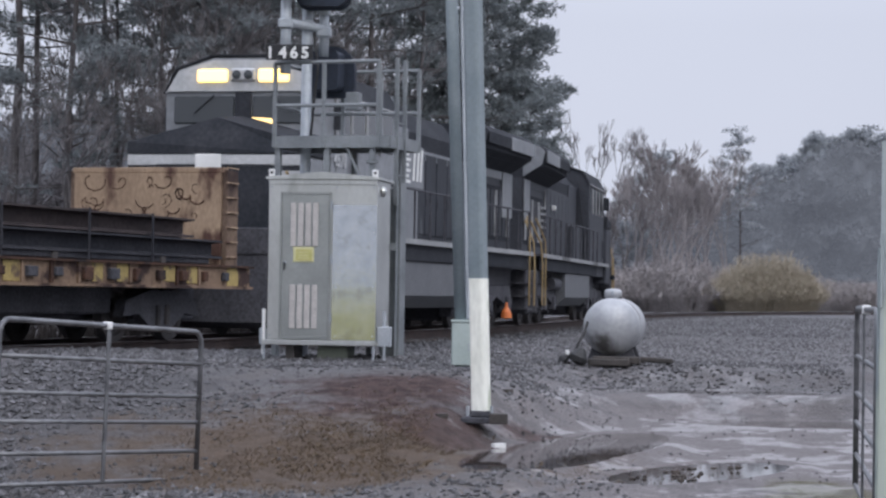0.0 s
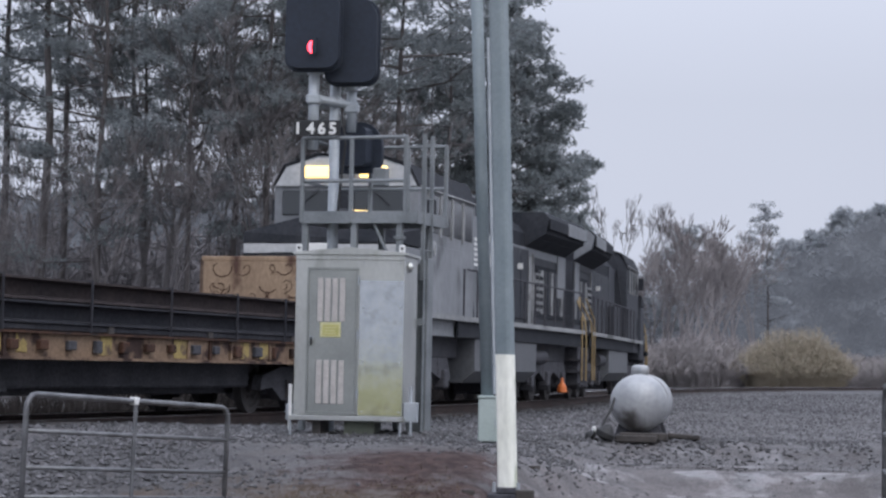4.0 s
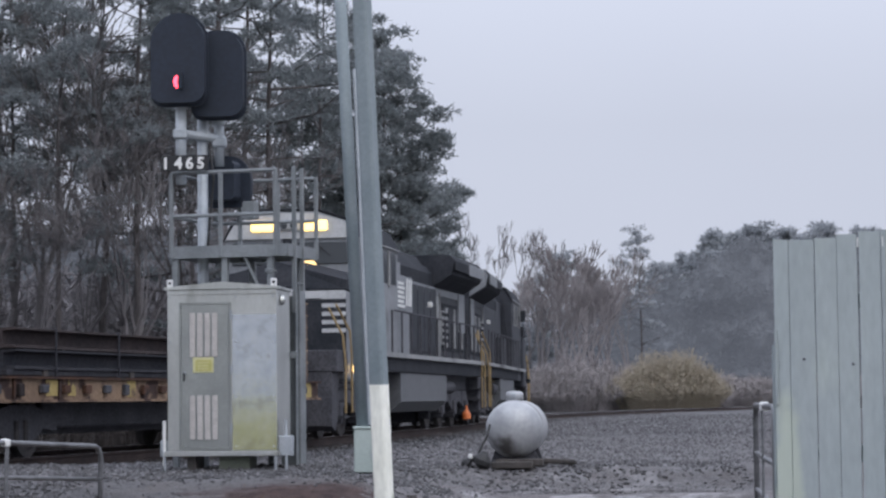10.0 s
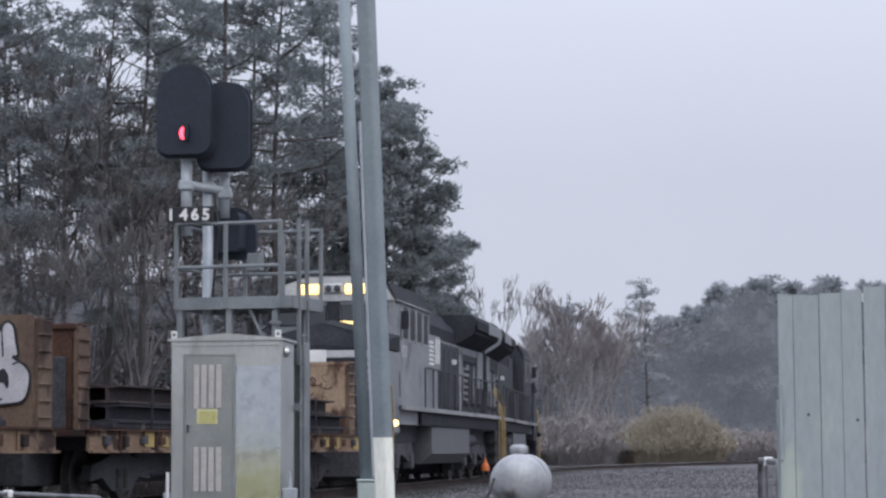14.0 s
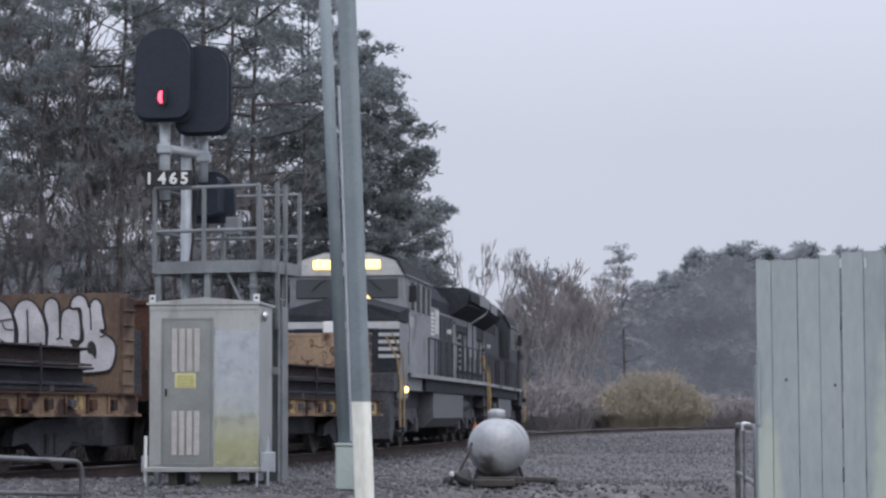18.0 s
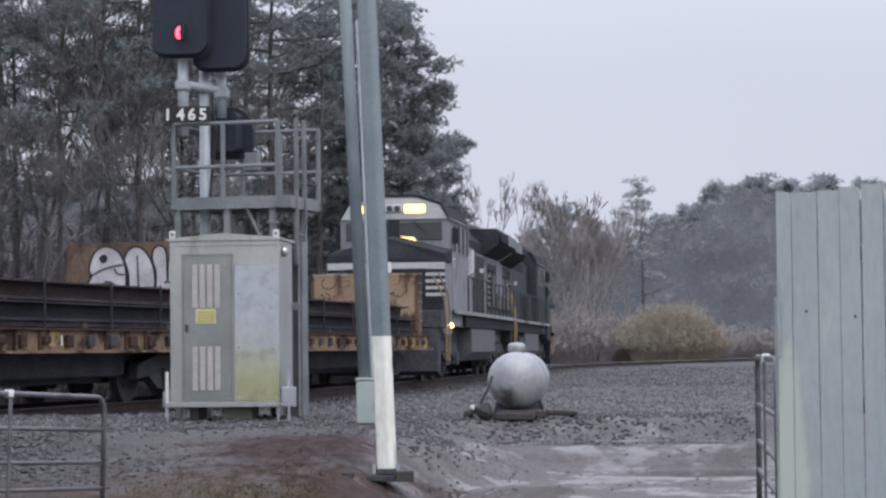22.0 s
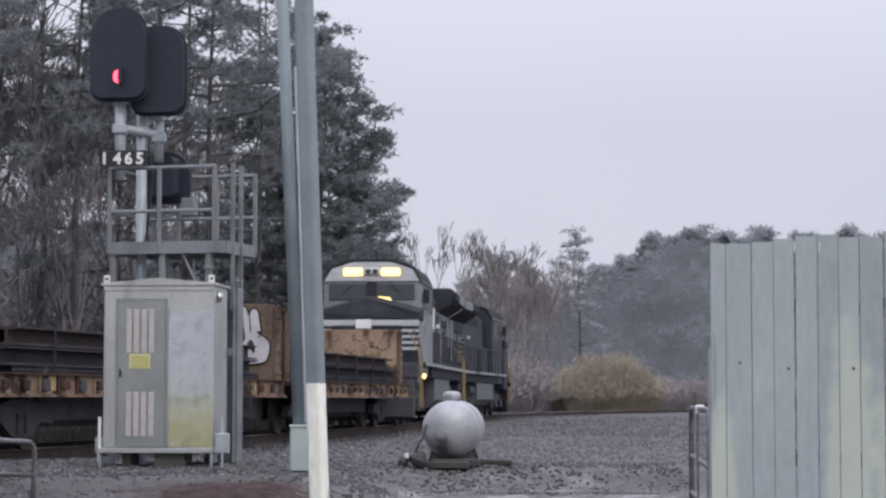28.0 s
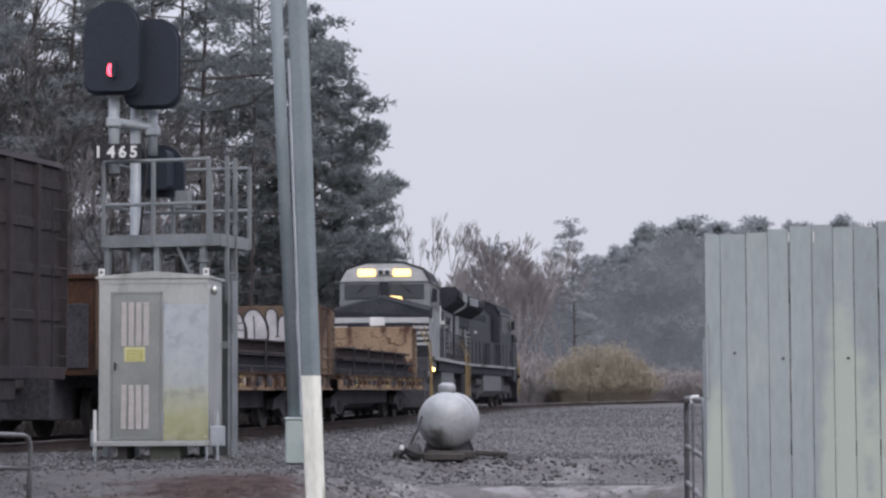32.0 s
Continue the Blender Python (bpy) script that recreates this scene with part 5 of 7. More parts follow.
    part("nose_top", bm, top, o, "black hipped top of the nose")
    part("nose_band", box(9.45, 9.475, -1.46, 1.46, 2.76, 2.91), LOCO_WHITE, o, "white band across the nose")
    part("nose_door", box(9.45, 9.48, -0.36, 0.20, 1.6, 2.75, 0.02), top, o)
    part("class_lamp_plate", box(9.475, 9.50, -0.30, 0.14, 2.66, 2.92, 0.03), WHITE, o)
    for k in range(5):
        z = 2.12 + k * 0.165
        both(lambda s: part("nose_stripe", box(9.45, 9.47, min(s * 0.98, s * 1.462), max(s * 0.98, s * 1.462), z - 0.04, z + 0.04), LOCO_WHITE, o, "white nose stripe"))
    part("nose_stripe_back", box(9.44, 9.455, -1.465, 1.465, 1.55, 2.74), top, o)
    # front platform, steps, pilot
    part("front_platform", box(9.48, 10.52, -1.5, 1.5, 1.30, 1.715, 0.01), STEEL_DARK, o)
    part("pilot", prism([(9.9, 1.30), (10.5, 1.30), (10.55, 0.25), (10.2, 0.15), (9.9, 0.5)], 1, -1.4, 1.4), STEEL_DARK, o)
    part("coupler", box(10.4, 11.1, -0.13, 0.13, 0.78, 1.02, 0.04), WHEEL, o)
    part("rear_coupler", box(-9.6, -8.9, -0.13, 0.13, 0.78, 1.02, 0.04), WHEEL, o)
    part("rear_pilot", box(-9.05, -8.7, -1.4, 1.4, 0.3, 1.35, 0.03), STEEL_DARK, o)
    for xe, d in ((9.6, 1), (-8.75, -1)):
        for k in range(3):
            both(lambda s: part("step", box(xe - 0.25, xe + 0.25, min(s * 1.15, s * 1.5), max(s * 1.15, s * 1.5), 0.40 + k * 0.3, 0.44 + k * 0.3), STEEL_DARK, o))
        both(lambda s: part("handrail", pipe([(xe - 0.3 * d, s * 1.54, 0.5), (xe - 0.3 * d, s * 1.54, 1.6), (xe - 0.25 * d, s * 1.52, 2.1), (xe + 0.25 * d, s * 1.35, 2.62)], 0.024), YELLOW_RAIL, o, "yellow step handrail"))
        both(lambda s: part("handrail", pipe([(xe + 0.3 * d, s * 1.54, 0.5), (xe + 0.3 * d, s * 1.54, 1.5), (xe + 0.34 * d, s * 1.50, 2.0), (xe + 0.5 * d, s * 1.25, 2.55)], 0.024), YELLOW_RAIL, o, "yellow step handrail"))
    # side railings
    for k in range(12):
        x = -8.5 + k * 1.2
        if x < 5.2:
            both(lambda s: part("stanchion", rod((x, s * 1.50, deck), (x, s * 1.50, 2.70), 0.022), STEEL_DARK, o))
    both(lambda s: part("walkway_rail", rod((-8.5, s * 1.50, 2.70), (4.4, s * 1.50, 2.70), 0.02), STEEL_DARK, o))
    # tank and trucks
    part("fuel_tank", prism([(-1.15, 0.46), (1.15, 0.46), (1.42, 0.70), (1.42, 1.34), (-1.42, 1.34), (-1.42, 0.70)], 0, -3.1, 3.3), TANK_GREY, o, "grimy grey fuel tank")
    both(lambda s: part("air_reservoir", rod((-4.9, s * 1.2, 1.05), (-3.3, s * 1.2, 1.05), 0.17, 14), STEEL_DARK, o))
    for xc in (-5.7, 6.9):
        both(lambda s: part("truck_frame", prism([(xc - 2.6, 0.55), (xc - 2.3, 0.95), (xc + 2.3, 0.95), (xc + 2.6, 0.55), (xc + 2.2, 0.45), (xc + 0.9, 0.70), (xc, 0.42), (xc - 0.9, 0.70), (xc - 2.2, 0.45)], 1, min(s * 1.02, s * 1.16), max(s * 1.02, s * 1.16)), STEEL_DARK, o))
        for dx in (-1.98, 0, 1.98):
            wheelset(o, xc + dx, 0.53)
            both(lambda s: part("journal_box", box(xc + dx - 0.17, xc + dx + 0.17, min(s * 1.0, s * 1.24), max(s * 1.0, s * 1.24), 0.36, 0.72, 0.03), STEEL_DARK, o))
            # motor boxes added to block the bright gaps between the wheels
            part("traction_motor", box(xc + dx - 0.42, xc + dx + 0.42, -0.62, 0.62, 0.16, 0.94, 0.05), STEEL_DARK, o)
            both(lambda s: part("brake_shoe", box(xc + dx + 0.56, xc + dx + 0.70, min(s * 0.68, s * 0.98), max(s * 0.68, s * 0.98), 0.25, 0.85, 0.02), STEEL_DARK, o))
            both(lambda s: part("spring", rod((xc + dx + 0.45, s * 1.1, 0.62), (xc + dx + 0.45, s * 1.1, 0.95), 0.09, 10), STEEL_DARK, o))
    # louvred boxes, pipes and ladder on the hood
    both(lambda s: part("end_panel", box(-8.75, -7.7, min(s * 1.0, s * 1.03), max(s * 1.0, s * 1.03), 2.55, 3.60, 0.01), LOCO_GREY, o, "pale grey panel at the hood's rear"))
    both(lambda s: part("vertical_strip", box(-4.62, -4.50, min(s * 1.0, s * 1.04), max(s * 1.0, s * 1.04), 1.80, 3.50, 0.006), SILL, o))
    for x in (-2.9,):
        both(lambda s: part("lamp_bracket", box(x, x + 0.09, min(s * 1.0, s * 1.12), max(s * 1.0, s * 1.12), 3.05, 3.18, 0.01), WHITE, o, "small white marker"))
    for x in (-5.6, -5.1):
        both(lambda s: part("louvre_stack", box(x, x + 0.36, min(s * 1.0, s * 1.05), max(s * 1.0, s * 1.05), 2.15, 3.05, 0.01), SILL, o))
        for q in range(5):
            both(lambda s: part("louvre", box(x + 0.03, x + 0.33, min(s * 1.05, s * 1.075), max(s * 1.05, s * 1.075), 2.22 + q * 0.17, 2.31 + q * 0.17), top, o))
    both(lambda s: part("hood_band", box(-8.7, 3.2, min(s * 0.985, s * 1.0), max(s * 0.985, s * 1.0), 3.42, 3.60, 0.006), LOCO_GREY if lit else body, o))
    both(lambda s: part("sand_pipe", pipe([(3.18, s * 1.06, 4.1), (3.05, s * 1.16, 3.4), (3.0, s * 1.24, 2.7), (2.95, s * 1.3, 1.7)], 0.025, 6), top, o))
    both(lambda s: part("roof_edge", rod((3.25, s * 1.40, 4.06), (8.0, s * 1.40, 4.06), 0.022, 6), SILL, o, "pale edge of the cab roof"))
    part("horn", rod((4.2, 0.3, 4.40), (4.75, 0.3, 4.46), 0.04, 8, 0.07), top, o)
    part("antenna", rod((6.6, 0, 4.68), (6.6, 0, 5.0), 0.015), top, o)
    return o


def loco_marks(o):
    """White crest, lettering block and number on both flanks of the engine."""
    def flank(s):
        R = Matrix.Identity(4) if s < 0 else Matrix.Rotation(math.pi, 4, "Z")
        for k in range(6):
            part("crest_bar", turned(box(0, 1.10 - 0.12 * (k % 2), -1.235, -1.22, 2.86 + k * 0.105, 2.92 + k * 0.105), R @ Matrix.Translation((-2.75 if s > 0 else 1.65, 0, 0))), WHITE, o, "white crest stripe")
        x0 = -1.45 if s > 0 else 0.7
        for k, sl in enumerate((0.0, 0.30, 0.56)):
            part("emblem", turned(prism([(sl, 2.92), (sl + 0.12, 2.92), (sl + 0.22, 3.55), (sl + 0.10, 3.55)], 1, -1.232, -1.22), R @ Matrix.Translation((x0, 0, 0))), WHITE, o, "white slanted emblem bar")
        part("emblem_panel", turned(box(-0.75, 1.85, -1.218, -0.99, 2.78, 3.60, 0.01), R @ Matrix.Translation((-2.4 if s > 0 else 1.2, 0, 0))), LOCO_GREY, o)
        part("cab_number", turned(letters("4570", 0.36, 0.004, 0.008), R @ Matrix.Translation((-7.0 if s > 0 else 7.0, -1.395, 2.86))), LOCO_WHITE, o, "white cab number")
    both(flank)
    # bright streaks and panels on the long side
    for x, w, z0, z1 in ((-4.4, 0.35, 1.8, 3.4), (0.55, 0.5, 1.85, 2.5), (1.25, 0.35, 1.8, 2.4)):
        both(lambda s: part("pale_panel", box(x, x + w, min(s * 1.006, s * 1.03), max(s * 1.006, s * 1.03), z0, z1, 0.01), SILL, o))
    cone = part("hose_cover", turned(lathe([(0.02, 0), (0.16, 0.05), (0.14, 0.22), (0.05, 0.36), (0.03, 0.5)], 14), Matrix.Translation((-6.85, 1.34, 0.18)) @ Matrix.Scale(0.78, 4)), ORANGE, o, "orange cover by the rear steps")
    return o


RUST_OCHRE = surface("rust_brown_panel_paint", (0.098, 0.068, 0.054), (0.185, 0.132, 0.096), 1.3, 0.85, 0, 20, 0.08, 0.2, (0.05, 0.034, 0.03), (1, 1, 0.6), 1.6, 0.55, spec=0.2)


def bulkhead(car, x, d, face, w=1.22):
    """A plate wall across the end of a flat car; d: the way its plain face looks, along x."""
    z0, z1 = 1.08, 2.50
    b = part("bulkhead", box(x - 0.05, x + 0.05, -w, w, z0, z1, 0.01), face, car, "rust-streaked end wall")
    for y in (-w, -0.5, 0.5, w):
        part("bulkhead_post", box(x - 0.05 - (0.30 if d > 0 else 0), x + 0.05 + (0.30 if d < 0 else 0), y - 0.07, y + 0.07, z0, z1 + 0.02, 0.01), RUST_OCHRE if abs(y) == w else face, b)
    for z in (1.5, 1.95, 2.42):
        part("rib", box(x + (0.05 if d < 0 else -0.16), x + (0.16 if d < 0 else -0.05), -w, w, z - 0.05, z + 0.05), face, b)
    for k in range(7):
        part("ladder_rung", rod((x - 0.28 * d + 0.02, -w - 0.09, z0 + 0.15 + k * 0.22), (x + 0.12 * d, -w - 0.09, z0 + 0.15 + k * 0.22), 0.014, 6), face, b)
    part("top_beam", box(x - 0.09, x + 0.09, -w - 0.02, w + 0.02, z1 - 0.02, z1 + 0.06, 0.01), face, b)
    return b


BUBBLE_WHITE = surface("grimy_white_spray_paint", (0.34, 0.33, 0.35), (0.56, 0.55, 0.57), 2.2, 0.7, 0, 30, 0.03, 0.12)
# painted letter outlines, fitted to the camera's view: rightward, down from the top edge
GRAFFITI = (
    ("S", ((-137, 470), (-105, 385), (-40, 352), (35, 380), (72, 440), (84, 500), (82, 580), (60, 700), (-100, 700), (-118, 600), (-165, 570), (-125, 520))),
    ("D", ((75, 425), (100, 375), (150, 358), (200, 385), (240, 450), (256, 530), (246, 610), (215, 680), (160, 715), (90, 700), (96, 600), (100, 520), (86, 460))),
    ("L", ((240, 405), (252, 368), (285, 354), (315, 372), (326, 412), (331, 540), (340, 422), (425, 410), (440, 554), (388, 558), (410, 600), (406, 660), (380, 715), (236, 715), (256, 600), (262, 500), (244, 440))),
    ("K", ((385, 400), (392, 362), (430, 340), (468, 358), (486, 402), (496, 375), (522, 362), (550, 385), (560, 440), (572, 505), (545, 514), (590, 540), (626, 578), (628, 640), (600, 700), (530, 715), (440, 712), (420, 650), (424, 590), (456, 552), (446, 480), (438, 412), (400, 408))),
)
# thin painted lines inside the letters
GRAFFITI_LINES = (
    ((-137, 515), (-60, 478), (20, 458), (76, 452)), ((-62, 590), (-36, 545), (0, 548), (52, 575), (80, 566)), ((18, 470), (34, 500), (78, 505)),
    ((152, 405), (158, 520), (160, 640)), ((312, 556), (330, 544), (346, 554)), ((490, 402), (495, 460), (498, 512)), ((545, 545), (580, 536), (615, 550)),
    ((268, 655), (272, 618), (285, 616), (286, 655)), ((296, 616), (312, 616), (304, 655)), ((338, 618), (322, 622), (322, 654), (340, 652), (338, 638)),
)
GRAFFITI_SPOTS = (((-72, 412), (-50, 396), (-30, 402), (-28, 424), (-48, 440), (-68, 432)), ((474, 600), (486, 570), (505, 564), (522, 585), (528, 620), (522, 648), (502, 625), (484, 622)))


def panel_point(p):
    """Across and up on the end wall, scaled and shifted to fit the camera's view."""
    return Vector((0.555 - p[0] * 0.0030, 2.585 - (p[1] - 335) * 0.0031))


def rounded_loop(pts, n=4, closed=True):
    """A smooth line through the points."""
    P = [panel_point(p) for p in pts]
    out = []
    m = len(P)
    for i in range(m if closed else m - 1):
        a, b, c, d = (P[(i + k) % m] if closed else P[min(m - 1, max(0, i + k))] for k in (-1, 0, 1, 2))
        for k in range(n):
            t = k / n
            out.append(0.5 * (2 * b + (c - a) * t + (2 * a - 5 * b + 4 * c - d) * t * t + (3 * b - a - 3 * c + d) * t ** 3))
    if not closed:
        out.append(P[-1])
    return out


def paint_line(pts, r, x):
    """A flat painted line on the end wall."""
    bm = pipe([(0, p.x, p.y) for p in pts], r, 8)
    return turned(bm, Matrix.Translation((x, 0, 0)) @ Matrix.Diagonal((0.003 / r, 1, 1, 1)))


def build_flat(label, graffiti):
    o = thing("flat_car", Matrix(), label, "flat car", "flat cars of the train")
    L = 7.42
    part("deck", box(-L, L, -1.42, 1.42, 0.99, 1.08, 0.006), RUST, o, "rusty steel deck")
    # sill made wide and deep to block the bright view beneath the deck
    part("centre_sill", box(-L - 0.1, L + 0.1, -0.55, 0.55, 0.30, 0.98, 0.02), STEEL_DARK, o, "centre sill deepened to keep the underside dark")
    for s in (-1, 1):
        y = s * 1.46
        part("side_sill", box(-L, L, min(y - 0.03, y + 0.03), max(y - 0.03, y + 0.03), 0.78, 1.08, 0.008), SILL_OCHRE, o, "ochre side sill with rust")
        part("sill_flange", box(-L, L, min(y, y + s * 0.09), max(y, y + s * 0.09), 0.76, 0.795), SILL_OCHRE, o)
        part("top_flange", box(-L - 0.04, L + 0.04, min(y - s * 0.05, y + s * 0.09), max(y - s * 0.05, y + s * 0.09), 1.07, 1.10), RUST, o)
        rng = random.Random(11 if graffiti else 3)
        k = 0
        x = -L + 0.45
        while x < L - 0.4:
            pw, ph = rng.uniform(0.15, 0.27), rng.uniform(0.0, 0.05)
            part("stake_pocket", box(x, x + pw, min(y + s * 0.03, y + s * 0.10), max(y + s * 0.03, y + s * 0.10), 0.84 + ph, 1.01 - ph * 0.4, 0.012), STEEL_DARK if rng.random() < 0.5 else RUST, o, "dark rusty stake pocket")
            if rng.random() < 0.55:
                part("pocket_gusset", box(x - 0.10, x - 0.03, min(y + s * 0.03, y + s * 0.06), max(y + s * 0.03, y + s * 0.06), 0.80, 1.07, 0.004), RUST if rng.random() < 0.5 else SILL_OCHRE, o)
            if k in (2, 9, 16) or (not graffiti and rng.random() < 0.6):
                a = x + pw + rng.uniform(0.01, 0.08)
                part("yellow_patch", box(a, min(a + rng.uniform(0.26, 0.46), x + 0.62), min(y + s * 0.03, y + s * 0.04), max(y + s * 0.03, y + s * 0.04), 0.80 + rng.uniform(0, 0.05), 1.065, 0.01), YELLOW_BRIGHT, o, "bright yellow paint patch")
            x += 0.74
            k += 1
        for j in range(5):
            part("stencil_bar", box(2.2 + j * 0.09 - L * 0.3, 2.25 + j * 0.09 - L * 0.3, min(y + s * 0.03, y + s * 0.036), max(y + s * 0.03, y + s * 0.036), 0.86, 1.0), WHITE, o)
    for x in np.arange(-6.6, 6.7, 1.65):
        part("cross_bearer", box(x - 0.06, x + 0.06, -1.42, 1.42, 0.8, 0.985), STEEL_DARK, o)
    fr = bulkhead(o, L - 0.36, -1, RUST_OCHRE if graffiti else YELLOW, 1.36 if graffiti else 1.22)
    rr = bulkhead(o, -L + 0.12, -1, RUST)
    # the opening's shade is put in as a dark plate
    part("doorway_plate", box(-L + 0.03, -L + 0.06, -1.1, 1.1, 1.10, 2.10, 0.01), STEEL_DARK, rr, "dark plate standing in for the shaded opening in the end wall")
    if graffiti:
        part("graffiti_panel", box(L - 0.46, L - 0.412, -1.37, 1.37, 1.10, 2.59), RUST_OCHRE, fr, "rust-brown plate under the graffiti")
        for k, (glyph, pts) in enumerate(GRAFFITI):
            loop = [v for v in rounded_loop(pts) if v.y > 1.12]
            x = L - 0.466 - 0.005 * k
            lt = part("letter", prism([tuple(v) for v in loop], 0, x, x + 0.003), BUBBLE_WHITE, fr, "white bubble graffiti letter")
            part("letter_outline", paint_line(loop + loop[:2], 0.019, x - 0.001), PLATE_BLACK, lt, "black graffiti outline")
        for pts in GRAFFITI_LINES:
            part("graffiti_line", paint_line(rounded_loop(pts, 4, False), 0.012, L - 0.486), PLATE_BLACK, fr)
        for pts in GRAFFITI_SPOTS:
            part("graffiti_spot", prism([tuple(v) for v in rounded_loop(pts)], 0, L - 0.487, L - 0.484), PLATE_BLACK, fr)
    else:
        part("inner_plate", box(L - 0.46, L - 0.412, -1.20, 1.20, 1.10, 2.48), YELLOW, fr, "ochre plate with rusty scrawls")
        rng = random.Random(21)
        for k in range(26):
            y, z = rng.uniform(-1.0, 1.0), rng.uniform(1.75, 2.35)
            a0, w0 = rng.uniform(0, 6.28), rng.uniform(0.05, 0.13)
            pts = [(L - 0.463, y + w0 * math.cos(a0 + q * 0.75) + 0.02 * q, z + 0.9 * w0 * math.sin(a0 + q * 0.75)) for q in range(rng.choice((5, 6, 8)))]
            part("scrawl", pipe(pts, rng.uniform(0.006, 0.012), 5), RUST, fr)
    # trucks
    for xc in (-5.2, 5.2):
        for dx in (-0.89, 0.89):
            wheelset(o, xc + dx, 0.42)
        for s in (-1, 1):
            part("side_frame", prism([(xc - 1.25, 0.36), (xc - 1.15, 0.58), (xc - 0.4, 0.72), (xc + 0.4, 0.72), (xc + 1.15, 0.58), (xc + 1.25, 0.36), (xc + 0.75, 0.40), (xc + 0.35, 0.20), (xc - 0.35, 0.20), (xc - 0.75, 0.40)], 1, min(s * 0.95, s * 1.1), max(s * 0.95, s * 1.1)), STEEL_DARK, o)
            for q in (-0.15, 0.15):
                part("spring", rod((xc + q, s * 1.08, 0.24), (xc + q, s * 1.08, 0.52), 0.07, 8), WHEEL, o)
        part("bolster", box(xc - 0.2, xc + 0.2, -1.0, 1.0, 0.5, 0.74, 0.02), STEEL_DARK, o)
    # added box that closes the bright gap under the car
    part("brake_beam_housing", box(-4.0, 4.0, -0.9, 0.9, 0.40, 0.78, 0.03), STEEL_DARK, o)
    for xe in (-1, 1):
        part("coupler", box(min(xe * L, xe * (L + 0.90)), max(xe * L, xe * (L + 0.90)), -0.12, 0.12, 0.78, 1.02, 0.03), WHEEL, o)
    part("brake_cylinder", rod((-1.2, 0.7, 0.85), (-0.4, 0.7, 0.85), 0.16, 12), STEEL_DARK, o)
    return o


def build_load(label, seed):
    """Dark steel sections stacked on the deck of a flat car; it rides as a thing of its own."""
    o = thing("steel_load", Matrix(), label, "steel load", "loads of the train")
    rng = random.Random(seed)
    z = 1.10
    for x in (-4.8, -1.6, 1.6, 4.8):
        part("dunnage", box(x - 0.08, x + 0.08, -1.3, 1.3, z, z + 0.10, 0.01), WOOD_DARK, o)
    # dark filler that puts in the shade between the dunnage timbers
    part("lower_plate", box(-6.0, 6.4, -1.28, 1.28, 1.115, 1.195, 0.01), LOAD, o)
    z += 0.10
    for layer in range(2):
        for k in range(6):
            y = -1.31 + k * 0.445
            x0, x1 = -6.1 + rng.uniform(-0.3, 0.3) + 0.3 * layer, 6.45 + rng.uniform(-0.35, 0.4) - 0.6 * layer
            part("beam", prism([(y, z), (y + 0.40, z), (y + 0.40, z + 0.03), (y + 0.22, z + 0.05), (y + 0.22, z + 0.22), (y + 0.40, z + 0.24), (y + 0.40, z + 0.265), (y, z + 0.265), (y, z + 0.24), (y + 0.18, z + 0.22), (y + 0.18, z + 0.05), (y, z + 0.03)], 0, x0, x1), LOAD if layer == 0 else LOAD_TOP, o)
        z += 0.27
        if layer == 0:
            for x in (-4.2, -1.0, 2.2, 4.4):
                part("dunnage", box(x - 0.06, x + 0.06, -1.3, 1.3, z, z + 0.012), WOOD_DARK, o)
            z += 0.012
    for x in (-4.6, -2.3, 0.1, 2.4, 4.3):
        for y in (-1.36, 1.36):
            part("stake", rod((x, y, 1.10), (x, y, z + 0.02), 0.018, 6), LOAD, o)
        part("strap", box(x - 0.03, x + 0.03, -1.36, 1.36, z, z + 0.012), STEEL_DARK, o)
    return o


LOAD = surface("dark_mill_steel", (0.034, 0.036, 0.044), (0.056, 0.056, 0.064), 2, 0.85, 0, 15, 0.1, 0.25, spec=0.12)
LOAD_TOP = surface("rust_brown_mill_steel", (0.044, 0.038, 0.040), (0.072, 0.058, 0.058), 2, 0.85, 0, 15, 0.1, 0.25, spec=0.12)


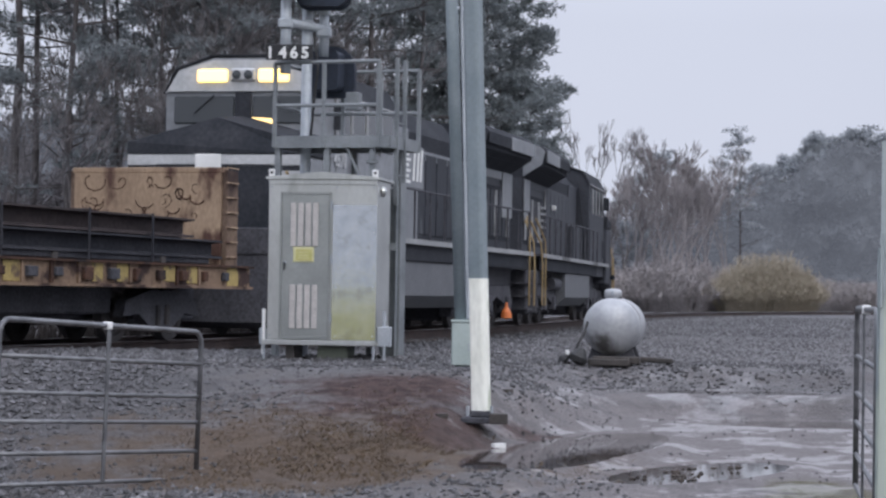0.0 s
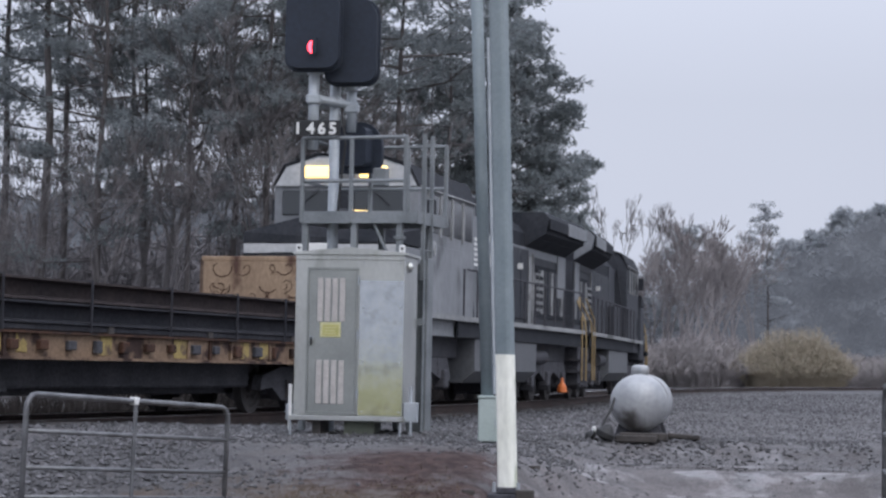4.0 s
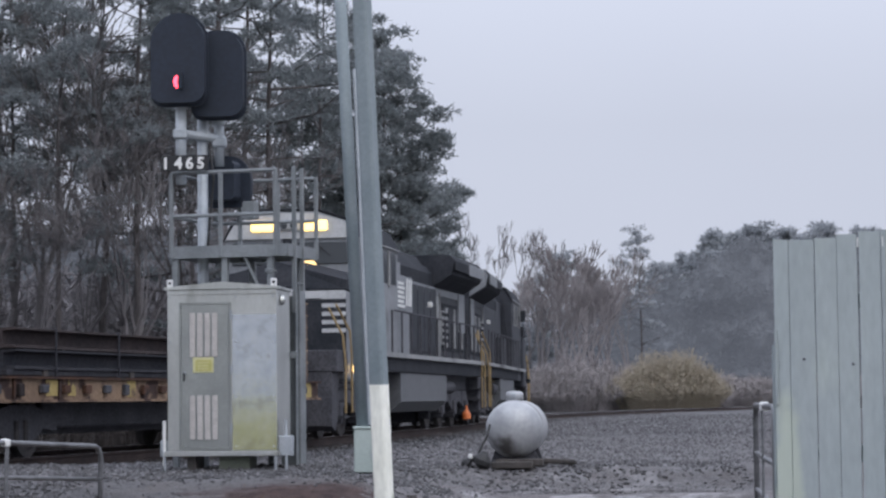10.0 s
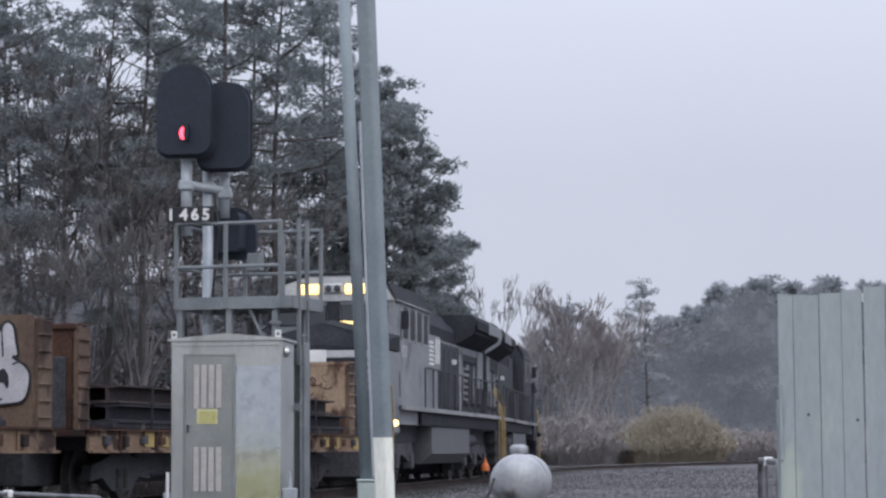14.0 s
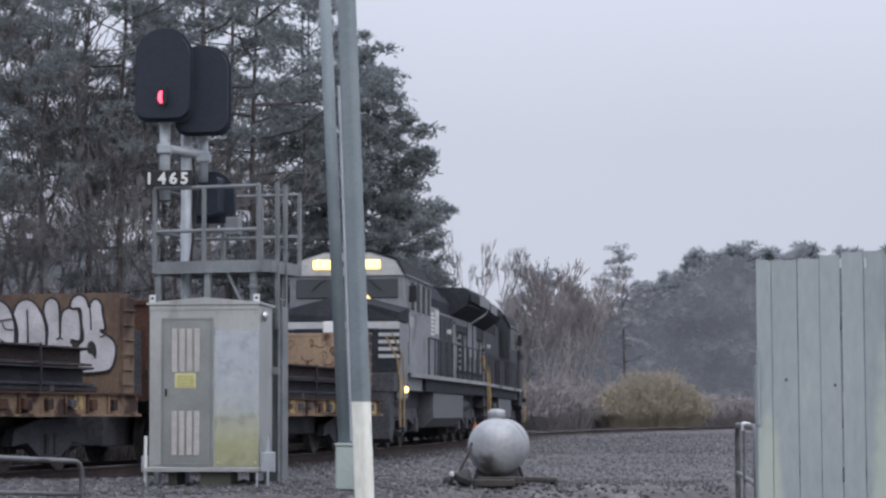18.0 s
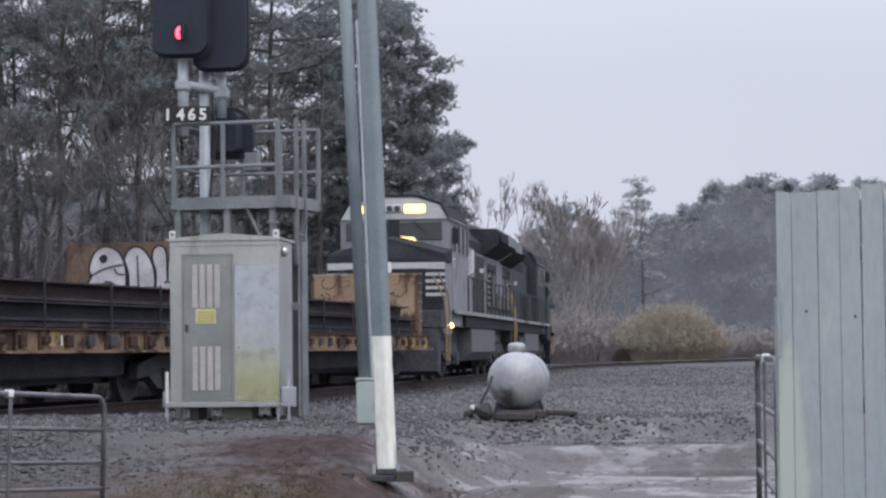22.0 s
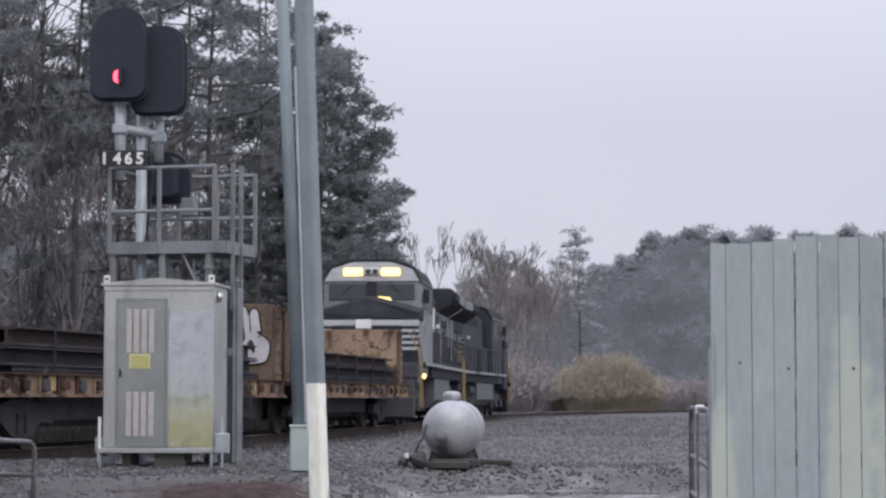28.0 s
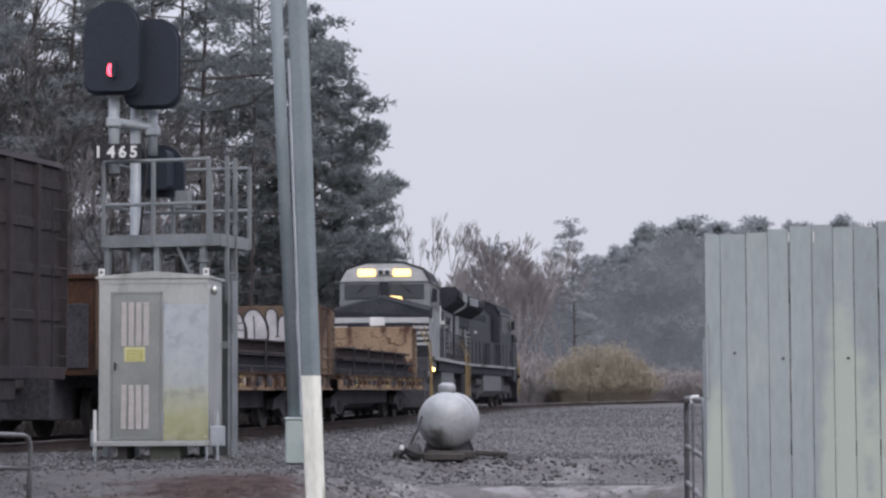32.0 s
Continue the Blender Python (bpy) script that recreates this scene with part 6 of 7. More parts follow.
def build_boxcar():
    o = thing("boxcar", Matrix(), "dark brown ribbed boxcar with grimy wet sides", "boxcar")
    L = 7.6
    part("body", box(-L, L, -1.46, 1.46, 1.02, 3.98, 0.04), BOXCAR, o)
    part("roof", prism([(-1.50, 3.98), (1.50, 3.98), (1.44, 4.07), (0, 4.20), (-1.44, 4.07)], 0, -L - 0.03, L + 0.03), BOXCAR, o)
    for s in (-1, 1):
        for k in range(17):
            x = -L + 0.1 + k * 0.94
            if abs(x) > 1.7:
                part("side_rib", prism([(x, s * 1.46), (x + 0.16, s * 1.46), (x + 0.12, s * 1.54), (x + 0.04, s * 1.54)], 2, 1.05, 3.96), BOXCAR, o)
        door = part("sliding_door", box(-1.5, 1.5, min(s * 1.48, s * 1.56), max(s * 1.48, s * 1.56), 1.15, 3.88, 0.02), BOXCAR, o)
        for z in (1.6, 2.3, 3.0, 3.6):
            part("door_rib", box(-1.45, 1.45, min(s * 1.56, s * 1.60), max(s * 1.56, s * 1.60), z, z + 0.1), BOXCAR, door)
        part("side_sill", box(-L, L, min(s * 1.40, s * 1.54), max(s * 1.40, s * 1.54), 0.92, 1.10, 0.01), BOXCAR, o)
        part("jacking_pad", box(4.3, 6.0, min(s * 1.36, s * 1.5), max(s * 1.36, s * 1.5), 0.62, 0.92, 0.02), BOXCAR, o)
        for z in (1.75, 2.4, 3.05, 3.65):
            part("side_corrugation", box(1.75, L - 0.05, min(s * 1.46, s * 1.485), max(s * 1.46, s * 1.485), z, z + 0.14, 0.01), BOXCAR, o)
        for k in range(6):
            part("ladder_rung", rod((L - 0.62, s * 1.60, 1.25 + k * 0.42), (L - 0.12, s * 1.60, 1.25 + k * 0.42), 0.013, 6), BOXCAR, o)
        for x in (L - 0.62, L - 0.12):
            part("ladder_rail", rod((x, s * 1.60, 1.1), (x, s * 1.60, 3.6), 0.016, 6), BOXCAR, o)
    for z in (1.3, 1.75, 2.2, 2.65, 3.1, 3.55):
        part("end_rib", box(L, L + 0.06, -1.40, 1.40, z - 0.07, z + 0.07, 0.02), BOXCAR, o)
    for xc in (-5.4, 5.4):
        for dx in (-0.89, 0.89):
            wheelset(o, xc + dx, 0.42)
        for s in (-1, 1):
            part("side_frame", prism([(xc - 1.25, 0.36), (xc - 1.15, 0.58), (xc - 0.4, 0.72), (xc + 0.4, 0.72), (xc + 1.15, 0.58), (xc + 1.25, 0.36), (xc + 0.75, 0.40), (xc + 0.35, 0.20), (xc - 0.35, 0.20), (xc - 0.75, 0.40)], 1, min(s * 0.95, s * 1.1), max(s * 0.95, s * 1.1)), STEEL_DARK, o)
        part("bolster", box(xc - 0.2, xc + 0.2, -1.0, 1.0, 0.5, 1.0, 0.02), STEEL_DARK, o)
    part("centre_sill", box(-L, L, -0.55, 0.55, 0.32, 1.015), STEEL_DARK, o)
    part("coupler", box(L, L + 0.95, -0.12, 0.12, 0.78, 1.02, 0.03), WHEEL, o)
    return o


loco_near = loco_marks(build_loco("grimy grey and black diesel locomotive with lit number boards", LOCO_GREY, HOOD_TOP, True, LOCO_MID))
loco_far = build_loco("dark diesel locomotive coupled back to back with another", LOCO_BLACK, HOOD_TOP, False, LOCO_BLACK)
flat_near = build_flat("rust-streaked ochre bulkhead flat car coupled to the engine", False)
flat_far = build_flat("ochre bulkhead flat car with white bubble graffiti", True)
load_near = build_load("dark steel beams stacked on the ochre flat car", 2)
load_far = build_load("dark steel beams stacked on the graffiti-marked flat car", 7)
boxcar = build_boxcar()


# ---- woods ----
def soup(name, V, F, mat):
    me = bpy.data.meshes.new(name)
    me.from_pydata(V, [], F)
    me.materials.append(mat)
    return me


class Sticks:
    """Collects tapered three-sided sticks."""

    def __init__(self):
        self.V, self.F = [], []

    def add(self, a, b, r0, r1, n=3):
        a, b = Vector(a), Vector(b)
        d = (b - a).normalized()
        u = d.orthogonal().normalized()
        w = d.cross(u)
        k = len(self.V)
        for p, r in ((a, r0), (b, r1)):
            for i in range(n):
                t = 2 * math.pi * i / n
                q = p + (u * math.cos(t) + w * math.sin(t)) * r
                self.V.append((q.x, q.y, q.z))
        for i in range(n):
            j = (i + 1) % n
            self.F.append((k + i, k + j, k + n + j, k + n + i))


class Tufts:
    """Collects sprays of needles or leaves as slim triangles."""

    def __init__(self, rng):
        self.V, self.F, self.rng = [], [], rng

    def add(self, p, n, length, width, lift=0.3):
        g = self.rng.gauss
        for i in range(n):
            d = Vector((g(0, 1), g(0, 1), g(lift, 0.7))).normalized()
            s = d.cross(Vector((g(0, 1), g(0, 1), g(0, 1)))).normalized() * width
            o = p + d * length * 0.08
            e = p + d * length * self.rng.uniform(0.7, 1.2)
            k = len(self.V)
            for q in (o - s, o + s, e):
                self.V.append((q.x, q.y, q.z))
            self.F.append((k, k + 1, k + 2))


def pine_meshes(seed, h, spread, low, dense=1.0, leaf=1.0, needle=None):
    """A pine of height h: slim bare trunk up to low * h, then limbs that carry flat pads of needles."""
    rng = random.Random(seed)
    st, tf = Sticks(), Tufts(rng)
    pts = []
    x = y = 0.0
    for k in range(9):
        pts.append(Vector((x, y, h * k / 8)))
        x += rng.uniform(-0.16, 0.16) * h / 20
        y += rng.uniform(-0.16, 0.16) * h / 20
    rad = h * 0.0085
    for k in range(8):
        st.add(pts[k], pts[k + 1], rad * (1 - k / 8.6), rad * (1 - (k + 1) / 8.6), 8)

    def trunk(z):
        f = min(7.999, max(0, z / h * 8))
        return pts[int(f)].lerp(pts[int(f) + 1], f - int(f))

    def pad(c, r):
        """A flat cushion of small dense clumps with gaps between them."""
        for j in range(max(4, int(12 * r * r / leaf))):
            a, q = rng.uniform(0, 6.28), r * math.sqrt(rng.random())
            k = c + Vector((math.cos(a) * q, math.sin(a) * q, rng.gauss(0, 0.12) * r + 0.30 * (r - q)))
            s = rng.uniform(0.12, 0.22)
            for i in range(8):
                tf.add(k + Vector((rng.gauss(0, s), rng.gauss(0, s), rng.gauss(0, s * 0.6))), 3, 0.24 * leaf, 0.036 * leaf, 0.5)
    # dead branches below the crown
    for k in range(16):
        z = h * rng.uniform(0.12, low + 0.12)
        a = rng.uniform(0, 6.28)
        p = trunk(z)
        e = p + Vector((math.cos(a), math.sin(a), rng.uniform(-0.25, 0.5))) * rng.uniform(0.8, 2.6)
        st.add(p, e, 0.028, 0.010)
        st.add(p.lerp(e, 0.6), e + Vector((rng.gauss(0, 0.4), rng.gauss(0, 0.4), rng.gauss(0.1, 0.3))), 0.014, 0.006)
    n = int(36 * dense)
    for k in range(n):
        f = (k + rng.random()) / n
        z = h * (low + (0.985 - low) * f)
        a = k * 2.4 + rng.uniform(-0.6, 0.6)
        prof = max(0.16, math.sin(math.pi * min(1, 0.24 + 0.78 * f)) ** 0.8)
        ln = spread * prof * rng.uniform(0.5, 1.15)
        p = trunk(z)
        d = Vector((math.cos(a), math.sin(a), rng.uniform(-0.10, 0.25) + 0.45 * f)).normalized()
        mid = p + d * ln * 0.55 + Vector((0, 0, -0.04 * ln))
        end = p + d * ln + Vector((0, 0, 0.10 * ln))
        r0 = 0.011 * ln + 0.016
        st.add(p, mid, r0, r0 * 0.6, 4)
        st.add(mid, end, r0 * 0.6, 0.012, 3)
        pad(end, rng.uniform(0.45, 0.85))
        m = max(2, int(ln * 1.45))
        for j in range(m):
            t = 0.42 + 0.55 * (j + rng.random()) / m
            q = p.lerp(mid, t / 0.55) if t < 0.55 else mid.lerp(end, (t - 0.55) / 0.45)
            e = q + Vector((-d.y, d.x, rng.uniform(0.0, 0.4))) * rng.choice((-1, 1)) * rng.uniform(0.35, 1.15) * (1.2 - t * 0.6) + d * rng.uniform(0.1, 0.5)
            st.add(q, e, 0.016, 0.007)
            pad(e, rng.uniform(0.40, 0.85))
    pad(trunk(h), 0.5)
    return soup("trunk", st.V, st.F, BARK), soup("crown", tf.V, tf.F, needle or NEEDLE)


def bare_meshes(seed, h, spread, twigs, mat, stout=1.0):
    """A leafless tree or shrub that forks again and again."""
    rng = random.Random(seed)
    st, fine = Sticks(), Sticks()

    def grow(p, d, ln, r, lvl):
        n = 2 if lvl < 2 else 1
        for k in range(n):
            d = (d + Vector((rng.gauss(0, 0.10), rng.gauss(0, 0.10), rng.gauss(0.03, 0.08)))).normalized()
            q = p + d * ln / n
            (st if lvl < 3 else fine).add(p, q, r, r * 0.78, 6 if lvl < 1 else 3)
            p, r = q, r * 0.78
        if lvl >= twigs:
            return
        for k in range(rng.choice((2, 3, 3)) if lvl else rng.choice((3, 4, 5))):
            a = rng.uniform(0, 6.28)
            o = d.orthogonal().normalized()
            o = Matrix.Rotation(a, 3, d) @ o
            grow(p, (d + o * spread * rng.uniform(0.5, 1.2) + Vector((0, 0, 0.16))).normalized(), ln * rng.uniform(0.58, 0.84), max(0.012 * stout, r * 0.62), lvl + 1)
    grow(Vector((0, 0, -0.1)), Vector((rng.uniform(-0.08, 0.08), 0, 1)), h * 0.26, h * 0.012 * stout, 0)
    return soup("trunk", st.V, st.F, mat), soup("crown", fine.V, fine.F, mat)


def bush_meshes(seed, w, h, n, mat, thick=1.0):
    """A broad shrub of many arching whips."""
    rng = random.Random(seed)
    st, fine = Sticks(), Sticks()
    for k in range(n):
        a = rng.uniform(0, 6.28)
        rr = rng.random() ** 0.5
        p = Vector((math.cos(a) * rr * w * 0.5, math.sin(a) * rr * w * 0.3, 0))
        top = h * (1 - 0.62 * rr ** 2.4) * rng.uniform(0.72, 1.05) * (0.9 + 0.2 * noise.noise(Vector((p.x * 0.6, p.y, seed))))
        out = Vector((p.x, p.y, 0)) * 0.35
        q1 = p + out * 0.4 + Vector((rng.gauss(0, 0.12), rng.gauss(0, 0.12), top * 0.6))
        q2 = p + out + Vector((rng.gauss(0, 0.25), rng.gauss(0, 0.25), top))
        st.add(p, q1, 0.034 * thick, 0.026 * thick)
        fine.add(q1, q2, 0.030 * thick, 0.014 * thick)
        for j in range(round(7 / thick ** 0.6)):
            t = rng.random()
            o = q1.lerp(q2, t)
            fine.add(o, o + Vector((rng.gauss(0, 0.24), rng.gauss(0, 0.24), rng.uniform(0.02, 0.42))), 0.024 * thick, 0.012 * thick)
    return soup("stem_mass", st.V, st.F, mat), soup("whip_mass", fine.V, fine.F, mat)


def plant(name, meshes, m, label, category, group, parts=("trunk", "crown")):
    o = thing(name, m, label, category, group)
    for n, me in zip(parts, meshes):
        again(n, me, o, Matrix())
    return o


def at(ray, y, sc=1.0, rz=0.0, z=0.60):
    """A pose on the ground, ray metres to the right for each metre away."""
    return Matrix.Translation((ray * y, y, z)) @ Matrix.Rotation(rz, 4, "Z") @ Matrix.Scale(sc, 4)


BRUSH_TWIG = surface("pale_dead_brush", (0.265, 0.246, 0.245), (0.36, 0.332, 0.330), 0.8, 0.9, 0, 10, 0, 0.2)
YELLOW_TWIG = surface("yellow_brown_whips", (0.30, 0.262, 0.202), (0.39, 0.343, 0.268), 0.8, 0.85, 0, 10, 0, 0.2)
# thicket grey paled to stand in for haze between the trunks
HAZE_TWIG = surface("haze_grey_brush", (0.140, 0.132, 0.138), (0.195, 0.184, 0.190), 0.8, 0.9, 0, 10, 0, 0.2)
BROWN_TWIG = surface("brown_brush", (0.165, 0.152, 0.155), (0.228, 0.209, 0.211), 0.8, 0.9, 0, 10, 0, 0.2)


def build_woods():
    rng = random.Random(12)
    pines = [pine_meshes(s, h, sp, lo, 0.70) for s, h, sp, lo in ((1, 20, 4.2, 0.34), (2, 22, 3.8, 0.42), (3, 18, 4.4, 0.22), (4, 24, 3.6, 0.5))]
    young = [pine_meshes(s, h, sp, lo, 1.25, 1.35) for s, h, sp, lo in ((5, 20, 4.6, 0.10), (6, 14, 3.9, 0.08))]
    LAB, YL = "tall pine with dark needle clumps and bare lower trunk", "bushy dark pine beside the track"
    # the trees that make the edge of the wood
    edge = [(-0.0290, 92, 4, 0.80, 0.5), (-0.0120, 98, 5, 0.74, 1.9), (-0.0245, 104, 2, 0.80, 0.3), (-0.019, 95, 4, 0.74, 2.9), (-0.058, 88, 2, 1.0, 2.2), (-0.052, 100, 1, 0.95, 4.0), (-0.078, 84, 0, 1.05, 1.1),
            (-0.098, 80, 1, 1.05, 3.0), (-0.088, 94, 3, 1.0, 0.2), (-0.118, 86, 2, 0.95, 5.0), (-0.137, 78, 1, 0.88, 1.5), (-0.155, 84, 3, 0.82, 2.8), (-0.172, 76, 0, 0.76, 0.7), (-0.192, 82, 1, 0.78, 4.4), (-0.215, 78, 2, 1.1, 3.3), (-0.228, 84, 0, 1.05, 1.0), (-0.242, 80, 3, 1.05, 2.4), (-0.256, 86, 1, 1.1, 4.6),
            (-0.0010, 100, 5, 0.56, 2.0), (-0.040, 96, 4, 0.85, 5.2), (-0.066, 96, 5, 1.0, 3.6)]
    for ray, y, k, sc, rz in edge:
        me = pines[k] if k < 4 else young[k - 4]
        plant("pine_tree", me, at(ray, y, sc, rz), LAB if k < 4 else YL, "pine tree", "pines of the wood")
    for i in range(4):
        y = rng.uniform(92, 125)
        ray = rng.uniform(-0.26, -0.03 - 0.0004 * (y - 92))
        plant("pine_tree", rng.choice(pines), at(ray, y, rng.uniform(0.85, 1.15), rng.uniform(0, 6.28)), LAB, "pine tree", "pines of the wood")
    # leafless trees among and before the pines
    bare = [bare_meshes(s, h, sp, tw, TWIG) for s, h, sp, tw in ((1, 12, 0.55, 6), (2, 13, 0.5, 6), (3, 10, 0.6, 6))]
    for i in range(12):
        y = rng.uniform(68, 90)
        ray = rng.uniform(-0.25, -0.085 + 0.001 * (y - 66))
        plant("bare_tree", rng.choice(bare), at(ray, y, rng.uniform(0.7, 1.2), rng.uniform(0, 6.28)), "leafless grey tree at the edge of the wood", "tree", "bare trees")
    for ray, y, sc, rz in ((-0.128, 82, 1.35, 0.4), (-0.147, 80, 1.5, 2.0), (-0.165, 83, 1.4, 4.1), (-0.183, 79, 1.55, 5.3), (-0.204, 81, 1.5, 1.2), (-0.110, 84, 1.3, 3.0)):
        plant("bare_tree", bare[int(y) % 3], at(ray, y, sc, rz), "tall leafless tree with long limbs among the pines", "tree", "bare trees")
    plant("bare_tree", bare[0], at(0.2195, 100, 0.78, 1.0), "bare twiggy tree rising behind the board fence", "tree", "bare trees")
    # the thicket deep in the wood, in its haze-paled grey
    thick = [bush_meshes(s, 8.0, 4.2, 520, HAZE_TWIG) for s in (16, 17)]
    for i in range(26):
        y = rng.uniform(96, 122)
        plant("thicket", thick[i % 2], at(-0.275 + 0.0072 * i + rng.uniform(-0.004, 0.004), y, rng.uniform(1.3, 2.0), rng.uniform(-0.3, 0.3)), "tangled haze-grey thicket deep in the wood", "bush", "thicket of the wood", ("stem_mass", "whip_mass"))
    # across the line: a thin birch, a spreading leafless group, pines beyond
    birch = bare_meshes(9, 14, 0.34, 6, TWIG, 1.3)
    wide = [bare_meshes(s, h, sp, 6, BROWN_TWIG, 2.0) for s, h, sp in ((31, 13, 0.42), (32, 12.5, 0.5), (33, 13.5, 0.38))]
    plant("bare_tree", birch, at(0.0235, 150, 1.0, 0.4), "thin pale leafless tree standing alone", "tree", "bare trees")
    for ray, y, sc in ((0.034, 160, 0.78), (0.042, 168, 0.92), (0.049, 158, 0.98), (0.055, 165, 1.05), (0.061, 160, 0.92), (0.067, 170, 0.88), (0.073, 164, 0.84), (0.046, 176, 0.9), (0.079, 172, 0.8), (0.028, 172, 0.72), (0.052, 150, 0.85), (0.058, 154, 0.9), (0.064, 150, 0.8), (0.038, 156, 0.75), (0.070, 158, 0.8)):
        plant("bare_tree", wide[int(sc * 100) % 3], at(ray, y, sc, ray * 90), "spreading leafless tree across the track", "tree", "bare trees")
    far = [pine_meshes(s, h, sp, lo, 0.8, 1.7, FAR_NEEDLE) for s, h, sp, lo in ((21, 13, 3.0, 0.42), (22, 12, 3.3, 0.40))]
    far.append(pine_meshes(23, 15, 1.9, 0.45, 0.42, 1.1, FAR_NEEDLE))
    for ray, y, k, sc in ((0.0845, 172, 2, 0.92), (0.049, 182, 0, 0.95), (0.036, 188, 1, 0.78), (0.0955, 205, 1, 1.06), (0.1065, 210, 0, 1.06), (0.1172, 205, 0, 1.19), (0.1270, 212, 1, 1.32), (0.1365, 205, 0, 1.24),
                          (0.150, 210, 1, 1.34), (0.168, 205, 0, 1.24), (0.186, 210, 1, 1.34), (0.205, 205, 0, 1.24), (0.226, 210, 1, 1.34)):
        plant("pine_tree", far[k], at(ray, y, sc, ray * 70), "rounded pine in the far wood, its needles paled for haze", "pine tree", "far pines")
    # brush
    yb = bush_meshes(5, 6.6, 4.5, 1300, YELLOW_TWIG, 0.62)
    plant("yellow_bush", yb, at(0.0972, 148, 0.95, 0.1), "broad yellow-brown leafless bush across the track", "bush", "", ("stem_mass", "whip_mass"))
    br = [bush_meshes(s, 7.5, 3.4, 620, BRUSH_TWIG, 0.8) for s in (6, 7)]
    for ray, y, sc in ((0.028, 150, 0.8), (0.040, 152, 1.0), (0.052, 150, 1.1), (0.064, 152, 1.05), (0.074, 160, 0.95), (0.112, 172, 0.9), (0.125, 170, 0.8), (0.138, 165, 0.8), (0.152, 165, 0.8), (0.168, 160, 0.8), (0.185, 160, 0.8), (0.02, 158, 0.8), (0.21, 160, 0.8)):
        plant("brush", br[int(y) % 2], at(ray, y, sc, ray * 40), "tangled brown leafless brush", "bush", "brush along the wood", ("stem_mass", "whip_mass"))
    for i in range(14):
        y = rng.uniform(62, 76)
        ray = rng.uniform(-0.245, -0.10)
        plant("brush", br[i % 2], at(ray, y, rng.uniform(0.5, 0.9), rng.uniform(0, 6)), "tangled brown leafless brush", "bush", "brush along the wood", ("stem_mass", "whip_mass"))
    for i in range(10):
        y = rng.uniform(76, 90)
        plant("brush", br[i % 2], at(rng.uniform(-0.10, -0.055), y, rng.uniform(0.5, 0.8), rng.uniform(0, 6)), "tangled brown leafless brush", "bush", "brush along the wood", ("stem_mass", "whip_mass"))


build_woods()


def haze_glow_wood():
    """The distance: wood with its haze painted in as a blue-grey emission."""
    mat = surface("distant_wood_haze_glow", (0.05, 0.055, 0.060), (0.075, 0.080, 0.085), 0.35, 0.95, 0, 2.2, 0, 0.2, spec=0.05)
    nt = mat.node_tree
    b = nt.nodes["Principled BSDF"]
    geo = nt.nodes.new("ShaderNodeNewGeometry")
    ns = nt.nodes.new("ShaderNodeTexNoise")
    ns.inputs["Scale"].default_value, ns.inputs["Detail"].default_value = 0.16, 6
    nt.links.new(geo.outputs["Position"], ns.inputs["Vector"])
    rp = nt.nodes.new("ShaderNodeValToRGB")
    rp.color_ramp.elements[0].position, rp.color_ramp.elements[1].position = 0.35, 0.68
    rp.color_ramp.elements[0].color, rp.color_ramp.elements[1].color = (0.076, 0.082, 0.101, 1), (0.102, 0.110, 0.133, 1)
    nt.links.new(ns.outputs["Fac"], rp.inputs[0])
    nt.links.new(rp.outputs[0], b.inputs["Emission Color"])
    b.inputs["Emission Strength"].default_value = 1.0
    return mat


def build_backdrop():
    """The far wood that closes the view: a long bank of rounded crowns."""
    rows, cols = 26, 420
    V, F = [], []
    for i in range(cols + 1):
        ray = -0.34 + 0.68 * i / cols
        y0 = 195.0
        x = ray * y0
        hump = noise.noise(Vector((x * 0.21, 0, 1.0))) * 1.3 + noise.noise(Vector((x * 0.75, 0, 7.0))) * 0.8 + abs(noise.noise(Vector((x * 1.9, 0, 3.0)))) * 0.7
        top = float(np.interp(ray, (-0.06, -0.03, 0.0, 0.04, 0.075, 0.095, 0.11, 0.117, 0.135, 0.24), (16, 9.5, 7, 8.6, 9.2, 12.0, 11.9, 13.5, 14.3, 14.6))) + hump
        for j in range(rows + 1):
            z = -1 + (top + 1) * j / rows
            d = noise.noise(Vector((x * 0.35, z * 0.5, 4.0))) * 2.2 + noise.noise(Vector((x * 1.1, z * 1.4, 8.0))) * 1.1 + 3.0 * (j / rows) ** 4
            V.append((x, y0 + d, z))
    w = rows + 1
    for i in range(cols):
        for j in range(rows):
            F.append((i * w + j, (i + 1) * w + j, (i + 1) * w + j + 1, i * w + j + 1))
    tf = Tufts(random.Random(77))
    rng = random.Random(78)
    for k in range(9000):
        p = Vector(V[rng.randrange(cols) * w + min(rows, int((rows + 1) * rng.random() ** 0.6))]) + Vector((rng.gauss(0, 0.6), -0.4, rng.gauss(0.1, 0.35)))
        tf.add(p, 7, 0.7, 0.11, 0.4)
    n = len(V)
    V += tf.V
    F += [tuple(q + n for q in f) for f in tf.F]
    me = soup("backdrop", V, F, haze_glow_wood())
    tagged(new("backdrop", me), "long bank of distant woods with haze painted in as glow", "woods", kind="structure")


build_backdrop()


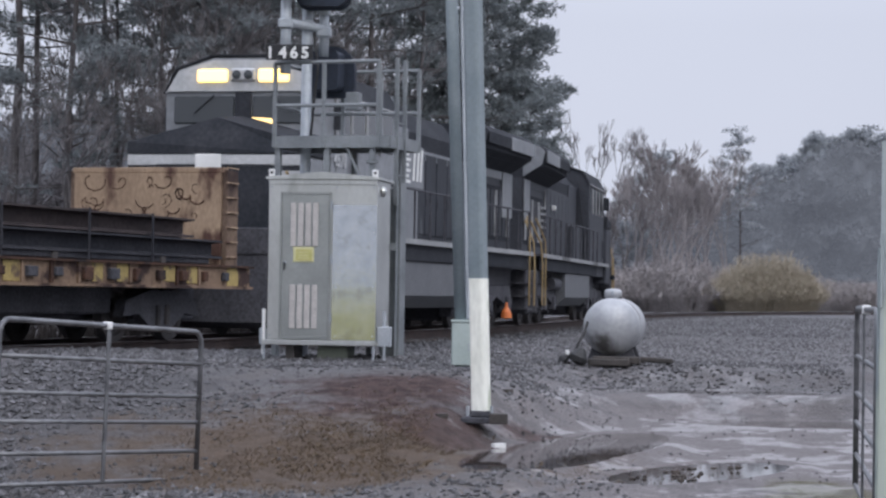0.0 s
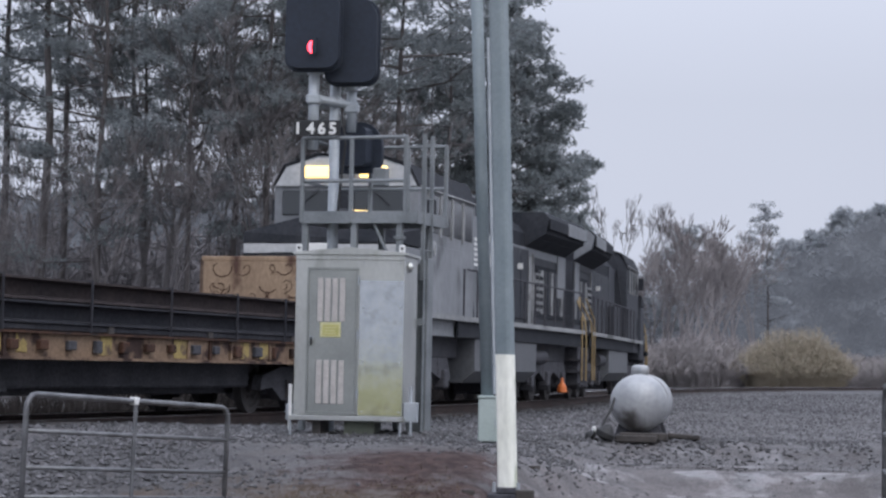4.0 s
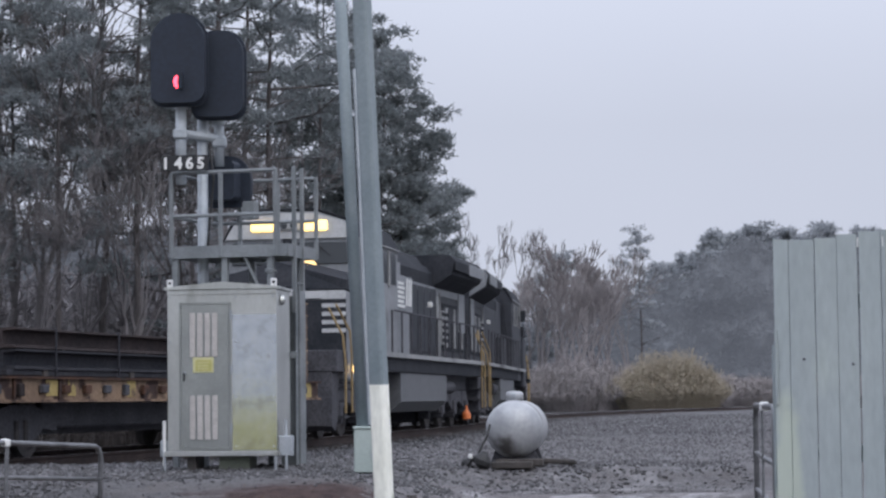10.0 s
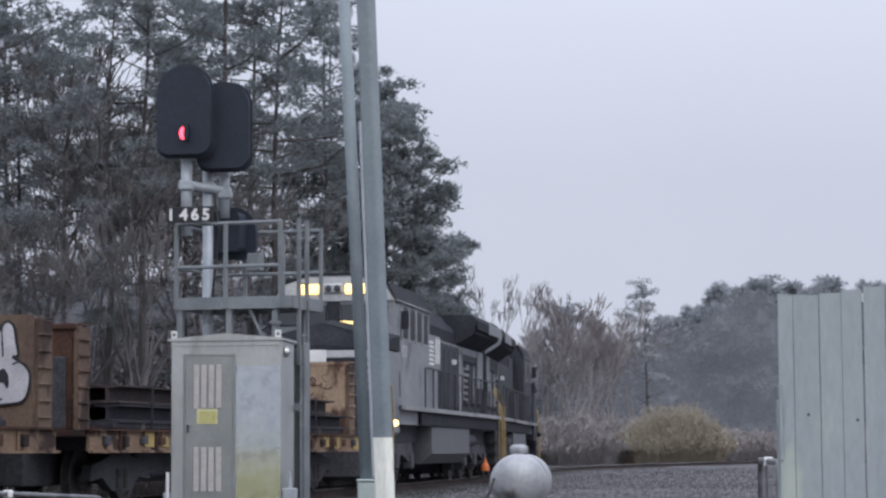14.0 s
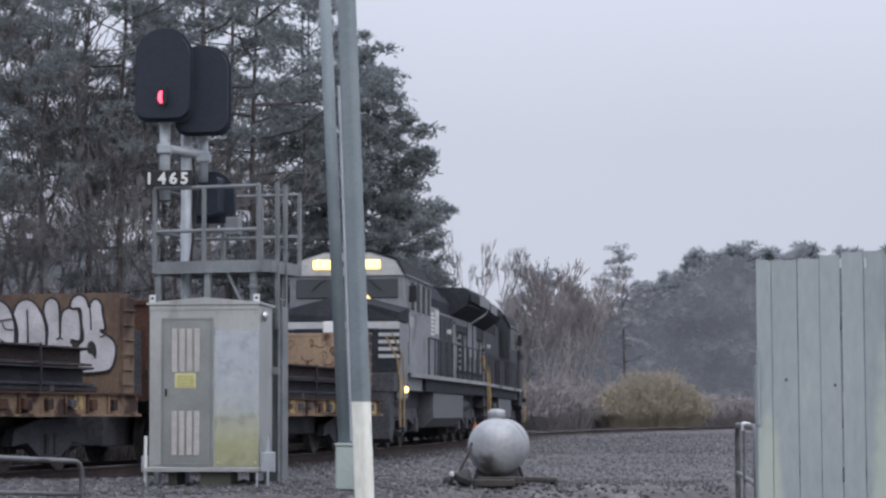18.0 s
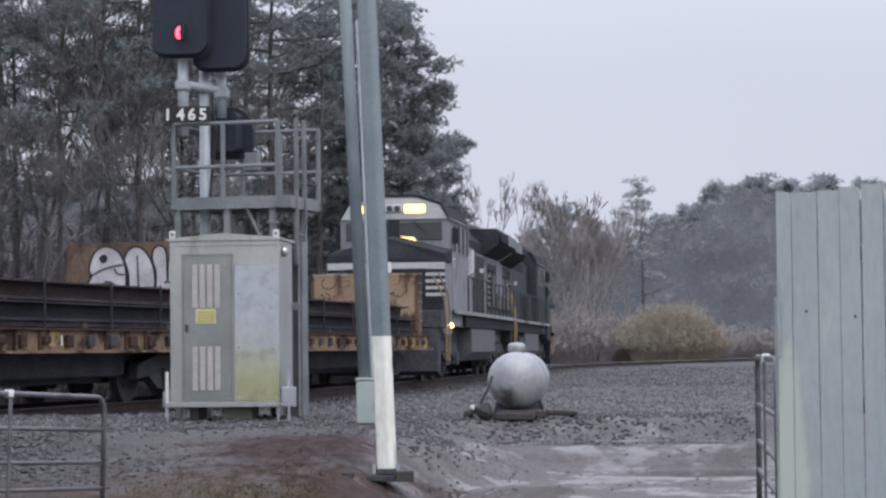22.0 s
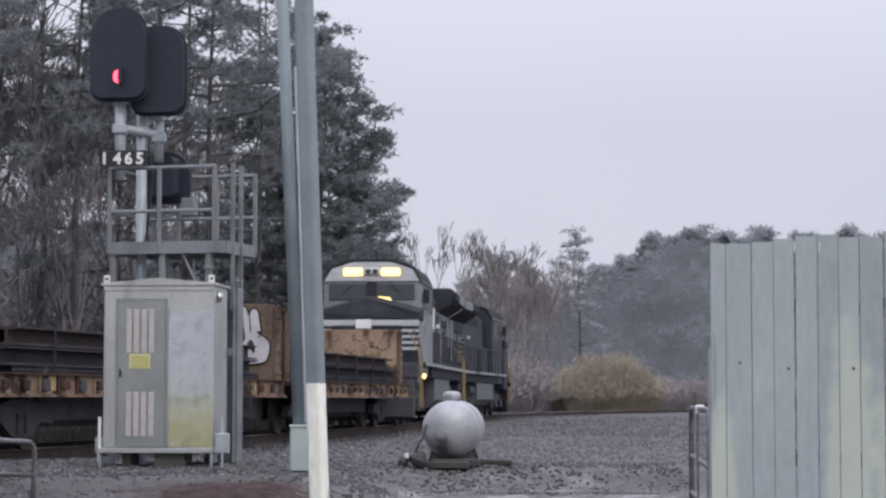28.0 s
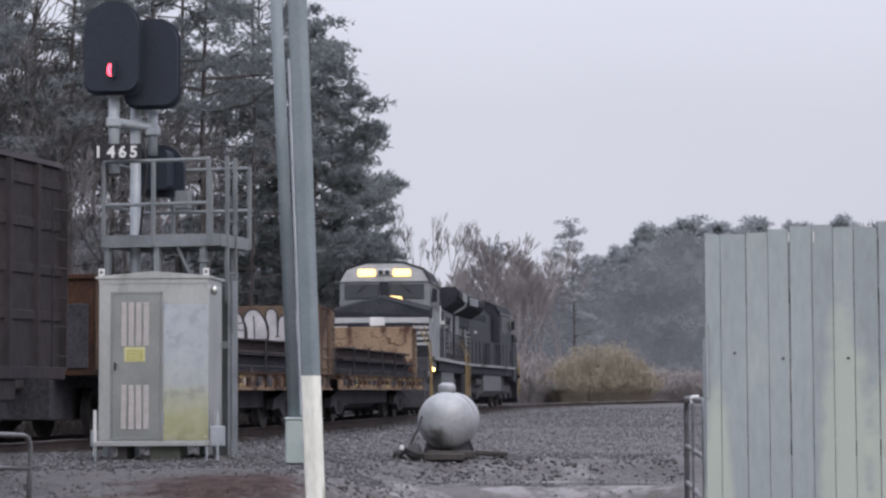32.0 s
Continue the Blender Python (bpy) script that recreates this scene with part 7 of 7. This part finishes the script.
# ---- what moves ----
FRONT = [
    (0, 36.440), (0.5, 36.974), (1, 37.498), (1.5, 38.012), (2, 38.514), (2.5, 39.007), (3, 39.489), (3.5, 39.962),
    (4, 40.425), (4.5, 40.880), (5, 41.326), (5.5, 41.765), (6, 42.198), (6.5, 42.626), (7, 43.052), (7.5, 43.473),
    (8, 43.887), (8.5, 44.292), (9, 44.687), (9.5, 45.074), (10, 45.454), (10.5, 45.830), (11, 46.210), (11.5, 46.602),
    (12, 47.013), (12.5, 47.445), (13, 47.895), (13.5, 48.357), (14, 48.834), (14.5, 49.326), (15, 49.832), (15.5, 50.341),
    (16, 50.840), (16.5, 51.316), (17, 51.762), (17.5, 52.181), (18, 52.585), (18.5, 52.987), (19, 53.397), (19.5, 53.826),
    (20, 54.279), (20.5, 54.757), (21, 55.253), (21.5, 55.764), (22, 56.290), (22.5, 56.834), (23, 57.394), (23.5, 57.972),
    (24, 58.569), (24.5, 59.181), (25, 59.806), (25.5, 60.436), (26, 61.069), (26.5, 61.702), (27, 62.329), (27.5, 62.945),
    (28, 63.549), (28.5, 64.143), (29, 64.726), (29.5, 65.302), (30, 65.876), (30.5, 66.457), (31, 67.056), (31.5, 67.691),
    (32, 68.363),
]


def front_at(t):
    """Place along the track of the engine's nose coupler at t seconds."""
    return float(np.interp(t, [a for a, b in FRONT], [b for a, b in FRONT]))


def motions():
    times = [k * 0.5 for k in range(65)]
    train = ((loco_near, 10.75, 6.3, True), (loco_far, 29.95, 6.3, False), (flat_near, -8.17, 5.2, False), (load_near, -8.17, 5.2, False),
             (flat_far, -24.05, 5.2, False), (load_far, -24.05, 5.2, False), (boxcar, -41.0, 5.4, False))
    for ob, off, half, turned_round in train:
        flip = Matrix.Rotation(math.pi, 4, "Z") if turned_round else Matrix()
        walk(ob, [(t, line_pose(front_at(t) + off, half) @ flip) for t in times])
    for ob, x, r in WHEELSETS:
        way = -1 if ob.parent == loco_near else 1
        walk(ob, [(t, Matrix.Translation((x, 0, r)) @ Matrix.Rotation(way * (front_at(t) - FRONT[0][1]) / r, 4, "Y")) for t in times])


motions()
